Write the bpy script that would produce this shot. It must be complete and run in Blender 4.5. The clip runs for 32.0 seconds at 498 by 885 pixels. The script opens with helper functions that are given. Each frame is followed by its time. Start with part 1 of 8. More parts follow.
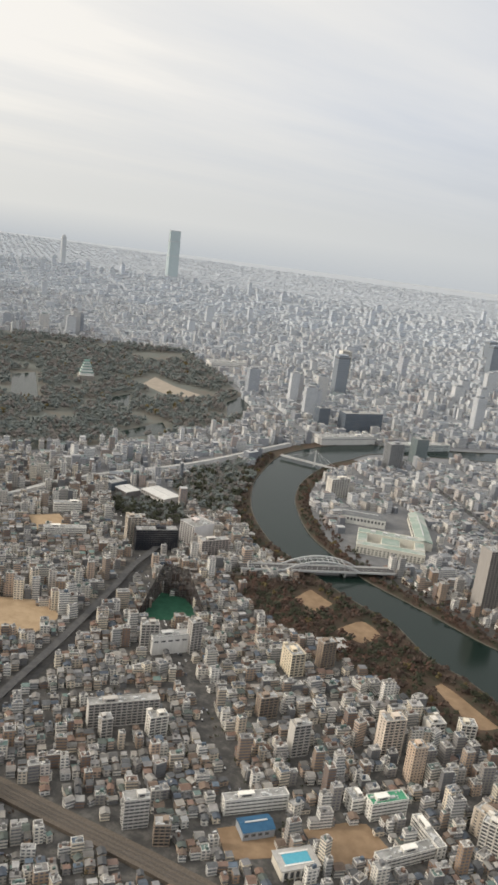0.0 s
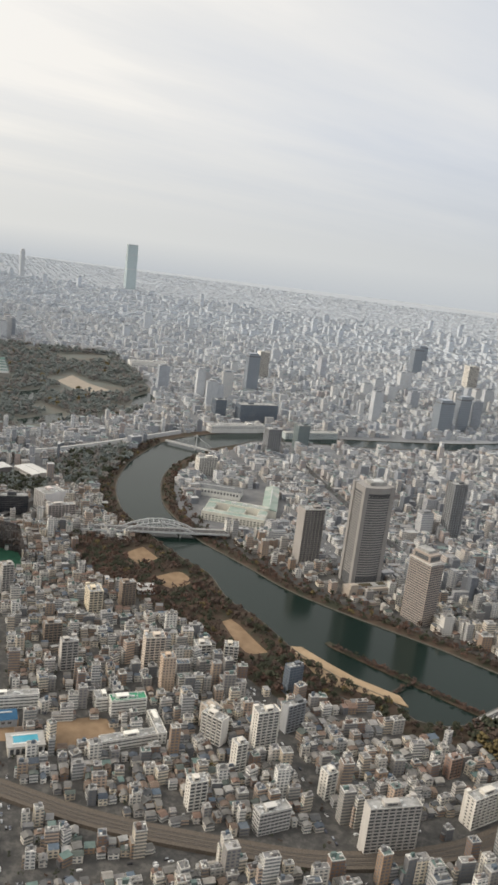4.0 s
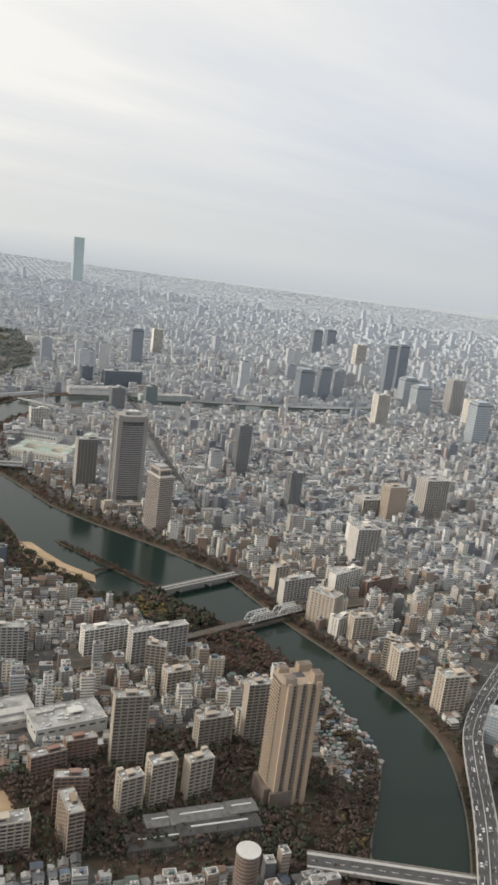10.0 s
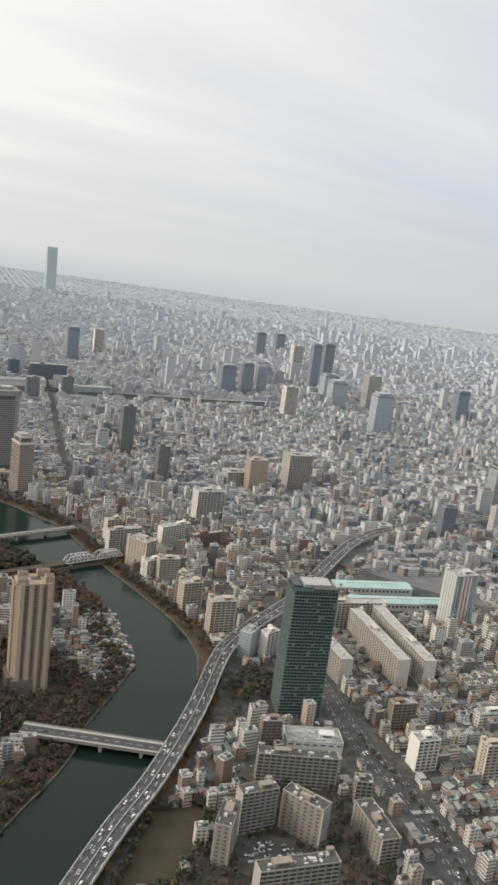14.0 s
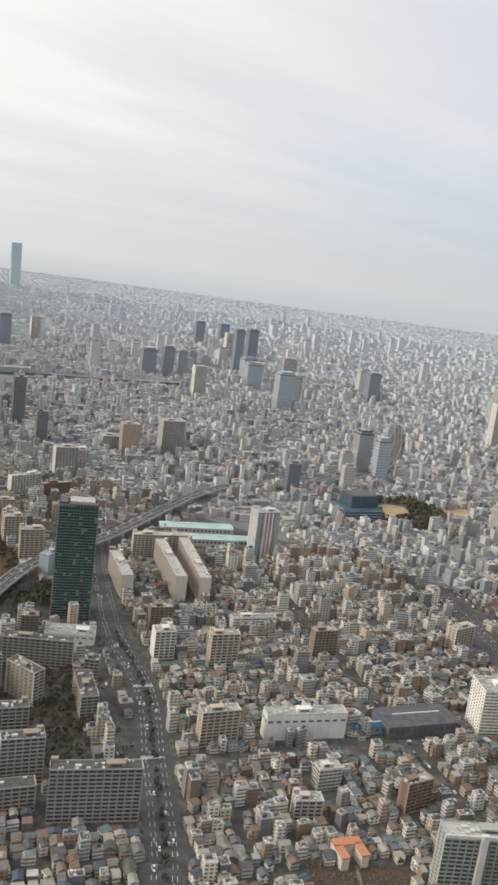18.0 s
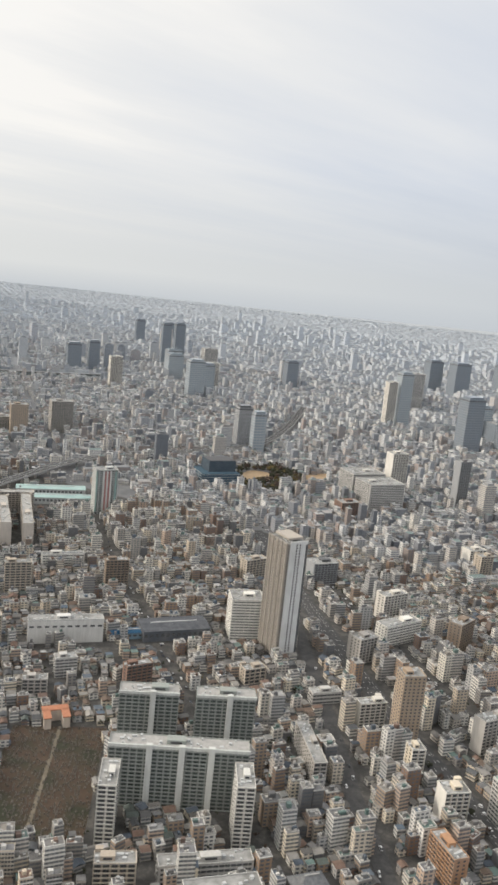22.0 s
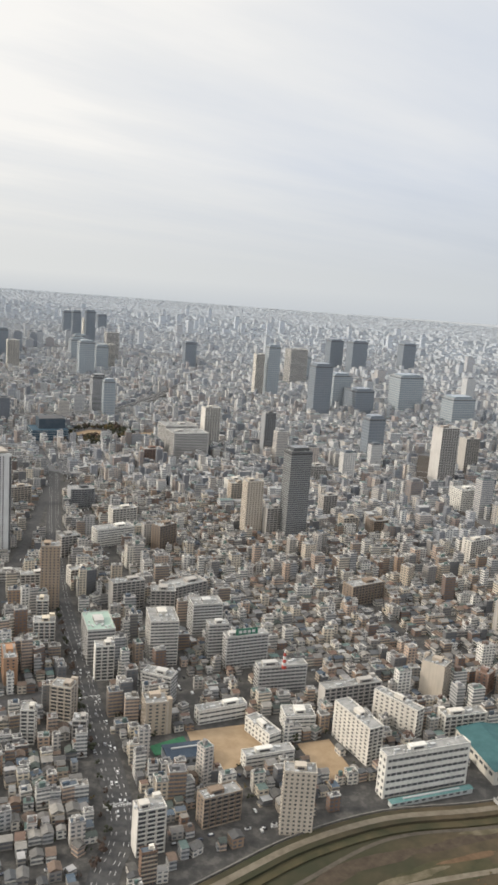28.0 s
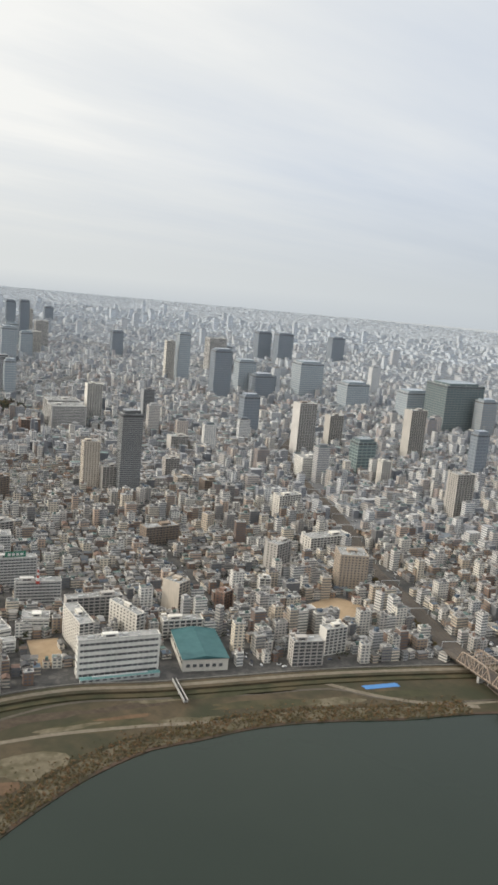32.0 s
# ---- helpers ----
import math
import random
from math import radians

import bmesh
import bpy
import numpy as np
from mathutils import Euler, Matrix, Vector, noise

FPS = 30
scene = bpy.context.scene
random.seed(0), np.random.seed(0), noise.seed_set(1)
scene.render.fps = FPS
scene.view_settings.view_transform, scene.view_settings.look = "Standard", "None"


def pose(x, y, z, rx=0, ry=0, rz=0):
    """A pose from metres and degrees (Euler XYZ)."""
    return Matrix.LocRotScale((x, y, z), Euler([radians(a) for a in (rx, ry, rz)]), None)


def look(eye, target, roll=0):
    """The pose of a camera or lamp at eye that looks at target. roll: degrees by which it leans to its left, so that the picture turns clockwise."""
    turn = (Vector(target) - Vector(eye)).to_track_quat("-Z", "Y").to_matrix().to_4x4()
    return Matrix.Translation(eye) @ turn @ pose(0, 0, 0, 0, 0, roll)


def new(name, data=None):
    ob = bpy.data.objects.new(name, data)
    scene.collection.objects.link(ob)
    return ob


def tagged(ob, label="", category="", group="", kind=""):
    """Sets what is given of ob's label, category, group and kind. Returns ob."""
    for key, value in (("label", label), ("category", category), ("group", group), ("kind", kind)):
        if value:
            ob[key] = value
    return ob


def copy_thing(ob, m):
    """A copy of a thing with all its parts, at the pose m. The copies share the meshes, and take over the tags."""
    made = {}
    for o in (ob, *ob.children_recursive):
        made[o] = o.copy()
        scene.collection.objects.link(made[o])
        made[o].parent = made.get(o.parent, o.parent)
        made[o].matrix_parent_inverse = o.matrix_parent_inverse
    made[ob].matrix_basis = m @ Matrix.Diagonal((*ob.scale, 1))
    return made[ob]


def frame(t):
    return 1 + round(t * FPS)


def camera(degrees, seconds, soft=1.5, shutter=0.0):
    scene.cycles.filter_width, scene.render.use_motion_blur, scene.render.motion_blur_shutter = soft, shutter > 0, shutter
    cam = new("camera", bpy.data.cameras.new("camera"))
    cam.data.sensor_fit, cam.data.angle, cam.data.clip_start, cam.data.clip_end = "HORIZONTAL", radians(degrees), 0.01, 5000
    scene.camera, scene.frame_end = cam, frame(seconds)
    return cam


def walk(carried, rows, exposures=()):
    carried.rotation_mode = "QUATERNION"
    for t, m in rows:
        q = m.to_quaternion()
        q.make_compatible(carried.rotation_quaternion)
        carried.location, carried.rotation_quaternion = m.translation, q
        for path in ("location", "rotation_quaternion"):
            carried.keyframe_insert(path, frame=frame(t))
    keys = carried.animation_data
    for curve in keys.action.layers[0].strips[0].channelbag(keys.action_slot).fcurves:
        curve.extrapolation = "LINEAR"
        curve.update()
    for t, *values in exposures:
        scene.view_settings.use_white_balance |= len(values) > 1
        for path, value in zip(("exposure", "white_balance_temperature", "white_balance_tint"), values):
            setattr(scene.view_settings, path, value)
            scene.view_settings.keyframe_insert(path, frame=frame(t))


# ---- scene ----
# camera
cam = camera(33.35, 32.0, soft=3.0)
PATH = [
    (0.0, pose(0.00, 0.00, 273.65, 74.723, -7.038, 28.969)),
    (0.5, pose(18.54, 0.30, 272.57, 75.020, -6.753, 28.850)),
    (1.0, pose(37.15, 0.59, 271.48, 75.301, -6.820, 28.729)),
    (1.5, pose(55.81, 0.88, 270.39, 75.425, -6.996, 28.695)),
    (2.0, pose(74.54, 1.17, 269.29, 75.612, -7.002, 28.567)),
    (2.5, pose(93.32, 1.45, 268.20, 75.795, -6.852, 28.504)),
    (3.0, pose(112.16, 1.73, 267.10, 75.906, -6.820, 28.416)),
    (3.5, pose(131.05, 2.00, 265.99, 75.976, -6.748, 28.267)),
    (4.0, pose(149.99, 2.27, 264.89, 76.120, -6.801, 28.153)),
    (4.5, pose(168.97, 2.53, 263.78, 76.367, -6.812, 28.075)),
    (6.5, pose(245.35, 3.51, 259.31, 75.821, -6.599, 28.193)),
    (7.0, pose(264.54, 3.74, 258.18, 75.832, -6.606, 28.180)),
    (7.5, pose(283.76, 3.96, 257.05, 75.919, -6.635, 28.203)),
    (8.0, pose(303.01, 4.17, 255.92, 76.021, -6.751, 28.201)),
    (8.5, pose(322.30, 4.38, 254.78, 76.098, -7.038, 28.142)),
    (9.0, pose(341.61, 4.57, 253.64, 76.165, -7.165, 28.087)),
    (9.5, pose(360.94, 4.76, 252.50, 76.266, -7.148, 27.884)),
    (10.0, pose(380.30, 4.94, 251.35, 76.362, -6.972, 27.605)),
    (10.5, pose(399.67, 5.11, 250.20, 76.377, -6.949, 27.490)),
    (11.0, pose(419.07, 5.28, 249.05, 76.407, -7.193, 27.480)),
    (11.5, pose(438.47, 5.43, 247.89, 76.580, -7.228, 27.480)),
    (12.0, pose(457.90, 5.57, 246.73, 76.795, -6.978, 27.482)),
    (12.5, pose(477.33, 5.70, 245.57, 76.995, -6.995, 27.510)),
    (13.0, pose(496.77, 5.83, 244.41, 77.219, -6.975, 27.540)),
    (13.5, pose(516.21, 5.94, 243.24, 77.334, -7.193, 27.639)),
    (14.0, pose(535.66, 6.04, 242.06, 77.440, -7.181, 27.699)),
    (14.5, pose(555.11, 6.13, 240.89, 77.604, -7.077, 27.719)),
    (16.5, pose(632.88, 6.37, 236.15, 77.670, -7.129, 27.279)),
    (17.0, pose(652.30, 6.40, 234.96, 77.624, -7.096, 27.349)),
    (17.5, pose(671.70, 6.41, 233.76, 77.648, -7.098, 27.321)),
    (18.0, pose(691.10, 6.41, 232.56, 77.631, -7.216, 27.196)),
    (18.5, pose(710.47, 6.40, 231.36, 77.694, -7.093, 27.066)),
    (19.0, pose(729.83, 6.38, 230.16, 77.736, -6.933, 26.816)),
    (19.5, pose(749.16, 6.34, 228.95, 77.724, -6.645, 26.714)),
    (20.0, pose(768.47, 6.29, 227.73, 77.697, -6.506, 26.702)),
    (20.5, pose(787.76, 6.22, 226.52, 77.865, -6.373, 26.554)),
    (21.0, pose(807.01, 6.14, 225.30, 78.035, -6.182, 26.505)),
    (21.5, pose(826.23, 6.04, 224.08, 78.163, -5.903, 26.510)),
    (22.0, pose(845.42, 5.93, 222.85, 78.215, -5.743, 26.428)),
    (22.5, pose(864.57, 5.80, 221.62, 78.219, -5.549, 26.380)),
    (23.0, pose(883.69, 5.66, 220.39, 78.188, -5.421, 26.239)),
    (23.5, pose(902.76, 5.50, 219.16, 78.226, -5.071, 26.076)),
    (24.0, pose(921.79, 5.32, 217.92, 78.192, -4.463, 25.981)),
    (24.5, pose(940.78, 5.12, 216.68, 78.196, -4.111, 25.960)),
    (26.5, pose(1016.22, 4.17, 211.67, 78.481, -3.769, 26.160)),
    (27.0, pose(1034.95, 3.89, 210.42, 78.474, -3.865, 26.183)),
    (27.5, pose(1053.61, 3.59, 209.15, 78.395, -4.092, 26.078)),
    (28.0, pose(1072.22, 3.27, 207.89, 78.363, -4.159, 26.040)),
    (28.5, pose(1090.76, 2.93, 206.62, 78.360, -4.218, 25.959)),
    (29.0, pose(1109.23, 2.57, 205.35, 78.403, -4.053, 25.869)),
    (29.5, pose(1127.64, 2.19, 204.07, 78.422, -4.157, 25.746)),
    (30.0, pose(1145.97, 1.80, 202.80, 78.427, -4.565, 25.668)),
    (30.5, pose(1164.24, 1.38, 201.51, 78.521, -4.628, 25.550)),
    (31.0, pose(1182.42, 0.94, 200.23, 78.622, -4.480, 25.450)),
    (31.5, pose(1200.53, 0.48, 198.94, 78.642, -4.643, 25.332)),
    (32.0, pose(1218.56, 0.00, 197.65, 78.603, -5.032, 25.098)),
]
walk(cam, PATH, exposures=[(0.0, 0.0, 6500, 10), (6.0, 0.0, 6430, 10), (12.0, 0.02, 6360, 9.5), (22.0, 0.04, 6360, 10), (28.0, 0.04, 6360, 10), (32.0, 0.02, 6270, 8.5)])
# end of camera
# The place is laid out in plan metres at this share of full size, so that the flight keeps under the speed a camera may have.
K = 0.56

# ---- light ----
SUN = Vector((-0.82, -0.52, 0.50)).normalized()
world = bpy.data.worlds.new("overcast_sky")
scene.world = world
world.use_nodes = True


class G:
    """Short hand for a node tree."""

    def __init__(self, tree):
        self.t = tree
        tree.nodes.clear()

    def n(self, kind, **props):
        node = self.t.nodes.new(kind)
        for k, v in props.items():
            if k == "op":
                node.operation = v
            elif k == "blend":
                node.blend_type = v
                node.data_type = "RGBA"
        return node

    def put(self, sock, v):
        if isinstance(v, bpy.types.NodeSocket):
            self.t.links.new(v, sock)
        elif isinstance(v, tuple) and len(v) == 3 and sock.type == "RGBA":
            sock.default_value = (*v, 1)
        else:
            sock.default_value = v

    def m(self, op, a, b=0.0, c=0.0):
        node = self.n("ShaderNodeMath", op=op)
        for s, v in zip(node.inputs, (a, b, c)):
            self.put(s, v)
        return node.outputs[0]

    def mix(self, f, a, b, blend="MIX"):
        node = self.n("ShaderNodeMix", blend=blend)
        self.put(node.inputs[0], f)
        self.put(node.inputs[6], a)
        self.put(node.inputs[7], b)
        return node.outputs[2]

    def ramp(self, f, stops, constant=False):
        node = self.n("ShaderNodeValToRGB")
        r = node.color_ramp
        r.interpolation = "CONSTANT" if constant else "LINEAR"
        while len(r.elements) < len(stops):
            r.elements.new(0.5)
        for e, (p, c) in zip(r.elements, stops):
            e.position = p
            e.color = (*c, 1) if isinstance(c, tuple) else (c, c, c, 1)
        self.put(node.inputs[0], f)
        return node.outputs[0]

    def noise(self, vec, scale, detail=3.0, rough=0.55):
        node = self.n("ShaderNodeTexNoise")
        if vec is not None:
            self.put(node.inputs["Vector"], vec)
        node.inputs["Scale"].default_value = scale
        node.inputs["Detail"].default_value = detail
        node.inputs["Roughness"].default_value = rough
        return node.outputs[0]

    def mapped(self, vec, scale):
        node = self.n("ShaderNodeMapping")
        self.put(node.inputs["Vector"], vec)
        node.inputs["Scale"].default_value = scale
        return node.outputs[0]

    def xyz(self, vec):
        node = self.n("ShaderNodeSeparateXYZ")
        self.put(node.inputs[0], vec)
        return node.outputs


def build_sky():
    g = G(world.node_tree)
    co = g.n("ShaderNodeTexCoord").outputs["Generated"]
    x, y, z = g.xyz(co)
    sky = g.n("ShaderNodeTexSky")
    sky.sky_type = "NISHITA"
    sky.sun_disc = False
    sky.sun_elevation = math.asin(SUN.z)
    sky.sun_rotation = math.atan2(SUN.x, SUN.y)
    sky.air_density, sky.dust_density = 1.0, 4.0
    flat = g.m("ADD", g.m("ABSOLUTE", z), 0.08)
    comb = g.n("ShaderNodeCombineXYZ")
    g.put(comb.inputs[0], g.m("DIVIDE", x, flat))
    g.put(comb.inputs[1], g.m("DIVIDE", y, flat))
    cx, cy, _ = g.xyz(comb.outputs[0])
    slant = g.n("ShaderNodeCombineXYZ")
    g.put(slant.inputs[0], g.m("MULTIPLY", g.m("ADD", g.m("MULTIPLY", cx, 0.40), g.m("MULTIPLY", cy, 0.92)), 0.32))
    g.put(slant.inputs[1], g.m("SUBTRACT", g.m("MULTIPLY", cx, 0.92), g.m("MULTIPLY", cy, 0.40)))
    cl = g.noise(slant.outputs[0], 1.05, 6.0, 0.56)
    # toward the sun side the cloud is thinner and cream, away from it blue grey
    side = g.m("ADD", g.m("MULTIPLY", x, -0.95), g.m("MULTIPLY", y, -0.32))
    side = g.m("MULTIPLY_ADD", side, 1.15, 0.33)
    tone = g.m("ADD", g.m("MULTIPLY_ADD", cl, 0.55, 0.15), g.m("MULTIPLY", side, 0.55))
    tone = g.m("ADD", tone, g.m("MULTIPLY", z, 0.75))
    cloud = g.ramp(tone, [(0.36, (0.50, 0.55, 0.64)), (0.62, (0.635, 0.665, 0.715)), (0.9, (0.80, 0.79, 0.77)), (1.0, (0.90, 0.87, 0.82))])
    # the sun's wide glow through the cloud
    dot = g.n("ShaderNodeVectorMath", op="DOT_PRODUCT")
    g.put(dot.inputs[0], co)
    dot.inputs[1].default_value = SUN
    glow = g.m("MULTIPLY", g.m("POWER", g.m("MAXIMUM", dot.outputs["Value"], 0.0), 3.0), 0.7)
    haze = g.mix(g.m("MULTIPLY_ADD", side, 0.9, 0.25), (0.51, 0.548, 0.585), (0.725, 0.725, 0.70))
    hf = g.ramp(z, [(0.0, 1.0), (0.045, 0.55), (0.12, 0.0)])
    sky_c = g.mix(hf, cloud, haze)
    # an overcast sky is brighter overhead than low down
    sky_c = g.mix(1.0, sky_c, g.ramp(z, [(0.32, 1.0), (0.8, 1.4)]), "MULTIPLY")
    # far distance under the horizon: roofs fading into haze
    dist = g.mapped(co, (60.0, 60.0, 420.0))
    sp = g.noise(dist, 3.2, 3.0, 0.75)
    far = g.mix(g.ramp(sp, [(0.38, 0.0), (0.66, 1.0)]), (0.53, 0.56, 0.585), (0.55, 0.575, 0.595))
    df = g.ramp(g.m("MULTIPLY", z, -10.0), [(0.16, 0.0), (0.50, 1.0)])
    col = g.mix(df, sky_c, far)
    col = g.mix(g.ramp(z, [(0.0, 0.0), (0.12, 1.0)]), col, g.mix(1.0, col, g.mix(glow, (0.0, 0.0, 0.0), (1.0, 0.95, 0.86)), "ADD"))
    bg1, bg2, add, out = g.n("ShaderNodeBackground"), g.n("ShaderNodeBackground"), g.n("ShaderNodeAddShader"), g.n("ShaderNodeOutputWorld")
    g.put(bg1.inputs[0], col)
    bg1.inputs[1].default_value = 1.0
    g.put(bg2.inputs[0], sky.outputs[0])
    bg2.inputs[1].default_value = 0.008
    g.t.links.new(bg1.outputs[0], add.inputs[0])
    g.t.links.new(bg2.outputs[0], add.inputs[1])
    g.t.links.new(add.outputs[0], out.inputs[0])


build_sky()
lamp = bpy.data.lights.new("sun", "SUN")
lamp.energy, lamp.angle, lamp.color = 2.0, radians(10), (1.0, 0.89, 0.75)
new("sun", lamp).matrix_world = look(SUN * 900, (0, 0, 0))


# ---- materials ----
def material(name, build, rough=0.8, metal=0.0, spec=0.3):
    mat = bpy.data.materials.new(name)
    mat.use_nodes = True
    g = G(mat.node_tree)
    p, out = g.n("ShaderNodeBsdfPrincipled"), g.n("ShaderNodeOutputMaterial")
    g.t.links.new(p.outputs[0], out.inputs[0])
    p.inputs["Roughness"].default_value = rough
    p.inputs["Metallic"].default_value = metal
    p.inputs["Specular IOR Level"].default_value = spec
    res = build(g)
    if not isinstance(res, dict):
        res = {"Base Color": res}
    for k, v in res.items():
        g.put(p.inputs[k], v)
    return mat


def where(g):
    """Position in plan metres."""
    return g.mapped(g.n("ShaderNodeNewGeometry").outputs["Position"], (1 / K, 1 / K, 1 / K))


def chance(g, single):
    if single:
        return g.n("ShaderNodeObjectInfo").outputs["Random"]
    return g.n("ShaderNodeNewGeometry").outputs["Random Per Island"]


def bump(g, height, strength, dist=0.3):
    node = g.n("ShaderNodeBump")
    node.inputs["Strength"].default_value = strength
    node.inputs["Distance"].default_value = dist
    g.put(node.inputs["Height"], height)
    return node.outputs[0]


def facade(name, palette, single, bay=3.0, storey=3.1, glass=(0.055, 0.06, 0.066), balcony=0.5, tall=0.5):
    """A wall with rows of windows and balcony bands, sized in metres by its UV; the wall colour differs from house to house."""

    def build(g):
        uv = g.n("ShaderNodeUVMap").outputs[0]
        u, v, _ = g.xyz(uv)
        r = chance(g, single)
        r2 = g.m("FRACT", g.m("MULTIPLY", r, 17.31))
        r3 = g.m("FRACT", g.m("MULTIPLY", r, 53.7))
        n = len(palette)
        wall = g.ramp(r2, [(i / n, c) for i, c in enumerate(palette)], True)
        fu = g.m("FRACT", g.m("DIVIDE", u, g.m("MULTIPLY_ADD", r3, 1.2, bay)))
        fv = g.m("FRACT", g.m("DIVIDE", v, storey))
        win = g.m("MULTIPLY", g.m("COMPARE", fu, 0.5, 0.31), g.m("COMPARE", fv, 0.56, tall * 0.5))
        band = g.m("COMPARE", fv, 0.66, 0.27)
        isb = g.m("LESS_THAN", r3, balcony)
        hole = g.m("ADD", g.m("MULTIPLY", win, g.m("SUBTRACT", 1.0, isb)), g.m("MULTIPLY", g.m("MULTIPLY", band, isb), g.m("MULTIPLY_ADD", g.m("COMPARE", fu, 0.5, 0.44), 0.45, 0.45)))
        pos = where(g)
        grime = g.noise(g.mapped(pos, (0.16, 0.16, 0.03)), 1.0, 4.0, 0.6)
        wall = g.mix(g.m("MULTIPLY", g.ramp(grime, [(0.35, 0.0), (0.75, 1.0)]), 0.35), wall, g.mix(1.0, wall, (0.62, 0.6, 0.56), "MULTIPLY"))
        pane = g.mix(g.noise(pos, 0.35, 1.0), glass, (glass[0] * 3.0, glass[1] * 3.0, glass[2] * 3.0))
        col = g.mix(hole, wall, pane)
        return {"Base Color": col, "Roughness": g.m("MULTIPLY_ADD", hole, -0.55, 0.85), "Normal": bump(g, g.m("SUBTRACT", 1.0, hole), 0.5, 0.2)}

    return material(name, build, spec=0.35)


def roofing(name, palette, single):
    def build(g):
        r = g.m("FRACT", g.m("MULTIPLY", chance(g, single), 29.17))
        n = len(palette)
        col = g.ramp(r, [(i / n, c) for i, c in enumerate(palette)], True)
        pos = where(g)
        st = g.noise(pos, 0.22, 5.0, 0.65)
        fine = g.noise(pos, 1.6, 2.0)
        col = g.mix(g.ramp(st, [(0.38, 0.0), (0.7, 0.55)]), col, g.mix(1.0, col, (0.45, 0.44, 0.42), "MULTIPLY"))
        return {"Base Color": col, "Normal": bump(g, fine, 0.3, 0.15)}

    return material(name, build, 0.9, spec=0.2)


def stone(name, a, b, scale=0.3, rough=0.9, c=None, cscale=0.03, metal=0.0, spec=0.25):
    """Two-tone surface with large stains."""

    def build(g):
        pos = where(g)
        n1 = g.noise(pos, scale, 5.0, 0.65)
        col = g.mix(g.ramp(n1, [(0.35, 0.0), (0.68, 1.0)]), a, b)
        if c:
            n2 = g.noise(pos, cscale, 4.0, 0.6)
            col = g.mix(g.ramp(n2, [(0.45, 0.0), (0.62, 1.0)]), col, c)
        return {"Base Color": col, "Normal": bump(g, n1, 0.35, 0.2)}

    return material(name, build, rough, metal, spec)


WALLS = [(0.70, 0.66, 0.58), (0.33, 0.235, 0.165), (0.62, 0.585, 0.52), (0.40, 0.375, 0.335), (0.72, 0.695, 0.64), (0.53, 0.45, 0.35), (0.29, 0.27, 0.25), (0.63, 0.56, 0.455), (0.23, 0.155, 0.115), (0.64, 0.625, 0.59), (0.45, 0.445, 0.43), (0.37, 0.285, 0.215), (0.17, 0.168, 0.168), (0.56, 0.52, 0.47), (0.72, 0.64, 0.51), (0.74, 0.72, 0.67), (0.52, 0.40, 0.31)]
ROOFS = [(0.254, 0.254, 0.246), (0.197, 0.197, 0.197), (0.310, 0.310, 0.302), (0.226, 0.218, 0.211), (0.162, 0.162, 0.162), (0.352, 0.352, 0.345), (0.120, 0.140, 0.164), (0.141, 0.190, 0.176), (0.282, 0.274, 0.267), (0.211, 0.204, 0.197), (0.261, 0.243, 0.218), (0.394, 0.387, 0.380), (0.232, 0.232, 0.239), (0.168, 0.124, 0.106), (0.296, 0.289, 0.274), (0.176, 0.176, 0.179), (0.13, 0.185, 0.17), (0.11, 0.14, 0.175), (0.20, 0.14, 0.115)]
TILES = [(0.115, 0.113, 0.112), (0.155, 0.15, 0.142), (0.21, 0.20, 0.188), (0.14, 0.108, 0.088), (0.095, 0.097, 0.10), (0.185, 0.14, 0.112), (0.26, 0.25, 0.235), (0.12, 0.125, 0.13), (0.085, 0.10, 0.122), (0.13, 0.125, 0.118), (0.18, 0.125, 0.10), (0.175, 0.17, 0.16), (0.30, 0.285, 0.26), (0.10, 0.115, 0.105)]
FAC_NEAR = facade("house_front", WALLS, False)
ROOF_NEAR, ROOF_ONE = roofing("flat_roof", ROOFS, False), roofing("flat_roof_single", ROOFS, True)
# walls and roofs of the outer districts, before haze is mixed in ring by ring
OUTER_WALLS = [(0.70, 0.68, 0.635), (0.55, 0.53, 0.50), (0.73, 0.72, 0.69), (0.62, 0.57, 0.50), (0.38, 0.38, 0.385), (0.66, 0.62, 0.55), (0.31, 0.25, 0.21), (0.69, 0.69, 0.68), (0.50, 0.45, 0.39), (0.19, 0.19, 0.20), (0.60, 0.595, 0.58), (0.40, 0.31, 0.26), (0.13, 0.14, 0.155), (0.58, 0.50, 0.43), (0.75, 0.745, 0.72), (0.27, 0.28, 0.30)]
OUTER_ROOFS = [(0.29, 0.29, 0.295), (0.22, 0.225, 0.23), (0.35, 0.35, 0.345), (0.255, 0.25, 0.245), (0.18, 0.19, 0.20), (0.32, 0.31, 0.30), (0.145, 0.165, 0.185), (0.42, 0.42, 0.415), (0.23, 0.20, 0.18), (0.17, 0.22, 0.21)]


# moves base colours toward a haze colour, as distance would
def hazed(palette, share, to):
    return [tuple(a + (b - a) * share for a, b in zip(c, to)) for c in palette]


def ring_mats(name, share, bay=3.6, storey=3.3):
    """Wall and roof of one ring of districts, haze mixed into the colours by share."""
    wall = facade(name + "_front", hazed(OUTER_WALLS, share, (0.37, 0.40, 0.435)), False, bay, storey, hazed([(0.05, 0.056, 0.066)], share, (0.36, 0.39, 0.425))[0])
    roof = roofing(name + "_roof", hazed(OUTER_ROOFS, share, (0.36, 0.385, 0.412)), False)
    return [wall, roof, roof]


PLAIN_ONE = roofing("rendered_wall", WALLS, True)
TILE_NEAR, TILE_ONE = roofing("tiled_roof", TILES, False), roofing("tiled_roof_single", TILES, True)


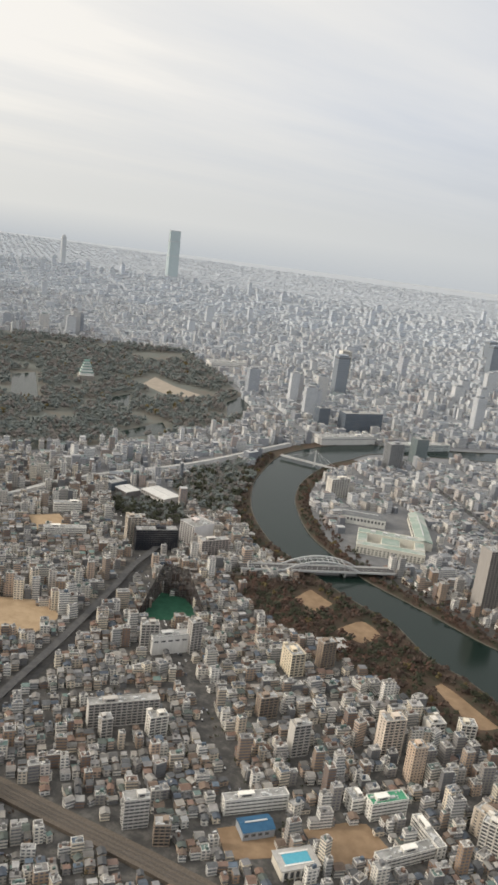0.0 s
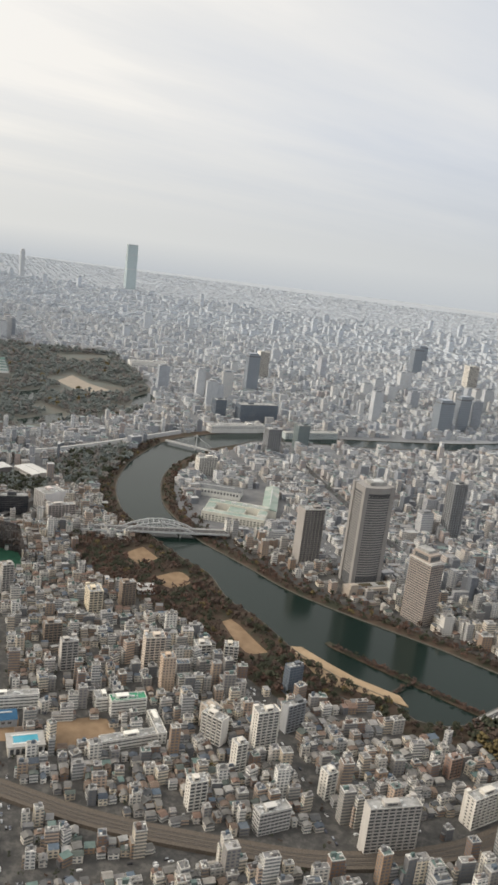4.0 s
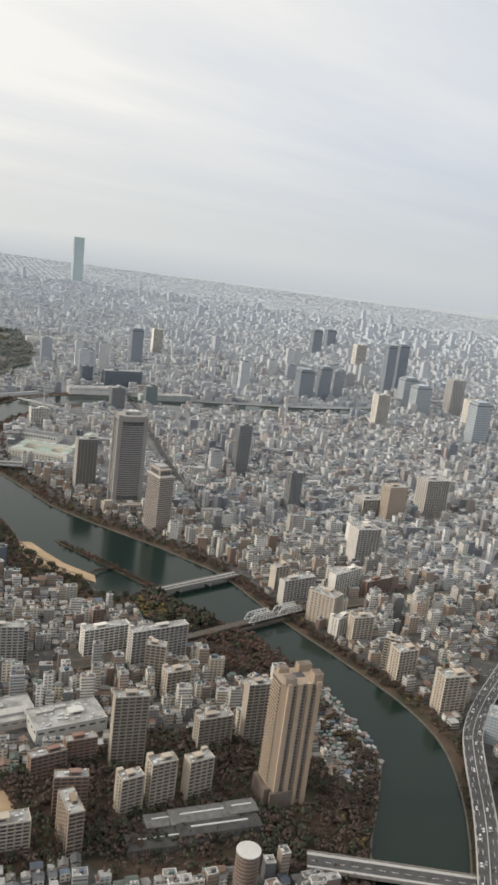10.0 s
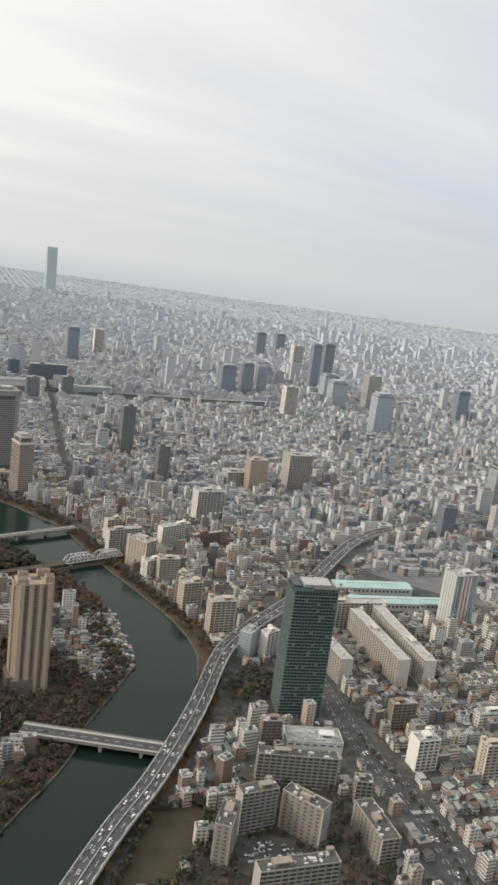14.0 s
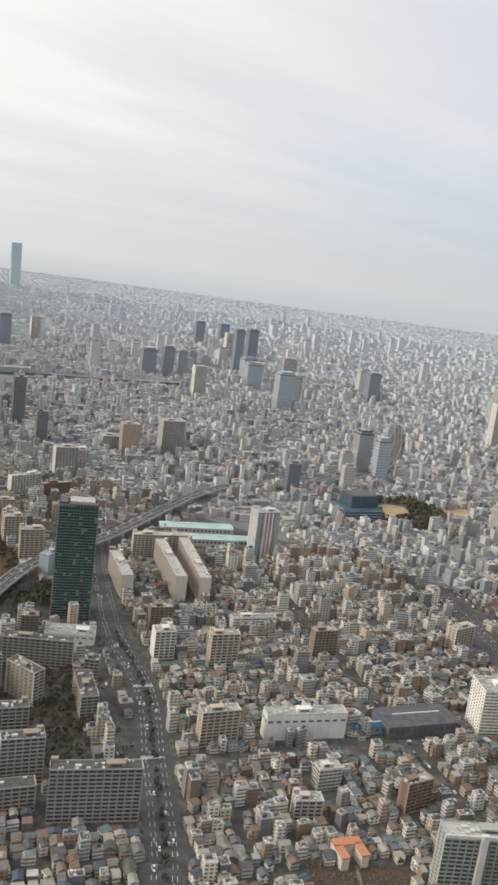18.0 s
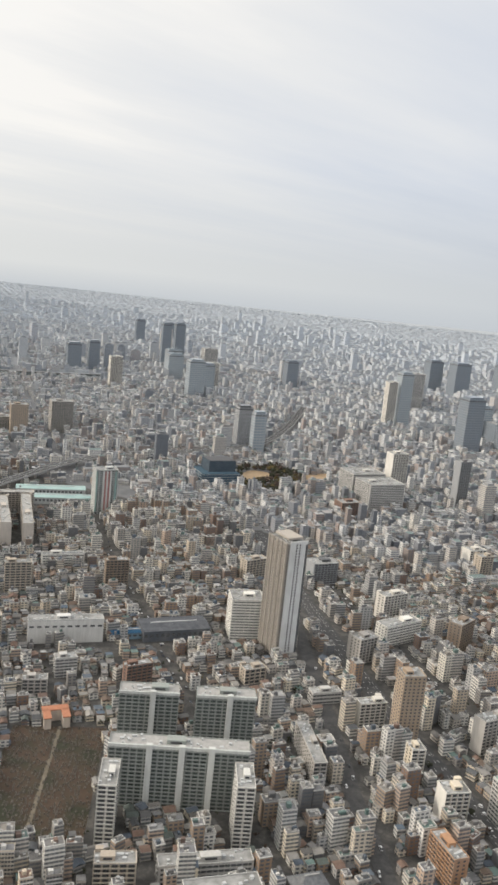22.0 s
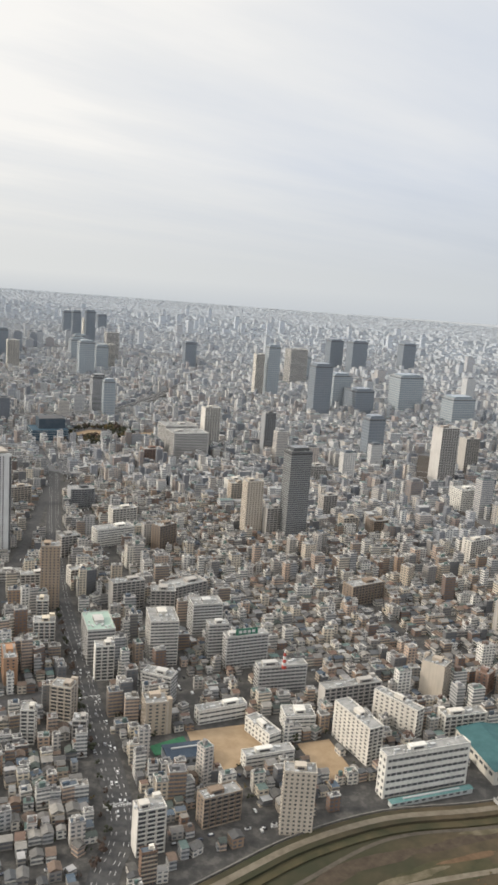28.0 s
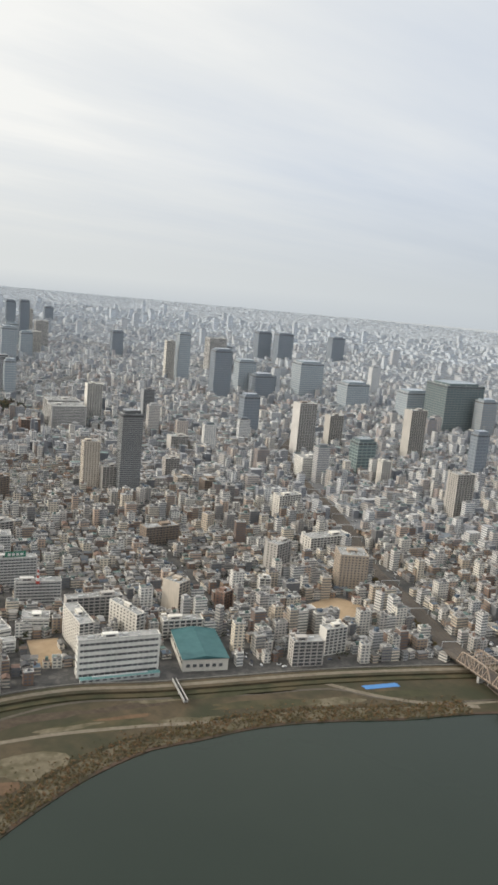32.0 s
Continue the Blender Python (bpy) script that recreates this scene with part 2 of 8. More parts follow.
def ground_mat(g):
    pos = where(g)
    a = g.noise(pos, 0.09, 6.0, 0.7)
    col = g.ramp(a, [(0.3, (0.038, 0.038, 0.038)), (0.5, (0.062, 0.06, 0.057)), (0.62, (0.105, 0.10, 0.092)), (0.75, (0.05, 0.055, 0.042))])
    return {"Base Color": col, "Normal": bump(g, g.noise(pos, 0.8, 3.0), 0.3, 0.2)}


GROUND = material("town_ground", ground_mat, 0.92)


def water_mat(g):
    pos = where(g)
    n = g.noise(g.mapped(pos, (1.0, 1.0, 1.0)), 0.35, 4.0, 0.6)
    big = g.noise(pos, 0.006, 3.0)
    return {"Base Color": g.mix(big, (0.005, 0.012, 0.010), (0.010, 0.020, 0.016)), "Normal": bump(g, n, 0.05, 0.1)}


def wide_water(g):
    pos = where(g)
    n = g.noise(pos, 0.35, 4.0, 0.6)
    return {"Base Color": g.mix(g.noise(pos, 0.006, 3.0), (0.010, 0.018, 0.013), (0.018, 0.028, 0.020)), "Normal": bump(g, n, 0.05, 0.1)}


WIDE_WATER = material("broad_river_water", wide_water, 0.2, spec=0.22)
WATER = material("river_water", water_mat, 0.16, spec=0.15)
ASPHALT = stone("asphalt", (0.05, 0.05, 0.052), (0.085, 0.084, 0.082), 0.2)
CONCRETE = stone("concrete", (0.30, 0.295, 0.28), (0.40, 0.39, 0.37), 0.25)
SAND = stone("sandy_pitch", (0.27, 0.195, 0.12), (0.36, 0.27, 0.175), 0.06)
GRASS = stone("winter_grass", (0.050, 0.042, 0.026), (0.092, 0.070, 0.043), 0.05, c=(0.036, 0.038, 0.021), cscale=0.012)
COURT_GREEN = stone("green_roof_court", (0.05, 0.20, 0.12), (0.08, 0.27, 0.16), 0.2)
SCRUB = stone("bare_bank_soil", (0.055, 0.038, 0.028), (0.09, 0.063, 0.044), 0.12, c=(0.035, 0.037, 0.024), cscale=0.03)


# ---- mesh tools ----
def finish(name, verts, faces, mats, slots=None, uvs=None, smooth=False):
    me = bpy.data.meshes.new(name)
    me.from_pydata([(a * K, b * K, c * K) for a, b, c in verts], [], faces)
    for m in mats:
        me.materials.append(m)
    if slots is not None:
        me.polygons.foreach_set("material_index", slots)
    if uvs is not None:
        me.uv_layers.new(name="metres").data.foreach_set("uv", np.asarray(uvs, dtype=np.float32).ravel())
    if smooth:
        me.polygons.foreach_set("use_smooth", [True] * len(me.polygons))
    me.update()
    return me


class Blocks:
    """Gathers many boxes and gabled roofs, then makes one mesh of them."""

    def __init__(self):
        self.v, self.q, self.s, self.uv, self.count = [], [], [], [], 0

    def boxes(self, x, y, z, w, d, h, yaw, side=0, top=1):
        """Boxes standing at z, w along their own x, d along their own y."""
        x, y, z, w, d, h, yaw = np.broadcast_arrays(*[np.asarray(a, float) for a in (x, y, z, w, d, h, yaw)])
        x, y, z, w, d, h, yaw = [a.ravel() for a in (x, y, z, w, d, h, yaw)]
        n = len(x)
        if not n:
            return
        lx = np.array([-.5, .5, .5, -.5]) * w[:, None]
        ly = np.array([-.5, -.5, .5, .5]) * d[:, None]
        c, s = np.cos(yaw)[:, None], np.sin(yaw)[:, None]
        px, py = x[:, None] + lx * c - ly * s, y[:, None] + lx * s + ly * c
        lo = np.stack([px, py, np.repeat(z[:, None], 4, 1)], -1)
        hi = np.stack([px, py, np.repeat((z + h)[:, None], 4, 1)], -1)
        self.v.append(np.concatenate([lo, hi], 1).reshape(-1, 3))
        q = np.array([[0, 1, 5, 4], [1, 2, 6, 5], [2, 3, 7, 6], [3, 0, 4, 7], [4, 5, 6, 7]])
        self.q.append((q[None] + 8 * np.arange(n)[:, None, None] + self.count).reshape(-1, 4))
        self.count += 8 * n
        self.s.append(np.tile([side, side, side, side, top], n))
        uv = np.zeros((n, 5, 4, 2))
        for k, ln in enumerate((w, d, w, d)):
            uv[:, k, 1, 0] = uv[:, k, 2, 0] = ln
            uv[:, k, 2, 1] = uv[:, k, 3, 1] = h
        uv[:, 4, 1, 0] = uv[:, 4, 2, 0] = w
        uv[:, 4, 2, 1] = uv[:, 4, 3, 1] = d
        self.uv.append(uv.reshape(-1, 2))

    def gables(self, x, y, z, w, d, h, yaw, slope=2):
        """Gabled roofs with the ridge along their own x."""
        x, y, z, w, d, h, yaw = [np.asarray(a, float).ravel() for a in np.broadcast_arrays(x, y, z, w, d, h, yaw)]
        n = len(x)
        if not n:
            return
        lx = np.array([-.5, .5, .5, -.5, -.5, .5]) * w[:, None]
        ly = np.array([-.5, -.5, .5, .5, 0, 0]) * d[:, None]
        c, s = np.cos(yaw)[:, None], np.sin(yaw)[:, None]
        lz = np.array([0, 0, 0, 0, 1, 1]) * h[:, None] + z[:, None]
        self.v.append(np.stack([x[:, None] + lx * c - ly * s, y[:, None] + lx * s + ly * c, lz], -1).reshape(-1, 3))
        q = np.array([[0, 1, 5, 4], [2, 3, 4, 5], [3, 0, 4, 4], [1, 2, 5, 5]])
        self.q.append((q[None] + 6 * np.arange(n)[:, None, None] + self.count).reshape(-1, 4))
        self.count += 6 * n
        self.s.append(np.tile([slope] * 4, n))
        self.uv.append(np.zeros((n * 16, 2)))

    def mesh(self, name, mats):
        v, q, s, uv = np.concatenate(self.v), np.concatenate(self.q), np.concatenate(self.s), np.concatenate(self.uv)
        tri = q[:, 2] == q[:, 3]
        sizes = np.where(tri, 3, 4)
        keep = np.ones((len(q), 4), bool)
        keep[:, 3] = ~tri
        me = bpy.data.meshes.new(name)
        me.vertices.add(len(v))
        me.vertices.foreach_set("co", (v * K).astype(np.float32).ravel())
        me.loops.add(int(sizes.sum()))
        me.loops.foreach_set("vertex_index", q[keep].astype(np.int32))
        me.polygons.add(len(q))
        me.polygons.foreach_set("loop_start", np.r_[0, np.cumsum(sizes)[:-1]].astype(np.int32))
        me.polygons.foreach_set("material_index", s.astype(np.int32))
        for m in mats:
            me.materials.append(m)
        me.uv_layers.new(name="metres").data.foreach_set("uv", uv.reshape(-1, 4, 2)[keep].astype(np.float32).ravel())
        me.update(calc_edges=True)
        me.validate()
        me.shade_flat()
        return me


# parts whose pieces are too small to pick apart
JOINED = {"core_window", "rooftop_plant", "glazing", "balcony_facade", "mullion_grid", "curtain_wall_grid", "banded_cladding", "scaffolding", "scaffold_frame", "safety_netting", "hanger_lacing", "lattice", "chord", "rib_lacing", "balcony_glass", "band_glazing", "roof_seaming", "crown_louvre", "lane_line", "sheeting_frame", "track", "wheel_set"}


def at(x, y, z=0.0, turn=0.0):
    """A pose in plan metres and degrees."""
    return pose(x * K, y * K, z * K, 0, 0, turn)


def root(name, x, y, turn, label, category, group="", z=0.0):
    ob = new(name)
    ob.empty_display_size = 1.0
    ob.matrix_basis = at(x, y, z, turn)
    return tagged(ob, label, category, group)


def part(name, me, parent, label=""):
    ob = new(name, me)
    ob.parent = parent
    if name in JOINED:
        ob["kind"] = "stuff"
    return tagged(ob, label) if label else ob


def sheet(name, pts, z, mat, label, category, kind="structure", drop=0.0):
    """A flat piece of ground with this outline, standing drop deep into the ground."""
    bm = bmesh.new()
    f = bm.faces.new([bm.verts.new((x * K, y * K, z * K)) for x, y in pts])
    if f.normal.z < 0 or f.calc_area() and (f.normal_update() or f.normal.z < 0):
        f.normal_flip()
    if drop:
        ex = bmesh.ops.extrude_face_region(bm, geom=[f])
        for v in ex["geom"]:
            if isinstance(v, bmesh.types.BMVert):
                v.co.z -= drop * K
        bmesh.ops.recalc_face_normals(bm, faces=bm.faces)
    bmesh.ops.triangulate(bm, faces=[f for f in bm.faces if len(f.verts) > 4])
    me = bpy.data.meshes.new(name)
    bm.to_mesh(me)
    bm.free()
    me.materials.append(mat)
    return tagged(new(name, me), label, category, kind=kind)


def smooth_line(pts, step=12.0):
    """Points along a soft curve through pts."""
    p = [Vector((*q, 0.0)) if len(q) == 2 else Vector(q) for q in pts]
    p = [p[0] * 2 - p[1]] + p + [p[-1] * 2 - p[-2]]
    out = []
    for a, b, c, d in zip(p, p[1:], p[2:], p[3:]):
        n = max(1, int((c - b).length / step))
        for i in range(n):
            t = i / n
            out.append(0.5 * ((2 * b) + (c - a) * t + (2 * a - 5 * b + 4 * c - d) * t * t + (3 * b - a - 3 * c + d) * t ** 3))
    return out + [p[-2]]


def ribbon(pts, half, thick, up=0.0):
    """A strip of that half width along pts, thick downwards: vertices and faces."""
    v, f = [], []
    for i, p in enumerate(pts):
        d = (pts[min(i + 1, len(pts) - 1)] - pts[max(i - 1, 0)]).normalized()
        n = Vector((-d.y, d.x, 0))
        for s, z in ((half, 0), (-half, 0), (-half, -thick), (half, -thick)):
            q = p + n * s
            v.append((q.x, q.y, q.z + z + up))
    for i in range(len(pts) - 1):
        a, b = 4 * i, 4 * i + 4
        for k in range(4):
            f.append((a + k, a + (k + 1) % 4, b + (k + 1) % 4, b + k))
    f += [(0, 3, 2, 1), tuple(4 * len(pts) - 4 + k for k in range(4))]
    return v, f


def inside(px, py, poly):
    poly = np.asarray(poly, float)
    hit = np.zeros(px.shape, bool)
    for (x1, y1), (x2, y2) in zip(poly, np.roll(poly, -1, 0)):
        with np.errstate(divide="ignore", invalid="ignore"):
            hit ^= ((y1 > py) != (y2 > py)) & (px < (x2 - x1) * (py - y1) / (y2 - y1) + x1)
    return hit


def away(px, py, line):
    """Distance of points from a broken line."""
    best = np.full(px.shape, 1e9)
    for (x1, y1), (x2, y2) in zip(line, line[1:]):
        dx, dy = x2 - x1, y2 - y1
        t = np.clip(((px - x1) * dx + (py - y1) * dy) / (dx * dx + dy * dy + 1e-9), 0, 1)
        best = np.minimum(best, np.hypot(px - x1 - t * dx, py - y1 - t * dy))
    return best


# ---- buildings ----
_walls = {}


def wall_mat(rgb):
    """Painted or tiled wall with rain streaks."""
    if rgb not in _walls:
        def build(g):
            pos = where(g)
            streak = g.noise(g.mapped(pos, (0.5, 0.5, 0.05)), 1.0, 4.0, 0.65)
            blot = g.noise(pos, 0.06, 3.0)
            dark = tuple(c * 0.62 for c in rgb)
            col = g.mix(g.m("MULTIPLY", g.ramp(streak, [(0.4, 0.0), (0.75, 1.0)]), 0.5), rgb, dark)
            col = g.mix(g.m("MULTIPLY", g.ramp(blot, [(0.4, 0.0), (0.7, 1.0)]), 0.25), col, (0.3, 0.28, 0.26))
            return {"Base Color": col, "Normal": bump(g, g.noise(pos, 3.0, 2.0), 0.2, 0.05)}
        _walls[rgb] = material("wall_paint", build, 0.85)
    return _walls[rgb]


def glass_mat(name, a, b, rough=0.12):
    def build(g):
        pos = where(g)
        vor = g.n("ShaderNodeTexVoronoi")
        g.put(vor.inputs["Vector"], g.mapped(pos, (0.28, 0.28, 0.32)))
        return {"Base Color": g.mix(vor.outputs["Color"], a, b), "Normal": bump(g, g.noise(pos, 0.25, 1.0), 0.05, 0.1)}
    return material(name, build, rough, spec=0.6)


PANE = glass_mat("window_glass", (0.045, 0.05, 0.055), (0.16, 0.162, 0.165))
# near-black glass lightened to blue-grey, haze included in the colour
HAZED_GLASS = glass_mat("hazed_blue_glass", (0.075, 0.092, 0.115), (0.12, 0.145, 0.175))
# skyline haze is put into the spire's glass colour
HAZED_SPIRE_GLASS = glass_mat("hazed_spire_glass", (0.36, 0.43, 0.44), (0.44, 0.50, 0.51))
PALE_GLASS = glass_mat("pale_glass", (0.22, 0.26, 0.29), (0.33, 0.38, 0.41))
TEAL_GLASS = glass_mat("green_glass", (0.075, 0.09, 0.085), (0.16, 0.18, 0.17))
STEEL = stone("painted_steel", (0.40, 0.41, 0.41), (0.52, 0.52, 0.51), 0.6, 0.55)
DARK = stone("dark_metal", (0.05, 0.05, 0.055), (0.09, 0.09, 0.09), 0.6, 0.5)
ROOFTOP = stone("roof_membrane", (0.26, 0.26, 0.25), (0.37, 0.365, 0.35), 0.18, c=(0.19, 0.19, 0.18), cscale=0.07)


def boxes_mesh(name, rows, mat):
    """Boxes given as x, y, z of the foot, then length, width, height and turn."""
    b = Blocks()
    a = np.array([r if len(r) == 7 else (*r, 0.0) for r in rows], float)
    b.boxes(*a.T, 0, 0)
    return b.mesh(name, [mat])


def face_rows(k, w, d):
    """How a face of a w by d block lies: a function from along, out, z, length, depth, height to a box row, and its length."""
    turn = k * math.pi / 2
    half, ln = (d / 2, w) if k % 2 == 0 else (w / 2, d)
    tx, ty = math.cos(turn), math.sin(turn)

    def row(along, out, z, length, depth, height):
        o = half + out + depth / 2
        return (tx * along + ty * o, ty * along - tx * o, z, length, depth, height, turn)

    return row, ln


DARK_ROOF = stone("tarred_roof", (0.06, 0.058, 0.055), (0.105, 0.10, 0.095), 0.25)
STYLES = {
    # wall, glass, front, sides, bay, trim
    "flats": ((0.42, 0.395, 0.36), PANE, "balcony", "window", 5.5, (0.50, 0.475, 0.44)),
    "flats_white": ((0.64, 0.605, 0.54), PANE, "balcony", "window", 5.5, (0.70, 0.675, 0.62)),
    "flats_tan": ((0.42, 0.36, 0.29), PANE, "balcony", "window", 5.5, (0.54, 0.48, 0.40)),
    "flats_dark": ((0.12, 0.125, 0.13), PANE, "balcony", "balcony", 5.0, (0.33, 0.34, 0.35)),
    "brick_flats": ((0.20, 0.12, 0.09), PANE, "balcony", "window", 5.5, (0.30, 0.20, 0.15)),
    "brown": ((0.23, 0.175, 0.13), PANE, "balcony", "window", 5.0, (0.31, 0.245, 0.185)),
    "office": ((0.52, 0.505, 0.475), PANE, "strip", "strip", 4.0, (0.57, 0.555, 0.525)),
    "whiteschool": ((0.74, 0.72, 0.66), PANE, "strip", "window", 5.0, (0.76, 0.74, 0.69)),
    "whitehall": ((0.64, 0.63, 0.60), PANE, "blank", "blank", 8.0, (0.62, 0.62, 0.60)),
    "darktower": ((0.1, 0.115, 0.135), HAZED_GLASS, "curtain", "curtain", 4.0, (0.15, 0.175, 0.205)),
    "blacktower": ((0.018, 0.02, 0.026), glass_mat("black_glass", (0.012, 0.014, 0.02), (0.025, 0.028, 0.036)), "curtain", "curtain", 4.0, (0.03, 0.032, 0.038)),
    # dark tower again for far blocks, haze painted into glass and trim
    "hazetower": ((0.2, 0.23, 0.265), glass_mat("hazed_far_glass", (0.17, 0.20, 0.235), (0.24, 0.27, 0.305)), "curtain", "curtain", 4.0, (0.25, 0.28, 0.31)),
    # teal glass lightened, with some haze in its colour
    "tealtower": ((0.10, 0.13, 0.135), glass_mat("hazed_teal_glass", (0.11, 0.145, 0.15), (0.16, 0.195, 0.20)), "curtain", "curtain", 5.0, (0.19, 0.22, 0.225)),
    "tan_tower": ((0.38, 0.31, 0.24), PANE, "window", "window", 4.0, (0.44, 0.37, 0.29)),
    "pale_tower": ((0.46, 0.43, 0.375), PANE, "window", "window", 3.6, (0.54, 0.505, 0.45)),
    "glass": ((0.3, 0.33, 0.35), PALE_GLASS, "curtain", "curtain", 4.0, (0.42, 0.45, 0.47)),
    "greenflats": ((0.30, 0.325, 0.30), TEAL_GLASS, "balcony", "window", 5.2, (0.36, 0.38, 0.355)),
    "darkgrid": ((0.10, 0.11, 0.12), PANE, "curtain", "curtain", 3.4, (0.28, 0.29, 0.29)),
    "factory": ((0.50, 0.50, 0.47), PANE, "blank", "blank", 9.0, (0.42, 0.43, 0.40)),
    "gym": ((0.60, 0.58, 0.52), PANE, "window", "window", 6.0, (0.10, 0.22, 0.22)),
}


def building(style, x, y, w, d, h, turn, label, name="apartment_building", category="building", wall=None, trim=None, storey=3.1, roof=None, extras=True):
    """One building: body, facades storey by storey, roof with parapet, plant room and tanks."""
    base, glass, front, sides, bay, edge = STYLES[style]
    wall_m, trim_m = wall_mat(wall or base), wall_mat(trim or edge)
    HELD.append((x, y, w / 2 + 2, d / 2 + 2, radians(turn)))
    rng = random.Random(int(x * 7 + y * 13))
    r = root(name, x, y, turn, label, category)
    n = max(1, int(h / storey))
    st = h / n
    in_w, in_d = w, d
    modes = [front, sides, front, sides]
    if front == "balcony":
        in_d = d - 2.8
    if sides == "balcony":
        in_w = w - 2.8
    body_mat = glass if "curtain" in (front, sides) else wall_m
    part("body", boxes_mesh("body", [(0, 0, 0, in_w, in_d, h)], body_mat), r)
    for k in range(4):
        mode = modes[k]
        row, ln = face_rows(k, in_w, in_d)
        panes, trims = [], []
        bays = max(1, round(ln / bay))
        step = ln / bays
        mids = [(i + 0.5) * step - ln / 2 for i in range(bays)]
        if mode == "balcony":
            for i in range(n):
                z = i * st
                trims.append(row(0, 0, z, ln, 1.4, 0.22))
                if i:
                    trims.append(row(0, 1.26, z, ln, 0.14, 1.15))
                panes += [row(m, 0, z + 0.3, step * 0.74, 0.08, st * 0.72) for m in mids]
            trims += [row(m - step / 2, 0, 0, 0.22, 1.34, h) for m in mids + [ln / 2 + step / 2 - 0.11]]
            part("balcony_facade", boxes_mesh("balcony_facade", trims, trim_m), r)
        elif mode == "window":
            panes += [row(m, 0.0, i * st + 0.95, step * 0.42, 0.07, st * 0.45) for i in range(n) for m in mids]
        elif mode == "strip":
            panes += [row(0, 0.0, i * st + 0.95, ln * 0.95, 0.07, st * (0.38 if style == "whiteschool" else 0.5)) for i in range(n)]
            trims += [row(m - step / 2, 0, 0, 0.3, 0.22, h) for m in mids[1:]]
            part("mullion_grid", boxes_mesh("mullion_grid", trims, trim_m), r)
        elif mode == "curtain":
            if h > 60 and style != "darkgrid":
                trims += [row(0, 0, i * st, ln, 0.3, st * 0.7) for i in range(0, n, 2)]
                trims += [row(m - step / 2, 0, 0, 1.1, 0.5, h) for m in mids[::2] + [ln / 2 + step / 2]]
            else:
                trims += [row(0, 0, i * st, ln, 0.16, st * (0.45 if style == "darkgrid" else 0.28)) for i in range(n)]
                trims += [row(m - step / 2, 0, 0, 0.35, 0.3, h) for m in mids + [ln / 2 + step / 2]]
            part("curtain_wall_grid", boxes_mesh("curtain_wall_grid", trims, trim_m), r)
        elif mode == "blank":
            panes += [row(m, 0.0, h * 0.7, step * 0.6, 0.08, min(2.0, h * 0.15)) for m in mids]
        if panes:
            part("glazing", boxes_mesh("glazing", panes, glass), r, "dark window glass")
    roof_m = roof or ROOFTOP
    part("roof_deck", boxes_mesh("roof_deck", [(0, 0, h, w, d, 0.3)], roof_m), r, "grey flat roof deck")
    rim = [(0, -d / 2 + 0.15, h + 0.3, w, 0.3, 1.0), (0, d / 2 - 0.15, h + 0.3, w, 0.3, 1.0), (-w / 2 + 0.15, 0, h + 0.3, 0.3, d - 0.6, 1.0), (w / 2 - 0.15, 0, h + 0.3, 0.3, d - 0.6, 1.0)]
    part("parapet", boxes_mesh("parapet", rim, trim_m), r)
    if extras and front == "curtain" and h > 60:
        part("crown", boxes_mesh("crown", [(0, 0, h + 0.3, w * 0.78, d * 0.78, 5.5)], body_mat), r)
        part("crown_louvre", boxes_mesh("crown_louvre", [(0, 0, h - 4.5, w + 0.7, d + 0.7, 2.6)], DARK), r)
        part("aerial", boxes_mesh("aerial", [(w * 0.2, 0, h + 5.8, 0.7, 0.7, 9)], STEEL), r)
    if extras and style.startswith("flats") and w > 16:
        side = rng.choice((-1, 1))
        core = part("stair_core", boxes_mesh("stair_core", [(side * (w / 2 - 3.2), d / 2 + 1.0, 0, 5.2, 3.6, h + 2.8)], wall_m), r)
        part("core_window", boxes_mesh("core_window", [(side * (w / 2 - 3.2), d / 2 + 2.85, 1.4 + i * st, 1.4, 0.12, 1.2) for i in range(n)], glass), core)
        part("end_fin", boxes_mesh("end_fin", [(-side * (w / 2 + 0.15), 0, 0, 0.35, d + 0.3, h + 1.5)], trim_m), r)
    if extras:
        pw, pd = min(w * 0.35, 14), min(d * 0.5, 9)
        px = rng.uniform(-0.25, 0.25) * w
        hut = part("plant_room", boxes_mesh("plant_room", [(px, 0, h + 0.3, pw, pd, 3.4)], wall_m), r)
        part("louvre", boxes_mesh("louvre", [(px, -pd / 2 - 0.08, h + 1.1, pw * 0.6, 0.16, 1.6)], DARK), hut, "dark metal louvre")
        part("roof_unit", boxes_mesh("roof_unit", [(px + rng.choice((-1, 1)) * (pw / 2 + 2.2), rng.uniform(-0.15, 0.15) * d, h + 0.3, 2.4, 2.0, 1.7)], STEEL), r)
        kit = [(rng.uniform(-0.42, 0.42) * w, rng.uniform(-0.4, 0.4) * d, h + 0.3, rng.uniform(0.8, 3.2), rng.uniform(0.8, 2.4), rng.uniform(0.6, 1.8)) for _ in range(4 + int(w * d / 90))] + [(w * 0.4, d * 0.36, h + 0.3, 1.4, 1.2, 1.1), (-w * 0.4, -d * 0.36, h + 0.3, 1.6, 1.2, 1.3)]
        part("rooftop_plant", boxes_mesh("rooftop_plant", [q for q in kit if abs(q[0] - px) > pw / 2 + 1.6 or abs(q[1]) > pd / 2 + 1.2] or kit[-1:], STEEL), r, "small grey roof-top plant")
        if w > 24:
            part("roof_unit", boxes_mesh("roof_unit", [(-px * 0.9 - 1, rng.uniform(-0.2, 0.2) * d, h + 0.3, 4.5, 2.2, 1.5)], STEEL), r)
    return r


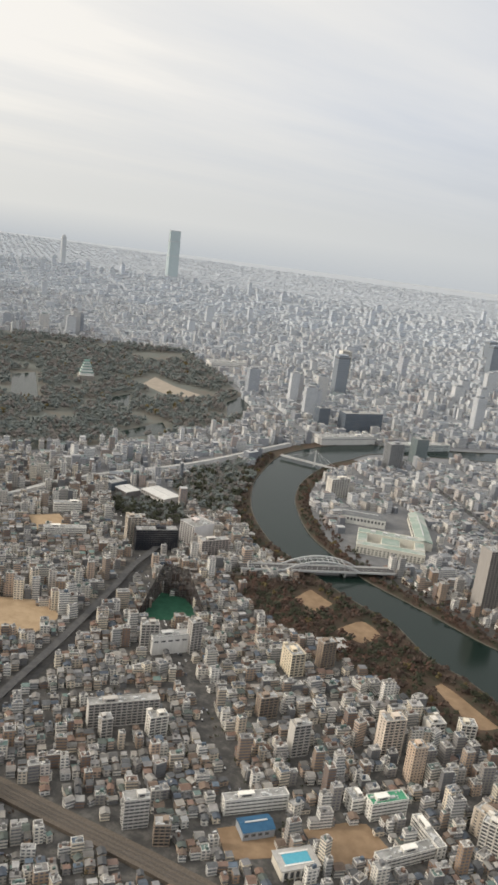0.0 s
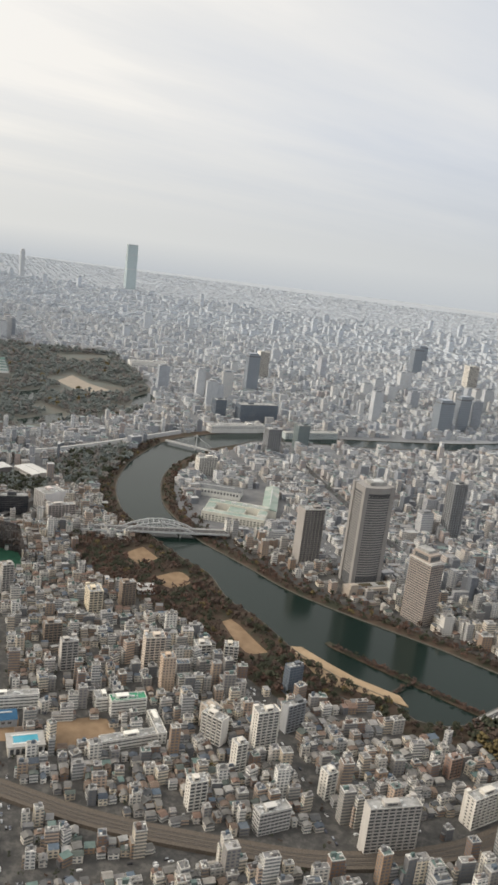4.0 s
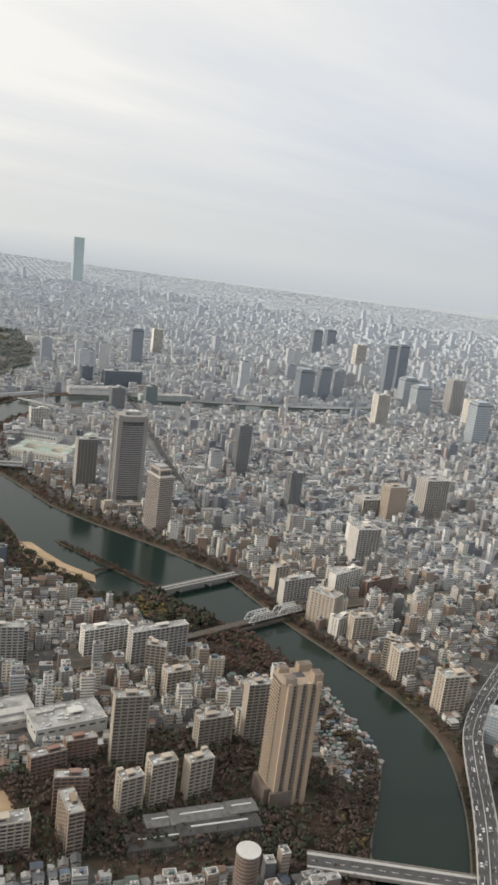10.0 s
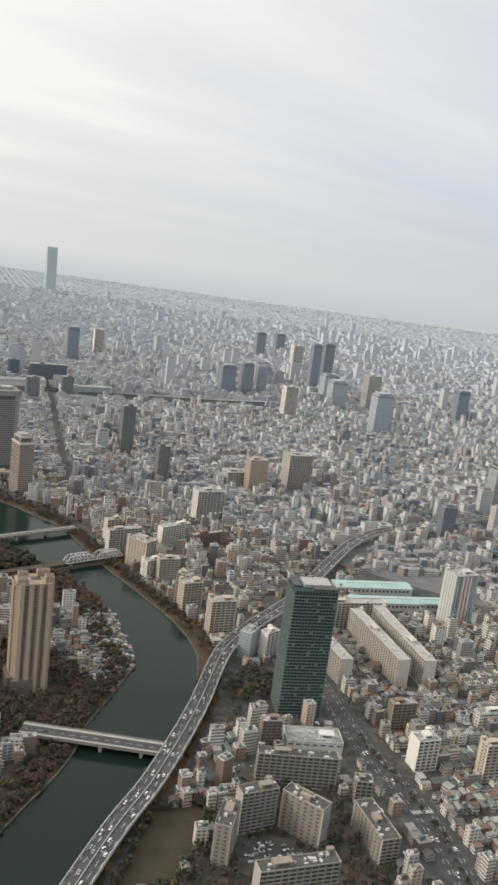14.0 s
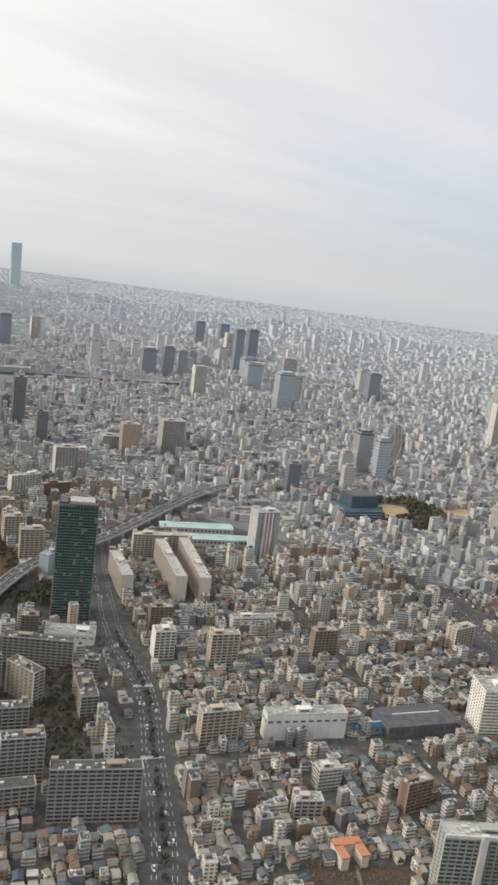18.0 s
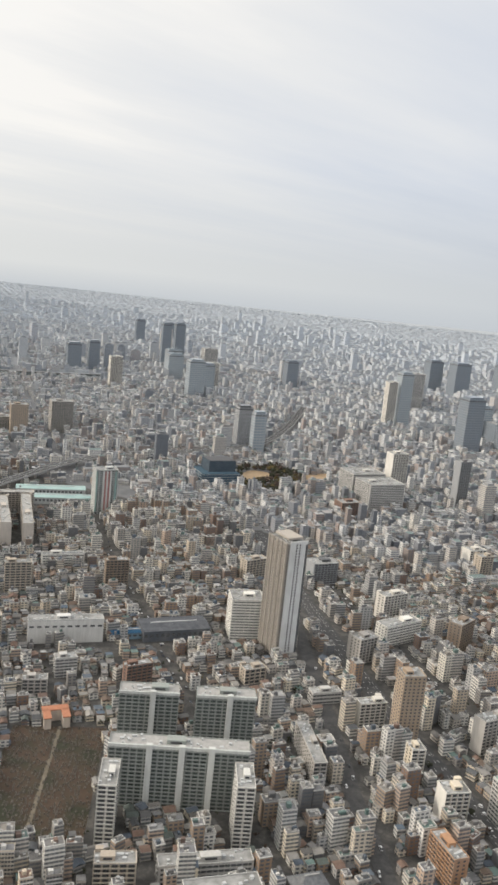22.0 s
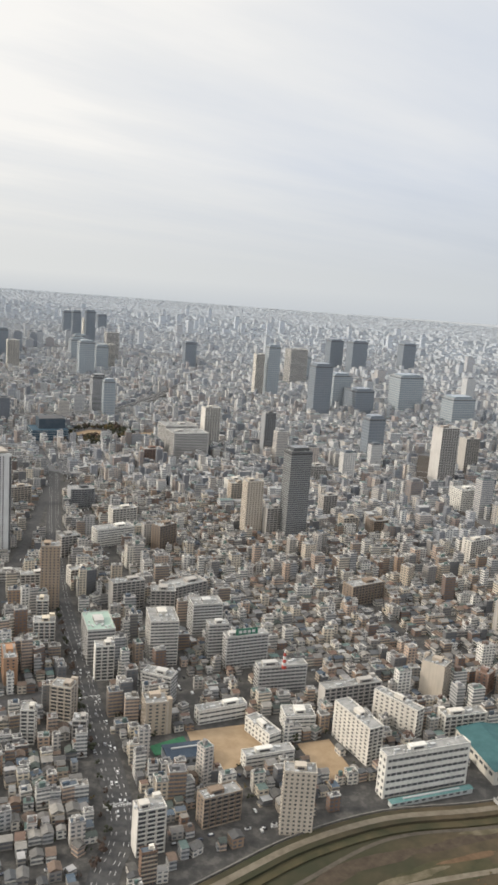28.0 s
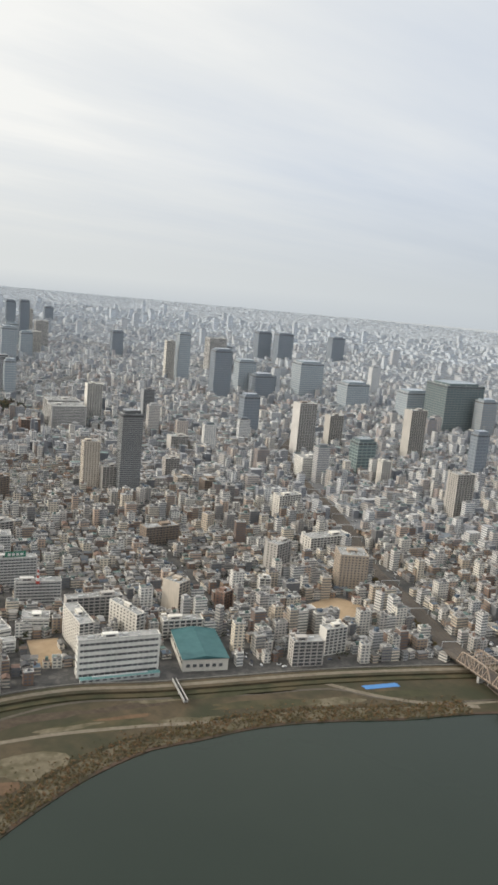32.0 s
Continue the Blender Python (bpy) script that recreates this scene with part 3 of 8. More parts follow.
# ---- plan ----
GRID = radians(46)
RIVER_EAST = [(-84, 2420), (-150, 2300), (-241, 2181), (-382, 2033), (-494, 1928), (-592, 1858), (-651, 1810), (-704, 1674), (-720, 1560), (-690, 1420), (-659, 1330), (-596, 1214), (-512, 1118), (-457, 1082), (-397, 1046), (-318, 1007), (-259, 985), (-195, 930), (-135, 905), (-60, 858), (6, 835), (68, 828), (104, 806), (136, 816), (160, 838), (197, 836), (240, 838), (280, 838), (319, 832), (360, 808), (403, 781), (440, 757), (483, 722), (520, 695), (534, 658), (547, 607), (556, 570), (573, 533), (583, 496), (590, 450), (602, 380), (620, 280), (640, 150), (660, -80)]
RIVER_WEST = [(-40, 2370), (-130, 2230), (-223, 2098), (-358, 1954), (-471, 1866), (-577, 1773), (-600, 1681), (-620, 1588), (-610, 1454), (-578, 1345), (-527, 1257), (-474, 1188), (-422, 1145), (-345, 1090), (-274, 1062), (-220, 1042), (-143, 1012), (-62, 998), (22, 990), (83, 985), (119, 978), (197, 962), (278, 917), (345, 881), (396, 858), (448, 832), (504, 803), (555, 762), (586, 714), (610, 656), (626, 603), (633, 570), (643, 509), (652, 457), (668, 380), (695, 280), (720, 150), (745, -80)]
SHORE = [(1960, -700), (1915, -300), (1888, 0), (1876, 200), (1872, 330), (1876, 403), (1884, 447), (1900, 491), (1923, 521), (1952, 561), (1994, 601), (2057, 648), (2104, 690), (2250, 800), (2500, 980), (3300, 1500)]
LEVEE = [(1610, -700), (1620, -300), (1632, 0), (1650, 200), (1690, 340), (1726, 425), (1752, 478), (1793, 532), (1847, 576), (1894, 620), (1962, 684), (2040, 748), (2200, 870), (2450, 1060), (3250, 1600)]
EXPRESS = [(740, 150), (705, 290), (669, 448), (657, 524), (641, 593), (624, 655), (600, 727), (587, 777), (584, 843), (588, 945), (578, 1061), (566, 1209), (575, 1300), (614, 1399), (685, 1533), (740, 1700), (700, 1950), (600, 2300)]
RAIL_SOUTH = [(-700, 440), (-420, 450), (-286, 457), (-206, 460), (-138, 470), (-60, 486), (34, 521), (116, 561), (200, 640), (260, 760), (337, 935), (420, 1060), (520, 1180)]
AVENUE = [(1120, 280), (1031, 402), (993, 464), (930, 546), (856, 640), (765, 717), (660, 830), (560, 950)]
ROAD_MID = [(1500, 380), (1435, 473), (1400, 530), (1356, 596), (1300, 690), (1200, 850), (1050, 1080)]
ROAD_NORTH = [(1720, 290), (1665, 374), (1639, 432), (1533, 541), (1474, 602), (1368, 710), (1220, 880), (1000, 1150)]
TRACK = [(2230, 640), (2112, 758), (2058, 812), (2007, 879), (1956, 945), (1908, 1006), (1810, 1179), (1669, 1371), (1560, 1560), (1500, 1800)]
ROAD_SOUTH = [(-440, 330), (-490, 450), (-518, 555), (-542, 660), (-580, 803), (-603, 879), (-618, 960), (-640, 1060)]
VIADUCT = [(-1000, 760), (-921, 948), (-906, 1065), (-873, 1181), (-825, 1293), (-796, 1392), (-772, 1515), (-745, 1660)]
ROAD_BEYOND = [(-700, 1960), (-567, 1818), (-300, 1532), (-1, 1212), (45, 1160)]
ROAD_CROSS = [(1401, 419), (1421, 444), (1445, 472), (1473, 506), (1508, 554)]
ELEVATED = [(1421, 497), (1446, 460), (1467, 431), (1488, 405)]
CAR_PARK = [(70, 455), (103, 488), (154, 464), (136, 436), (110, 413)]
CASTLE_PARK = [(-2300, 2050), (-1835, 2288), (-1546, 2459), (-1299, 2245), (-1079, 2036), (-945, 1845), (-925, 1740), (-935, 1563), (-977, 1410), (-1027, 1287), (-1075, 1190), (-1300, 1130), (-2000, 1250), (-2500, 1600)]
BURIAL = [(1079, 515), (1145, 557), (1215, 433), (1150, 387)]
GARDEN = [(-773, 1219), (-787, 1328), (-752, 1456), (-690, 1400), (-640, 1260), (-610, 1140), (-702, 1167)]
RIVER_PARK = [(-500, 965), (-455, 985), (-380, 1020), (-300, 972), (-250, 942), (-200, 918), (-130, 898), (-75, 856), (-48, 832), (0, 806), (40, 790), (20, 768), (-30, 750), (-62, 758), (-90, 772), (-130, 796), (-180, 818), (-262, 845), (-332, 862), (-405, 880)]
OVAL = [(-159, 866), (-145, 893), (-104, 893), (-85, 862), (-102, 828), (-120, 832)]
ESTATE = [(262, 372), (240, 430), (300, 520), (330, 600), (420, 660), (500, 640), (530, 600), (548, 560), (500, 530), (440, 490), (390, 440), (350, 390)]
PITCH_ESTATE = [(275, 375), (258, 420), (272, 455), (300, 450), (322, 413), (310, 380)]
YARD_NORTH = [(1622, 550), (1659, 588), (1687, 569), (1676, 515), (1663, 507)]
PITCH_NORTH = [(1706, 583), (1726, 604), (1765, 564), (1747, 545)]
YARD_SOUTH = [(-192, 566), (-166, 596), (-150, 606), (-124, 590), (-138, 556), (-157, 535)]
YARD_SOUTH_B = [(-251, 523), (-219, 558), (-192, 527), (-227, 497)]
FIELD_EAST = [(-690, 690), (-639, 724), (-590, 713), (-583, 664), (-607, 635), (-680, 640)]
FIELD_FAR = [(817, 1442), (820, 1501), (862, 1505), (880, 1444), (858, 1394)]
FIELD_TWO = [(905, 1543), (950, 1605), (982, 1561), (947, 1502)]
TEMPLE_PARK = [(790, 1490), (840, 1560), (930, 1520), (960, 1400), (900, 1340), (850, 1340), (815, 1400)]
MOATS = [[(-1571, 1648), (-1560, 1713), (-1373, 1520), (-1432, 1500)], [(-1260, 1678), (-1257, 1740), (-1191, 1646), (-1211, 1615)], [(-1046, 1447), (-1036, 1564), (-985, 1508), (-1013, 1426)], [(-1048, 1905), (-1060, 1994), (-975, 1893), (-985, 1801)]]


def grown(poly, f):
    cx, cy = sum(p[0] for p in poly) / len(poly), sum(p[1] for p in poly) / len(poly)
    return [(cx + (x - cx) * f, cy + (y - cy) * f) for x, y in poly]


MOATS = [grown(m, f) for m, f in zip(MOATS, (1.15, 1.2, 1.25, 1.25))]
PARK_GAPS = MOATS + [[(-1330, 1880), (-1365, 2010), (-1240, 1955), (-1140, 1925), (-1135, 1860), (-1213, 1830)], [(-1475, 1755), (-1475, 1825), (-1405, 1825), (-1405, 1755)], [(-1640, 2250), (-1560, 2380), (-1480, 2310), (-1560, 2190)]]
PARK_GAPS = [grown(m, 1.28) for m in PARK_GAPS]
OVALS = [grown(q, 1.25) for q in [OVAL, [(-387, 965), (-381, 999), (-351, 999), (-356, 953)], [(-306, 922), (-292, 955), (-266, 949), (-275, 912)]]]
MEADOW = [(668, 510), (691, 542), (710, 532), (728, 453), (694, 425)]
GROVE = [(-800, 1090), (-745, 1120), (-690, 1140), (-640, 1075), (-690, 1030), (-760, 1040)]
SHEDS = [(-862, 1150), (-815, 1165), (-716, 1190), (-705, 1130), (-770, 1100), (-850, 1112)]
RANGE = [(-512, 768), (-534, 850), (-500, 856), (-452, 822)]
YARD_LANE = [(1069, 422), (1092, 442), (1112, 412), (1092, 391)]
YARD_OLD = [(-841, 929), (-812, 967), (-756, 932), (-790, 889)]
PARKING = [(742, 522), (768, 542), (792, 537), (790, 522), (762, 497)]
QUARTER = [(352, 445), (420, 520), (466, 567), (530, 552), (522, 518), (470, 482), (405, 428)]
ESTATE_WEST = [(726, 470), (712, 575), (745, 640), (800, 612), (850, 570), (890, 500), (820, 450), (750, 440)]
COPSE = [(619, 719), (617, 773), (652, 771), (668, 732), (642, 689)]
BRIDGE_FOOT = [(158, 832), (176, 846), (235, 830), (268, 824), (262, 785), (218, 772), (165, 800)]
THICKET = [(273, 776), (289, 808), (315, 834), (357, 812), (400, 788), (430, 765), (392, 760), (342, 734), (306, 737)]
SITES = [ESTATE_WEST, QUARTER, YARD_LANE, GROVE, SHEDS, RANGE, YARD_OLD, PARKING, BRIDGE_FOOT, THICKET, [(1765, 520), (1835, 592), (1895, 650), (1880, 668), (1750, 545)], [(1600, 503), (1622, 556), (1634, 545), (1668, 520), (1645, 492), (1622, 500)], CAR_PARK, MEADOW, COPSE, [(752, 1372), (810, 1428), (864, 1364), (806, 1308)], FIELD_TWO, [(590, 1120), (725, 1210), (830, 1130), (690, 985)], [(1045, 735), (1105, 800), (1140, 765), (1070, 700)], [(-500, 1340), (-385, 1420), (-340, 1410), (-270, 1250), (-300, 1170), (-400, 1140), (-430, 1240)], [(-200, 515), (-175, 550), (-155, 530), (-185, 498)], [(430, 772), (520, 720), (540, 640), (470, 670)], [(1890, 833), (1916, 880), (1975, 849), (1943, 790), (1905, 800)], [(585, 756), (652, 790), (690, 690), (643, 640), (600, 660)]]
river_poly = RIVER_EAST + RIVER_WEST[::-1]
yodo_poly = SHORE + [(3300, -700)]
grass_poly = LEVEE + SHORE[::-1]

bm = bmesh.new()
bmesh.ops.create_grid(bm, x_segments=40, y_segments=40, size=14000)
me = bpy.data.meshes.new("ground")
bm.to_mesh(me)
bm.free()
me.materials.append(GROUND)
tagged(new("ground", me), "grey built-over town ground reaching the horizon", "ground", kind="structure").location = (0, 1500, 0)
sheet("river", [tuple(p)[:2] for p in smooth_line(RIVER_EAST, 25)] + [tuple(p)[:2] for p in smooth_line(RIVER_WEST, 25)][::-1], 0.35, WATER, "calm dark green water of the winding city river", "water")
sheet("wide_river", [tuple(p)[:2] for p in smooth_line(SHORE, 25)] + [(3300, -700)], 0.4, WIDE_WATER, "broad dark grey-green river along the grassy flood plain", "water")
sheet("flood_plain", [tuple(p)[:2] for p in smooth_line(LEVEE, 25)] + [tuple(p)[:2] for p in smooth_line(SHORE, 25)][::-1], 0.2, GRASS, "yellowed winter grass on the river's flood plain", "grass")
# park soil greyed, distance haze included in the colour
HAZED_SOIL = stone("hazed_park_soil", (0.10, 0.11, 0.10), (0.125, 0.132, 0.118), 0.04, c=(0.12, 0.11, 0.093), cscale=0.012)
sheet("castle_park", CASTLE_PARK, 0.15, HAZED_SOIL, "dark wooded park ground round the castle moats", "park")
sheet("burial_ground", BURIAL, 0.12, SCRUB, "brown walled burial ground with rows of small graves", "ground")

KEEP_OFF = [river_poly, yodo_poly, grass_poly, CASTLE_PARK, BURIAL, GARDEN, RIVER_PARK, ESTATE, YARD_NORTH, PITCH_NORTH, YARD_SOUTH, YARD_SOUTH_B, FIELD_EAST, TEMPLE_PARK] + SITES
ROADS = [(EXPRESS, 17), (RAIL_SOUTH, 13), (AVENUE, 15), (ROAD_MID, 8), (ROAD_NORTH, 13), (TRACK, 15), (ROAD_SOUTH, 11), (ROAD_CROSS, 8), (ELEVATED, 5), (ROAD_BEYOND, 8), (VIADUCT, 16)]
BANKS = [(RIVER_EAST, 30), (RIVER_WEST, 26), (RIVER_WEST[10:22], 44), (LEVEE, 14)]
HELD = []  # footprints of the single buildings: x, y, half length, half width, yaw


def free(x, y, r=6.0):
    ok = np.ones(x.shape, bool)
    for poly in KEEP_OFF:
        ok &= ~inside(x, y, poly)
    for line, gap in ROADS + BANKS:
        ok &= away(x, y, line) > gap + r * 0.7
    for hx, hy, a, b, yaw in HELD:
        u = (x - hx) * math.cos(yaw) + (y - hy) * math.sin(yaw)
        v = -(x - hx) * math.sin(yaw) + (y - hy) * math.cos(yaw)
        ok &= (np.abs(u) > a + r) | (np.abs(v) > b + r)
    return ok


# ---- buildings that stand out ----
building("flats", -173, 1130, 34, 24, 88, 50, "grey-brown concrete 28-storey apartment tower", "apartment_tower", "building", wall=(0.25, 0.23, 0.21), trim=(0.33, 0.31, 0.29))
building("flats_dark", -25, 1428, 28, 20, 101, 50, "dark grey glazed 33-storey apartment tower with pale balcony bands", "apartment_tower", "building")
building("flats_dark", 144, 1310, 24, 17, 68, 50, "dark grey glazed 22-storey apartment tower with pale balcony bands", "apartment_tower", "building")
building("flats_tan", 339, 545, 29, 12, 67, 45, "tan tiled 22-storey apartment building with balconies", "apartment_building", "building", wall=(0.304, 0.264, 0.216), trim=(0.352, 0.308, 0.252))
building("flats_tan", 411, 645, 23, 12, 60, 48, "tan tiled 19-storey apartment building with balconies", "apartment_building", "building", wall=(0.304, 0.264, 0.216), trim=(0.352, 0.308, 0.252))
building("flats_tan", 385, 614, 33, 12, 31, 53, "tan tiled ten-storey apartment building with balconies", "apartment_building", "building", wall=(0.304, 0.264, 0.216), trim=(0.352, 0.308, 0.252))
building("flats_white", 375, 498, 19, 12, 32, 60, "white ten-storey apartment block with railed balconies", "apartment_building", "building", wall=(0.38, 0.33, 0.27), trim=(0.44, 0.385, 0.315))
building("flats_white", 389, 521, 22, 12, 39, 58, "white thirteen-storey apartment block with railed balconies", "apartment_building", "building", wall=(0.38, 0.33, 0.27), trim=(0.44, 0.385, 0.315))
building("flats_white", 410, 545, 22, 12, 37, 59, "white twelve-storey apartment block with railed balconies", "apartment_building", "building", wall=(0.38, 0.33, 0.27), trim=(0.44, 0.385, 0.315))
building("brick_flats", 295, 494, 31, 10, 21, 60, "dark red-brick seven-storey apartment block", "apartment_building", "building")
building("brick_flats", 307, 522, 27, 10, 25, 54, "dark red-brick eight-storey apartment block", "apartment_building", "building")
building("flats", 260, 710, 65, 12, 40, 59, "grey concrete thirteen-storey apartment block with balconies", "apartment_building", "building")
building("flats", 140, 609, 44, 12, 34, 48, "grey concrete eleven-storey apartment block with balconies", "apartment_building", "building")
building("flats_white", 204, 692, 52, 12, 29, 60, "white nine-storey apartment block with railed balconies", "apartment_building", "building")
building("flats_tan", 285, 667, 20, 12, 46, 25, "tan tiled fifteen-storey apartment building with balconies", "apartment_building", "building", wall=(0.38, 0.33, 0.27), trim=(0.44, 0.385, 0.315))
building("flats_tan", 314, 663, 26, 13, 30, 57, "tan tiled ten-storey apartment building with balconies", "apartment_building", "building", wall=(0.38, 0.33, 0.27), trim=(0.44, 0.385, 0.315))
building("flats_tan", 366, 926, 21, 35, 40, 82, "tan tiled thirteen-storey apartment building with balconies", "apartment_building", "building")
building("whiteschool", 1154, 800, 36, 30, 46, 36, "broad white hospital block with window rows", "hospital_building", "building")
building("whitehall", 1011, 668, 77, 14, 25, 42, "large white flat-roofed hall with few windows", "hall", "building")
building("flats_white", 1222, 449, 13, 32, 46, 30, "white 15-storey apartment wing with balconies", "apartment_building", "building", wall=(0.60, 0.59, 0.55))
building("flats_white", 1304, 498, 13, 30, 48, 30, "white 15-storey apartment wing with small windows", "apartment_building", "building", wall=(0.60, 0.59, 0.55))
building("tan_tower", 1370, 686, 20, 18, 70, 38, "tall brown tiled 23-storey apartment tower", "apartment_tower", "building", wall=(0.36, 0.28, 0.205), trim=(0.42, 0.34, 0.26))
building("flats_white", 1390, 650, 12, 15, 25, 38, "cream eight-storey block at the foot of a brown tower", "apartment_building", "building", wall=(0.66, 0.58, 0.45))
building("darkgrid", 1484, 1090, 33, 23, 126, 50, "dark 41-storey apartment tower with pale frame grid", "apartment_tower", "building")
building("tan_tower", 1428, 1066, 26, 18, 76, 50, "tall tan tiled 25-storey apartment tower", "apartment_tower", "building", wall=(0.52, 0.46, 0.38), trim=(0.60, 0.54, 0.46))
building("whiteschool", 1809, 580, 73, 10, 34, 47, "long cream slab with six rows of panelled windows", "apartment_slab", "building", storey=5.6)
building("flats_white", 1749, 603, 14, 48, 31, 55, "white ten-storey apartment block with railed balconies", "apartment_building", "building")
building("flats_white", 1767, 658, 10, 46, 24, 69, "white eight-storey apartment block with railed balconies", "apartment_building", "building")
building("flats", 1721, 667, 57, 12, 21, 48, "grey concrete seven-storey apartment block with balconies", "apartment_building", "building")
building("office", 1534, 650, 34, 27, 44, -50, "cream fourteen-storey office block with a framed roof", "office_building", "building", wall=(0.64, 0.61, 0.55), trim=(0.68, 0.65, 0.60))
building("office", 1609, 681, 43, 12, 33, 48, "grey eleven-storey office building with window strips", "office_building", "building")
building("office", 1578, 681, 20, 12, 36, 43, "grey twelve-storey office building with window strips", "office_building", "building")
building("office", 1656, 660, 47, 12, 24, 43, "grey eight-storey office building with window strips", "office_building", "building")
building("tan_tower", 1746, 484, 22, 12, 47, 26, "tall tan tiled fifteen-storey apartment tower", "apartment_tower", "building", wall=(0.52, 0.46, 0.38), trim=(0.60, 0.54, 0.46))
building("brown", 1696, 466, 29, 12, 22, 54, "brown tiled seven-storey apartment building", "apartment_building", "building")
building("flats_white", 1671, 416, 19, 12, 32, 49, "white ten-storey apartment block with railed balconies", "apartment_building", "building")
building("hazetower", 1124, 2110, 52, 36, 138, 50, "haze-paled glass 45-storey office tower", "office_tower", "building")
building("glass", 1296, 2354, 78, 55, 110, 50, "pale grey glass 35-storey office tower", "office_tower", "building")
building("hazetower", 1408, 1701, 39, 27, 86, 50, "haze-paled glass 28-storey office tower", "office_tower", "building")
building("hazetower", 1211, 2209, 58, 41, 72, 50, "haze-paled glass 23-storey office tower", "office_tower", "building")
building("flats", 1587, 1584, 40, 30, 107, 50, "striped brown and white 35-storey apartment tower", "apartment_tower", "building", wall=(0.34, 0.29, 0.25), trim=(0.58, 0.56, 0.53))
building("hazetower", 744, 3252, 60, 42, 120, 50, "haze-paled glass 39-storey office tower", "office_tower", "building")
building("hazetower", 855, 3212, 68, 47, 126, 50, "haze-paled glass 41-storey office tower", "office_tower", "building")
building("hazetower", 957, 3587, 63, 44, 110, 50, "haze-paled glass 35-storey office tower", "office_tower", "building")
building("glass", 790, 2770, 70, 49, 87, 50, "pale grey glass 28-storey office tower", "office_tower", "building")
building("flats_dark", 1226, 1560, 26, 18, 88, 50, "dark grey 28-storey apartment tower", "apartment_tower", "building", wall=(0.20, 0.195, 0.195))
building("tealtower", 1738, 1515, 40, 28, 62, 50, "green-blue glass 20-storey office block", "office_building", "building", trim=(0.24, 0.30, 0.29))
building("flats_tan", 1782, 1728, 39, 27, 105, 50, "tan tiled 34-storey apartment building with balconies", "apartment_building", "building", wall=(0.40, 0.375, 0.34), trim=(0.48, 0.455, 0.415))
building("flats_tan", 1961, 1320, 34, 24, 74, 50, "tan tiled 24-storey apartment building with balconies", "apartment_building", "building", wall=(0.40, 0.375, 0.34), trim=(0.48, 0.455, 0.415))
building("glass", 1657, 2217, 73, 51, 84, 50, "pale grey glass 27-storey office tower", "office_tower", "building")
building("tealtower", 1775, 2168, 119, 84, 124, 50, "dark green-blue glass 40-storey office block", "office_tower", "building")
building("hazetower", 1934, 1634, 29, 20, 92, 50, "haze-paled glass 30-storey office tower", "office_tower", "building")
building("glass", 1460, 2306, 74, 52, 73, 50, "pale grey glass 24-storey office tower", "office_tower", "building")
building("glass", 1108, 2308, 57, 40, 95, 50, "pale grey glass 31-storey office tower", "office_tower", "building")
building("hazetower", 1169, 2307, 71, 50, 60, 50, "haze-paled glass 19-storey office tower", "office_tower", "building")
building("hazetower", -147, 2701, 33, 23, 166, 50, "haze-paled glass 54-storey office tower", "office_tower", "building")
building("hazetower", -127, 2764, 37, 26, 168, 50, "haze-paled glass 54-storey office tower", "office_tower", "building")
building("darkgrid", 696, 1694, 34, 26, 90, 50, "grey high-rise with a white frame grid", "apartment_tower", "building", wall=(0.28, 0.29, 0.31), trim=(0.50, 0.51, 0.52))
building("glass", 242, 2335, 41, 28, 88, 50, "pale grey glass 28-storey office tower", "office_tower", "building")
building("hazetower", 376, 2700, 43, 30, 97, 50, "haze-paled glass 31-storey office tower", "office_tower", "building")
building("flats_white", 872, 2252, 28, 19, 131, 50, "white 42-storey apartment block with railed balconies", "apartment_building", "building")
building("glass", 896, 2294, 38, 27, 156, 50, "pale grey glass 50-storey office tower", "office_tower", "building")
building("hazetower", -911, 2328, 38, 26, 117, 50, "haze-paled glass 38-storey office tower", "office_tower", "building")
building("hazetower", -292, 2340, 47, 33, 88, 50, "haze-paled glass 28-storey office tower", "office_tower", "building")
building("hazetower", -255, 2404, 37, 26, 97, 50, "haze-paled glass 31-storey office tower", "office_tower", "building")
building("flats_white", 17, 2152, 38, 26, 92, 50, "white 30-storey apartment block with railed balconies", "apartment_building", "building")
building("flats_white", -402, 3117, 44, 31, 108, 50, "white 35-storey apartment block with railed balconies", "apartment_building", "building")
building("glass", 36, 2472, 53, 37, 86, 50, "pale grey glass 28-storey office tower", "office_tower", "building")
building("flats_tan", 346, 1482, 48, 33, 70, 50, "tan tiled 23-storey apartment building with balconies", "apartment_building", "building", wall=(0.40, 0.375, 0.34), trim=(0.48, 0.455, 0.415))
building("flats_white", -522, 1410, 40, 16, 37, 58, "white twelve-storey apartment slab near the river", "apartment_building", "building")
building("flats_dark", -508, 1678, 34, 24, 60, 50, "grey glazed 19-storey apartment tower", "apartment_tower", "building", wall=(0.26, 0.27, 0.29))
building("flats_tan", 259, 1396, 46, 32, 31, 50, "tan tiled ten-storey apartment building with balconies", "apartment_building", "building", wall=(0.40, 0.375, 0.34), trim=(0.48, 0.455, 0.415))
building("flats", 332, 1156, 39, 27, 57, 50, "grey concrete 18-storey apartment block with balconies", "apartment_building", "building")
building("flats_white", -1012, 2606, 36, 26, 92, 50, "grey concrete 26-storey apartment block with balconies", "apartment_building", "building")
building("whitehall", -1305, 2326, 128, 38, 28, 48, "large white flat-roofed hall with few windows", "hall", "building")
building("darktower", -690, 1948, 108, 34, 48, 52, "long dark glass office block beside the river", "office_building", "building")
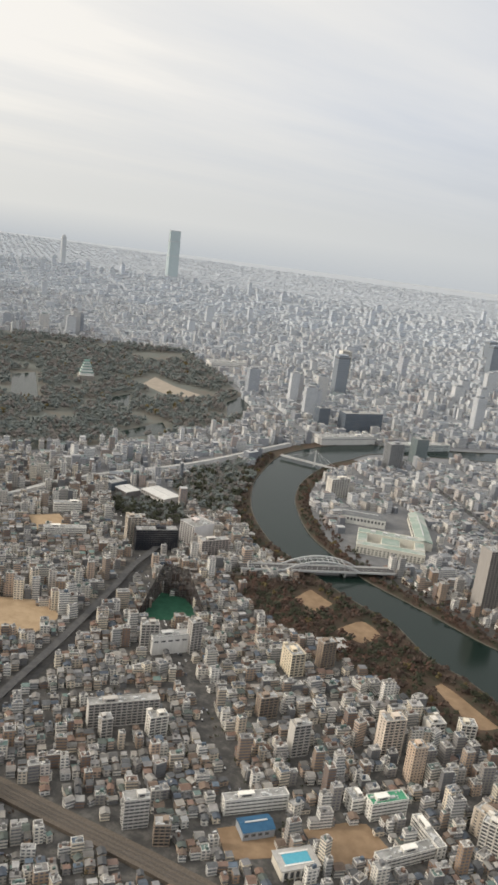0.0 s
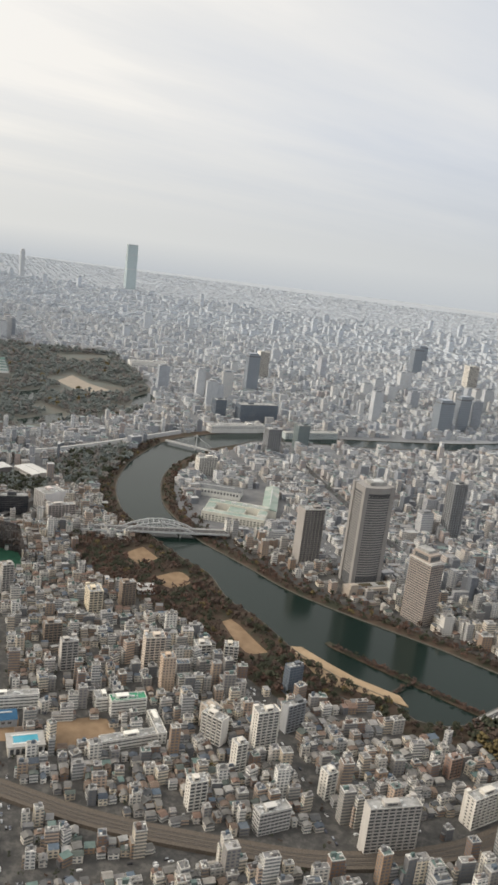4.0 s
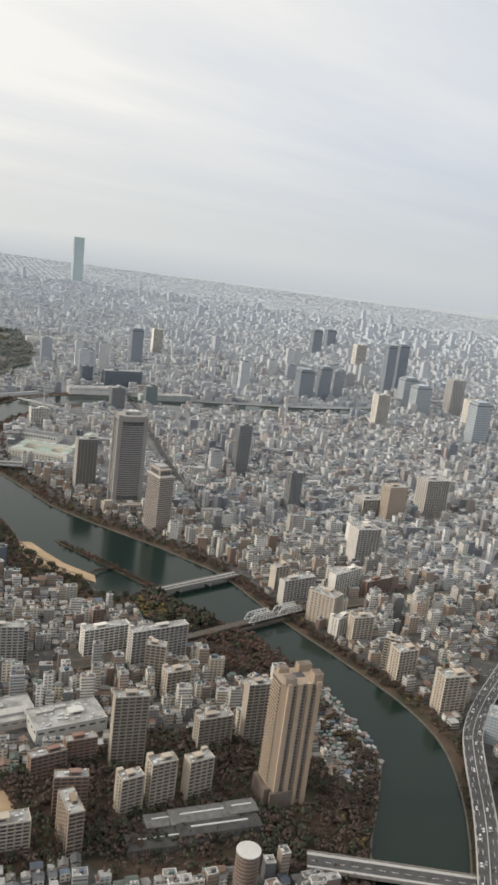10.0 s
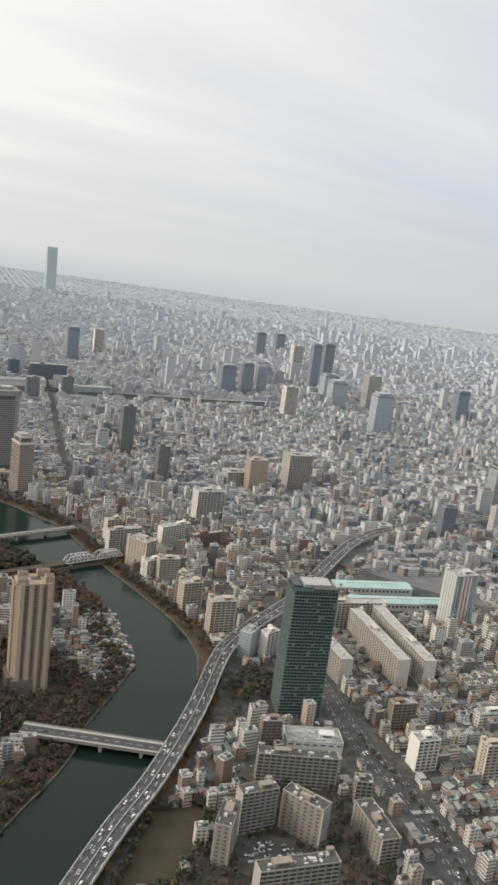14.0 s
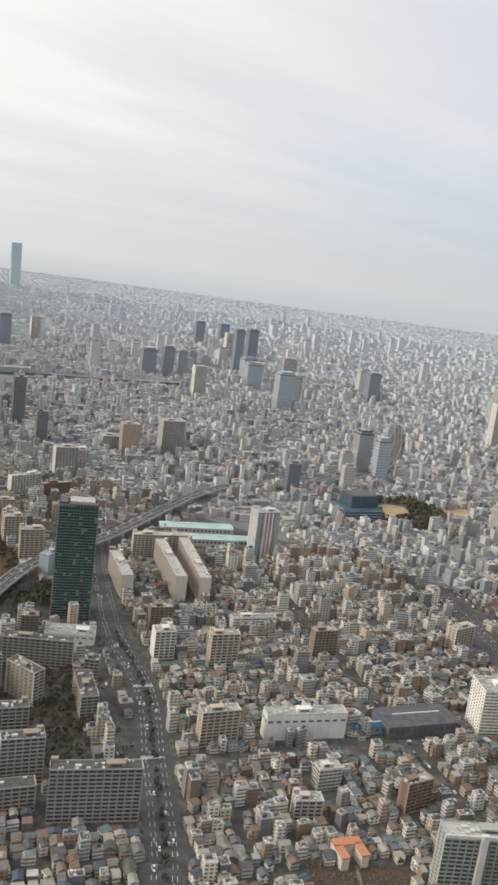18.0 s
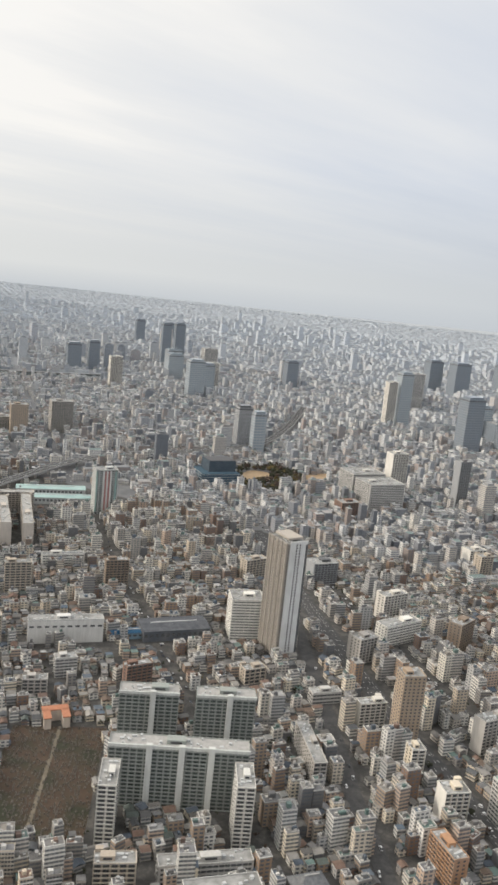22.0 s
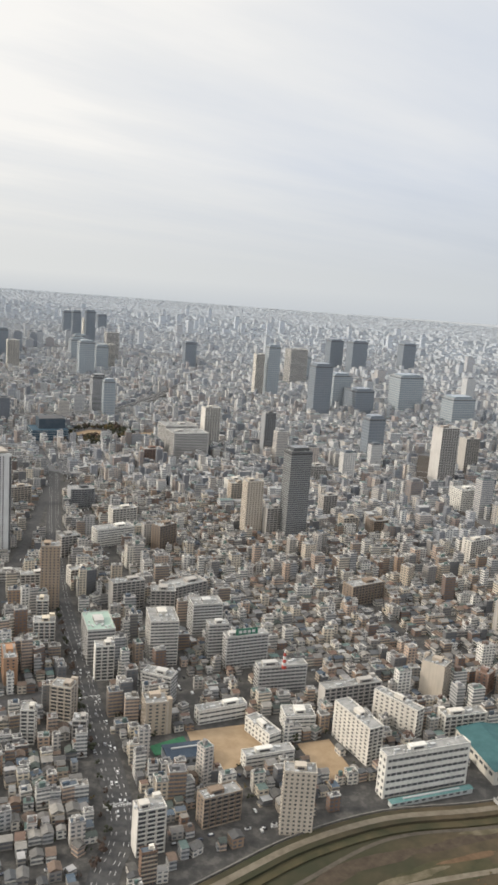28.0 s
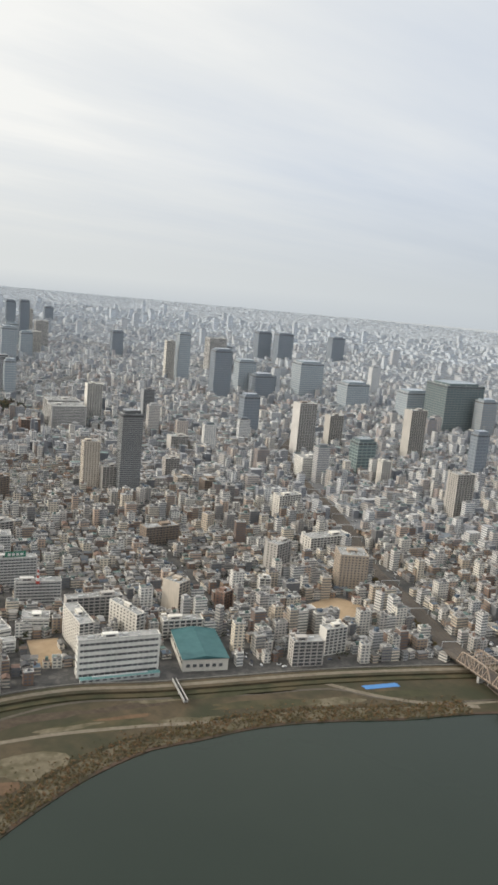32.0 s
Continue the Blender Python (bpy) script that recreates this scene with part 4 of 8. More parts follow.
building("darktower", -772, 1890, 30, 26, 52, 52, "dark glass office tower beside the river", "office_tower", "building")
building("whiteschool", -511, 1905, 150, 22, 16, 53, "long pale low building on the river bank", "office_building", "building", wall=(0.52, 0.58, 0.57))
building("whitehall", -667, 1800, 150, 30, 18, 55, "long white low hotel on the river bank", "hotel_building", "building")
building("tealtower", -487, 1793, 30, 26, 56, 50, "dark green-blue glass 18-storey office tower", "office_tower", "building")
building("flats_tan", -662, 956, 21, 15, 42, 50, "tan tiled fourteen-storey apartment building with balconies", "apartment_building", "building")
building("blacktower", -626, 965, 62, 18, 31, 46, "long black-glass office block", "office_building", "building")
building("flats_white", -597, 1032, 34, 40, 31, -18, "white and pale pink stepped office block", "office_building", "building", wall=(0.60, 0.53, 0.50), trim=(0.66, 0.64, 0.62))
building("flats", -549, 1003, 44, 14, 26, 56, "pale block with dark glazing and balconies", "apartment_building", "building", wall=(0.50, 0.47, 0.43), trim=(0.52, 0.46, 0.42))
building("whiteschool", -812, 985, 44, 12, 15, 45, "cream school building beside a sandy yard", "school_building", "building")
building("whiteschool", -750, 908, 62, 11, 13, 44, "long cream school building beside a sandy yard", "school_building", "building")
building("flats", -463, 720, 20, 12, 33, 42, "grey concrete eleven-storey apartment block with balconies", "apartment_building", "building")
building("flats", -421, 750, 14, 12, 39, 59, "grey concrete thirteen-storey apartment block with balconies", "apartment_building", "building")
building("flats_tan", -312, 788, 17, 24, 27, 52, "sunlit yellow-cream nine-storey apartment block", "apartment_building", "building", wall=(0.66, 0.57, 0.42), trim=(0.70, 0.62, 0.48))
building("brown", -288, 826, 19, 12, 31, 57, "brown tiled ten-storey apartment building", "apartment_building", "building")
building("flats_tan", -170, 712, 22, 14, 41, 47, "pinkish cream thirteen-storey apartment tower", "apartment_building", "building", wall=(0.62, 0.53, 0.44), trim=(0.66, 0.58, 0.49))
building("tan_tower", -137, 690, 14, 13, 38, 47, "tan brick twelve-storey apartment tower", "apartment_tower", "building", wall=(0.52, 0.40, 0.30), trim=(0.56, 0.45, 0.35))
building("flats_white", -142, 772, 18, 15, 18, 47, "white six-storey clinic with a rounded corner", "apartment_building", "building")
building("flats_white", -112, 786, 16, 14, 21, 30, "cream seven-storey apartment block beside the park", "apartment_building", "building", wall=(0.68, 0.62, 0.50))
building("brown", -295, 692, 20, 12, 23, 51, "brown tiled seven-storey apartment building", "apartment_building", "building")
building("flats", -242, 657, 18, 12, 33, 51, "grey concrete eleven-storey apartment block with balconies", "apartment_building", "building")
building("whiteschool", -238, 563, 58, 10, 14, 46, "long cream five-storey school building with window rows", "school_building", "building")
building("whiteschool", -142, 628, 36, 13, 17, 49, "cream five-storey school wing with a green roof-top court", "school_building", "building", roof=COURT_GREEN)
building("whiteschool", -168, 618, 12, 16, 14, 49, "cream four-storey school stair block", "school_building", "building")
building("whiteschool", -108, 586, 58, 11, 10, 53, "long cream three-storey school building with window rows", "school_building", "building")
building("whiteschool", -100, 618, 40, 9, 11, -40, "cream three-storey school link wing", "school_building", "building")
building("whitehall", -441, 735, 50, 13, 22, 51, "white clubhouse of the golf practice range", "hall", "building")
building("office", -309, 486, 21, 12, 27, 47, "grey nine-storey office building with window strips", "office_building", "building")
building("flats", -401, 591, 69, 12, 25, 48, "grey concrete eight-storey apartment block with balconies", "apartment_building", "building")
building("flats_white", -364, 595, 18, 12, 22, 54, "white seven-storey apartment block with railed balconies", "apartment_building", "building")
building("flats", -401, 564, 11, 12, 20, 53, "grey concrete six-storey apartment block with balconies", "apartment_building", "building")
building("brown", -280, 483, 13, 12, 19, 37, "brown tiled six-storey apartment building", "apartment_building", "building")
building("flats_white", -5, 660, 23, 12, 41, 53, "white thirteen-storey apartment block with railed balconies", "apartment_building", "building")
building("flats", 142, 599, 46, 12, 44, 43, "grey concrete fourteen-storey apartment block with balconies", "apartment_building", "building")
building("flats_white", 74, 632, 11, 12, 26, 58, "white eight-storey apartment block with railed balconies", "apartment_building", "building")
building("flats_white", -13, 549, 16, 12, 27, 51, "white nine-storey apartment block with railed balconies", "apartment_building", "building")
building("darktower", -27, 772, 18, 10, 32, 60, "dark blue-grey glass ten-storey office tower", "office_tower", "building")
# next seven blocks: shade lying over them is put into the wall colour
building("flats", 864, 427, 62, 13, 20, 47, "grey concrete six-storey apartment block with balconies", "apartment_building", "building", wall=(0.25, 0.22, 0.185), trim=(0.37, 0.345, 0.31), roof=DARK_ROOF)
building("flats", 928, 465, 67, 12, 43, 39, "grey concrete fourteen-storey apartment block with balconies", "apartment_building", "building", wall=(0.25, 0.22, 0.185), trim=(0.37, 0.345, 0.31), roof=DARK_ROOF)
building("flats_white", 829, 445, 35, 12, 21, 51, "white seven-storey apartment block with railed balconies", "apartment_building", "building", wall=(0.25, 0.22, 0.185), trim=(0.44, 0.42, 0.385), roof=DARK_ROOF)
building("flats_white", 858, 465, 33, 12, 40, 46, "white thirteen-storey apartment block with railed balconies", "apartment_building", "building", wall=(0.25, 0.22, 0.185), trim=(0.44, 0.42, 0.385), roof=DARK_ROOF)
building("flats", 800, 493, 60, 12, 30, 46, "grey concrete ten-storey apartment block with balconies", "apartment_building", "building", wall=(0.25, 0.22, 0.185), trim=(0.37, 0.345, 0.31), roof=DARK_ROOF)
building("flats_white", 777, 559, 13, 37, 33, 84, "white eleven-storey apartment block with railed balconies", "apartment_building", "building", wall=(0.25, 0.22, 0.185), trim=(0.44, 0.42, 0.385), roof=DARK_ROOF)
building("flats", 742, 543, 31, 12, 35, 52, "grey concrete eleven-storey apartment block with balconies", "apartment_building", "building", wall=(0.25, 0.22, 0.185), trim=(0.37, 0.345, 0.31), roof=DARK_ROOF)
building("flats_tan", 953, 609, 35, 12, 32, 48, "tan tiled ten-storey apartment building with balconies", "apartment_building", "building")
building("whiteschool", 874, 834, 54, 10, 17, 46, "long cream five-storey school building with window rows", "school_building", "building")
building("brown", 967, 820, 28, 12, 36, 46, "brown tiled twelve-storey apartment building", "apartment_building", "building")
building("office", 1480, 622, 42, 26, 34, -45, "grey eleven-storey office with a pale green roof", "office_building", "building", roof=stone("pale_green_roof", (0.30, 0.40, 0.34), (0.38, 0.47, 0.41), 0.1))
building("flats_white", 1512, 588, 17, 13, 32, 42, "white ten-storey apartment block with railed balconies", "apartment_building", "building")
building("office", 1538, 730, 22, 32, 32, -46, "white ten-storey office with a rimmed roof", "office_building", "building", wall=(0.62, 0.61, 0.58))
building("flats", 1478, 743, 26, 18, 27, 34, "grey concrete nine-storey apartment block with balconies", "apartment_building", "building")
building("flats_white", 1432, 602, 20, 16, 30, 38, "cream ten-storey apartment block with railed balconies", "apartment_building", "building", wall=(0.68, 0.60, 0.47))
building("flats_tan", 1524, 515, 18, 15, 29, 16, "tan tiled nine-storey apartment building with balconies", "apartment_building", "building")
building("brown", 1443, 541, 31, 12, 25, -44, "orange-brown tiled eight-storey apartment building", "apartment_building", "building", wall=(0.42, 0.235, 0.13), trim=(0.46, 0.28, 0.17))
building("flats_tan", 1384, 376, 35, 12, 44, 38, "tan tiled fourteen-storey apartment building with balconies", "apartment_building", "building")
building("flats_white", 1524, 472, 11, 12, 28, 31, "white nine-storey apartment block with railed balconies", "apartment_building", "building")
building("flats", 1562, 487, 11, 12, 24, 31, "grey concrete eight-storey apartment block with balconies", "apartment_building", "building")
building("office", 1575, 581, 28, 14, 26, 8, "grey eight-storey office building with window strips", "office_building", "building")
building("flats_tan", 1598, 538, 17, 19, 28, -46, "orange-tan tiled nine-storey apartment building", "apartment_building", "building", wall=(0.45, 0.37, 0.285), trim=(0.50, 0.43, 0.35))
building("flats", 1440, 730, 37, 14, 32, 54, "grey concrete ten-storey apartment block with balconies", "apartment_building", "building")
building("office", 1344, 398, 47, 40, 37, 42, "grey hospital block with a white-rimmed cluttered roof", "office_building", "building")
building("office", 1303, 448, 64, 12, 14, 39, "grey five-storey office building with window strips", "office_building", "building")
building("flats_tan", 1258, 408, 27, 12, 21, 34, "tan tiled seven-storey apartment building with balconies", "apartment_building", "building")
building("flats_tan", 278, 978, 24, 12, 34, 66, "tan tiled eleven-storey apartment building with balconies", "apartment_building", "building")
building("flats", 313, 958, 51, 12, 33, 62, "grey concrete eleven-storey apartment block with balconies", "apartment_building", "building")
building("flats_white", 352, 1031, 53, 12, 32, 71, "white ten-storey apartment block with railed balconies", "apartment_building", "building")
building("brick_flats", 389, 1063, 50, 10, 21, 64, "dark red-brick seven-storey apartment block", "apartment_building", "building")
building("flats_white", 394, 913, 27, 12, 22, 72, "white seven-storey apartment block with railed balconies", "apartment_building", "building")
building("flats_tan", 419, 912, 27, 14, 31, 48, "tan tiled ten-storey apartment building with balconies", "apartment_building", "building")
building("flats_tan", 472, 867, 18, 12, 38, 9, "tan tiled twelve-storey apartment building with balconies", "apartment_building", "building")
building("flats_tan", 490, 853, 25, 17, 37, 54, "tan tiled twelve-storey apartment building with balconies", "apartment_building", "building")
building("flats_white", 1956, 734, 25, 12, 26, 54, "white eight-storey apartment block with railed balconies", "apartment_building", "building")
building("flats", 1943, 695, 30, 14, 24, 40, "grey concrete eight-storey apartment block with balconies", "apartment_building", "building")
building("tan_tower", 1912, 919, 34, 34, 42, 30, "tall tan tiled fourteen-storey apartment tower", "apartment_tower", "building")
building("flats_white", 1845, 1020, 64, 22, 23, 55, "white seven-storey apartment block with railed balconies", "apartment_building", "building")
building("flats_white", -50, 642, 24, 12, 27, -6, "white nine-storey apartment block with railed balconies", "apartment_building", "building")
building("flats_white", -9, 617, 11, 12, 28, 57, "white nine-storey apartment block with railed balconies", "apartment_building", "building")
building("flats_tan", 551, 822, 30, 17, 42, 48, "tan tiled fourteen-storey apartment building with balconies", "apartment_building", "building")
building("flats", 344, 1043, 36, 25, 26, 50, "grey concrete eight-storey apartment block with balconies", "apartment_building", "building")
building("flats_white", 305, 1223, 39, 27, 37, 50, "white twelve-storey apartment block with railed balconies", "apartment_building", "building")
building("brick_flats", 344, 463, 26, 10, 39, 41, "dark red-brick thirteen-storey apartment block", "apartment_building", "building")
building("brown", 362, 441, 12, 29, 37, 56, "brown tiled twelve-storey apartment building", "apartment_building", "building")
building("flats_white", 329, 406, 38, 14, 28, 50, "white nine-storey apartment block with railed balconies", "apartment_building", "building", wall=(0.38, 0.33, 0.27), trim=(0.44, 0.385, 0.315))
building("whiteschool", 1635, 584, 44, 10, 12, 51, "long cream four-storey school building with window rows", "school_building", "building")
building("whiteschool", 1678, 576, 12, 33, 12, 62, "long cream four-storey school building with window rows", "school_building", "building")
building("whiteschool", 1696, 547, 41, 10, 10, 47, "long cream three-storey school building with window rows", "school_building", "building")
building("whiteschool", 1695, 609, 26, 19, 13, 37, "long cream four-storey school building with window rows", "school_building", "building")
building("whitehall", -1307, 2306, 92, 42, 24, 48, "large white flat-roofed hall with few windows", "hall", "building")
building("brick_flats", 1821, 765, 15, 13, 20, 77, "dark red-brick six-storey apartment block", "apartment_building", "building")
building("flats_white", 1818, 678, 40, 12, 18, 44, "white six-storey apartment block with railed balconies", "apartment_building", "building")
building("flats_tan", 1782, 728, 18, 22, 34, 82, "tan tiled eleven-storey apartment building with balconies", "apartment_building", "building")
building("flats_white", 1842, 823, 13, 12, 22, 38, "white seven-storey apartment block with railed balconies", "apartment_building", "building")
building("flats", 1818, 919, 29, 18, 34, 76, "grey concrete eleven-storey apartment block with balconies", "apartment_building", "building")
building("glass", 750, 1663, 28, 19, 88, 50, "pale grey glass 28-storey office tower", "office_tower", "building")
building("flats_white", 1799, 1457, 20, 14, 43, 50, "white fourteen-storey apartment block with railed balconies", "apartment_building", "building")
building("whiteschool", 1668, 1415, 45, 32, 36, 50, "long cream twelve-storey school building with window rows", "school_building", "building")
building("brown", 1493, 1210, 25, 17, 36, 50, "brown tiled twelve-storey apartment building", "apartment_building", "building", wall=(0.40, 0.375, 0.34), trim=(0.48, 0.455, 0.415))
building("flats", 1456, 1078, 23, 16, 38, 50, "grey concrete twelve-storey apartment block with balconies", "apartment_building", "building")
building("office", 1111, 1423, 73, 51, 51, 50, "grey 16-storey office building with window strips", "office_building", "building")
building("flats", 1391, 1411, 36, 25, 31, 50, "grey concrete ten-storey apartment block with balconies", "apartment_building", "building")
building("glass", 1860, 2150, 45, 32, 94, 50, "grey glass 30-storey office tower", "office_tower", "building", wall=(0.27, 0.28, 0.29), trim=(0.34, 0.34, 0.34))
building("hazetower", -674, 3319, 42, 30, 115, 50, "haze-paled glass 37-storey office tower", "office_tower", "building")
building("hazetower", -780, 3748, 47, 33, 83, 50, "haze-paled glass 27-storey office tower", "office_tower", "building")
building("office", 112, 2578, 49, 34, 112, 50, "grey 36-storey office building with window strips", "office_building", "building")
building("glass", 267, 2215, 49, 34, 110, 50, "pale grey glass 35-storey office tower", "office_tower", "building")
building("glass", -38, 2584, 52, 36, 87, 50, "pale grey glass 28-storey office tower", "office_tower", "building")
building("flats_white", 210, 2414, 47, 33, 85, 50, "white 27-storey apartment block with railed balconies", "apartment_building", "building")
building("tan_tower", 301, 1395, 36, 25, 64, 50, "tall tan tiled 21-storey apartment tower", "apartment_tower", "building")
building("flats_white", 1110, 1520, 34, 24, 88, 50, "white 28-storey apartment block with railed balconies", "apartment_building", "building")
building("office", 820, 2665, 66, 46, 121, 50, "grey 39-storey office building with window strips", "office_building", "building")
building("office", 1062, 1469, 70, 49, 52, 50, "grey 17-storey office building with window strips", "office_building", "building")
building("brick_flats", 1083, 1339, 39, 27, 26, 50, "dark red-brick eight-storey apartment block", "apartment_building", "building")
building("flats_tan", 890, 739, 23, 12, 32, 54, "tan tiled ten-storey apartment building with balconies", "apartment_building", "building")
building("brick_flats", 1127, 629, 26, 11, 26, 56, "dark red-brick eight-storey apartment block", "apartment_building", "building")
building("flats_tan", 1210, 710, 23, 12, 15, 53, "tan tiled five-storey apartment building with balconies", "apartment_building", "building")
building("flats_white", 1276, 961, 37, 15, 30, 58, "white ten-storey apartment block with railed balconies", "apartment_building", "building")
building("flats", 1285, 826, 25, 18, 27, 61, "grey concrete nine-storey apartment block with balconies", "apartment_building", "building")
building("office", 1284, 717, 30, 12, 11, 44, "grey four-storey office building with window strips", "office_building", "building")
building("flats_white", 1335, 699, 26, 12, 25, 44, "white eight-storey apartment block with railed balconies", "apartment_building", "building")
building("flats", 1312, 610, 11, 63, 21, 37, "grey concrete seven-storey apartment block with balconies", "apartment_building", "building")
# next four blocks: walls darkened, shade painted into their colour
building("flats", 745, 614, 69, 12, 29, 31, "grey concrete nine-storey apartment block with balconies", "apartment_building", "building", wall=(0.25, 0.22, 0.185), trim=(0.37, 0.345, 0.31), roof=DARK_ROOF)
building("brick_flats", 737, 504, 32, 13, 34, 106, "dark red-brick eleven-storey apartment block", "apartment_building", "building", wall=(0.25, 0.22, 0.185), trim=(0.37, 0.345, 0.31), roof=DARK_ROOF)
building("flats", 828, 583, 16, 48, 22, 47, "grey concrete seven-storey apartment block with balconies", "apartment_building", "building", wall=(0.25, 0.22, 0.185), trim=(0.37, 0.345, 0.31), roof=DARK_ROOF)
building("flats", 801, 628, 14, 12, 21, 29, "grey concrete seven-storey apartment block with balconies", "apartment_building", "building", wall=(0.25, 0.22, 0.185), trim=(0.37, 0.345, 0.31), roof=DARK_ROOF)
building("whitehall", 734, 678, 53, 25, 10, 33, "large white flat-roofed hall with few windows", "hall", "building")
building("brown", 702, 650, 18, 12, 28, 39, "brown tiled nine-storey apartment building", "apartment_building", "building", wall=(0.20, 0.15, 0.12), trim=(0.27, 0.21, 0.17))
building("brown", 792, 763, 26, 12, 28, 44, "brown tiled nine-storey apartment building", "apartment_building", "building")
building("flats_white", 829, 712, 22, 17, 30, 46, "white ten-storey apartment block with railed balconies", "apartment_building", "building")
building("glass", 602, 798, 23, 14, 29, 93, "pale grey glass nine-storey office tower", "office_tower", "building")
building("flats_white", 620, 814, 19, 12, 28, 73, "white nine-storey apartment block with railed balconies", "apartment_building", "building")
building("office", 1057, 610, 21, 12, 19, 48, "grey six-storey office building with window strips", "office_building", "building")
building("flats", 1059, 564, 22, 12, 17, 37, "grey concrete five-storey apartment block with balconies", "apartment_building", "building")
building("flats_dark", 4, 708, 24, 10, 29, 64, "dark grey glazed nine-storey apartment tower with pale balcony bands", "apartment_tower", "building")
building("flats_tan", -62, 656, 14, 19, 25, 67, "tan tiled eight-storey apartment building with balconies", "apartment_building", "building")
building("brick_flats", 161, 735, 14, 10, 20, 56, "dark red-brick six-storey apartment block", "apartment_building", "building")
building("office", 52, 564, 30, 12, 20, 54, "grey six-storey office building with window strips", "office_building", "building")
building("whiteschool", 1303, 899, 54, 19, 23, 60, "long cream seven-storey school building with window rows", "school_building", "building")
building("flats_white", 1358, 759, 33, 13, 19, 60, "white six-storey apartment block with railed balconies", "apartment_building", "building")
building("brown", 1368, 923, 30, 17, 34, 74, "brown tiled eleven-storey apartment building", "apartment_building", "building")
building("flats_tan", 1344, 1181, 21, 15, 35, 50, "tan tiled eleven-storey apartment building with balconies", "apartment_building", "building")
building("flats_dark", 1162, 1015, 37, 26, 28, 50, "dark grey glazed nine-storey apartment tower with pale balcony bands", "apartment_tower", "building")
building("brown", 1588, 1181, 35, 24, 22, 50, "brown tiled seven-storey apartment building", "apartment_building", "building")
building("flats_tan", 1546, 1160, 25, 17, 22, 50, "tan tiled seven-storey apartment building with balconies", "apartment_building", "building")
building("flats_white", 1741, 1134, 42, 14, 35, 61, "white eleven-storey apartment block with railed balconies", "apartment_building", "building")
building("brown", 1653, 909, 48, 19, 23, 58, "brown tiled seven-storey apartment building", "apartment_building", "building")
building("flats_tan", 1611, 1707, 34, 23, 71, 50, "tan tiled 23-storey apartment building with balconies", "apartment_building", "building", wall=(0.40, 0.375, 0.34), trim=(0.48, 0.455, 0.415))
building("flats", 1478, 788, 51, 22, 20, 66, "grey concrete six-storey apartment block with balconies", "apartment_building", "building")
building("flats_white", 1323, 1219, 29, 20, 30, 50, "white ten-storey apartment block with railed balconies", "apartment_building", "building")
building("flats_tan", 1086, 963, 32, 14, 27, 61, "tan tiled nine-storey apartment building with balconies", "apartment_building", "building")
building("flats_tan", 890, 731, 30, 12, 39, 45, "tan tiled thirteen-storey apartment building with balconies", "apartment_building", "building")


def prism_mesh(name, pts, z, h, mat, scale=1.0, roof_mat=None):
    """An upright prism over an outline given in order against the clock."""
    n = len(pts)
    v = [(x * scale, y * scale, z) for x, y in pts] + [(x * scale, y * scale, z + h) for x, y in pts]
    f = [(i, (i + 1) % n, n + (i + 1) % n, n + i) for i in range(n)] + [tuple(range(n, 2 * n)), tuple(range(n - 1, -1, -1))]
    return finish(name, v, f, [mat, roof_mat or mat], [0] * n + [1, 0])


def bands_mesh(name, pts, levels, thick, mat, scale=1.015):
    """A thin ring of that thickness round the outline at each level."""
    n = len(pts)
    v, f = [], []
    for z in levels:
        a = len(v)
        v += [(x * scale, y * scale, z) for x, y in pts] + [(x * scale, y * scale, z + thick) for x, y in pts]
        f += [(a + i, a + (i + 1) % n, a + n + (i + 1) % n, a + n + i) for i in range(n)]
        f += [tuple(range(a + n, a + 2 * n)), tuple(range(a + n - 1, a - 1, -1))]
    return finish(name, v, f, [mat])


def curved(w, d, bulge, n=7):
    """Outline of a block whose long faces bow outwards."""
    front = [(-w / 2 + w * i / n, -d / 2 - bulge * math.sin(math.pi * i / n)) for i in range(n + 1)]
    return front + [(-x, -y) for x, y in front]


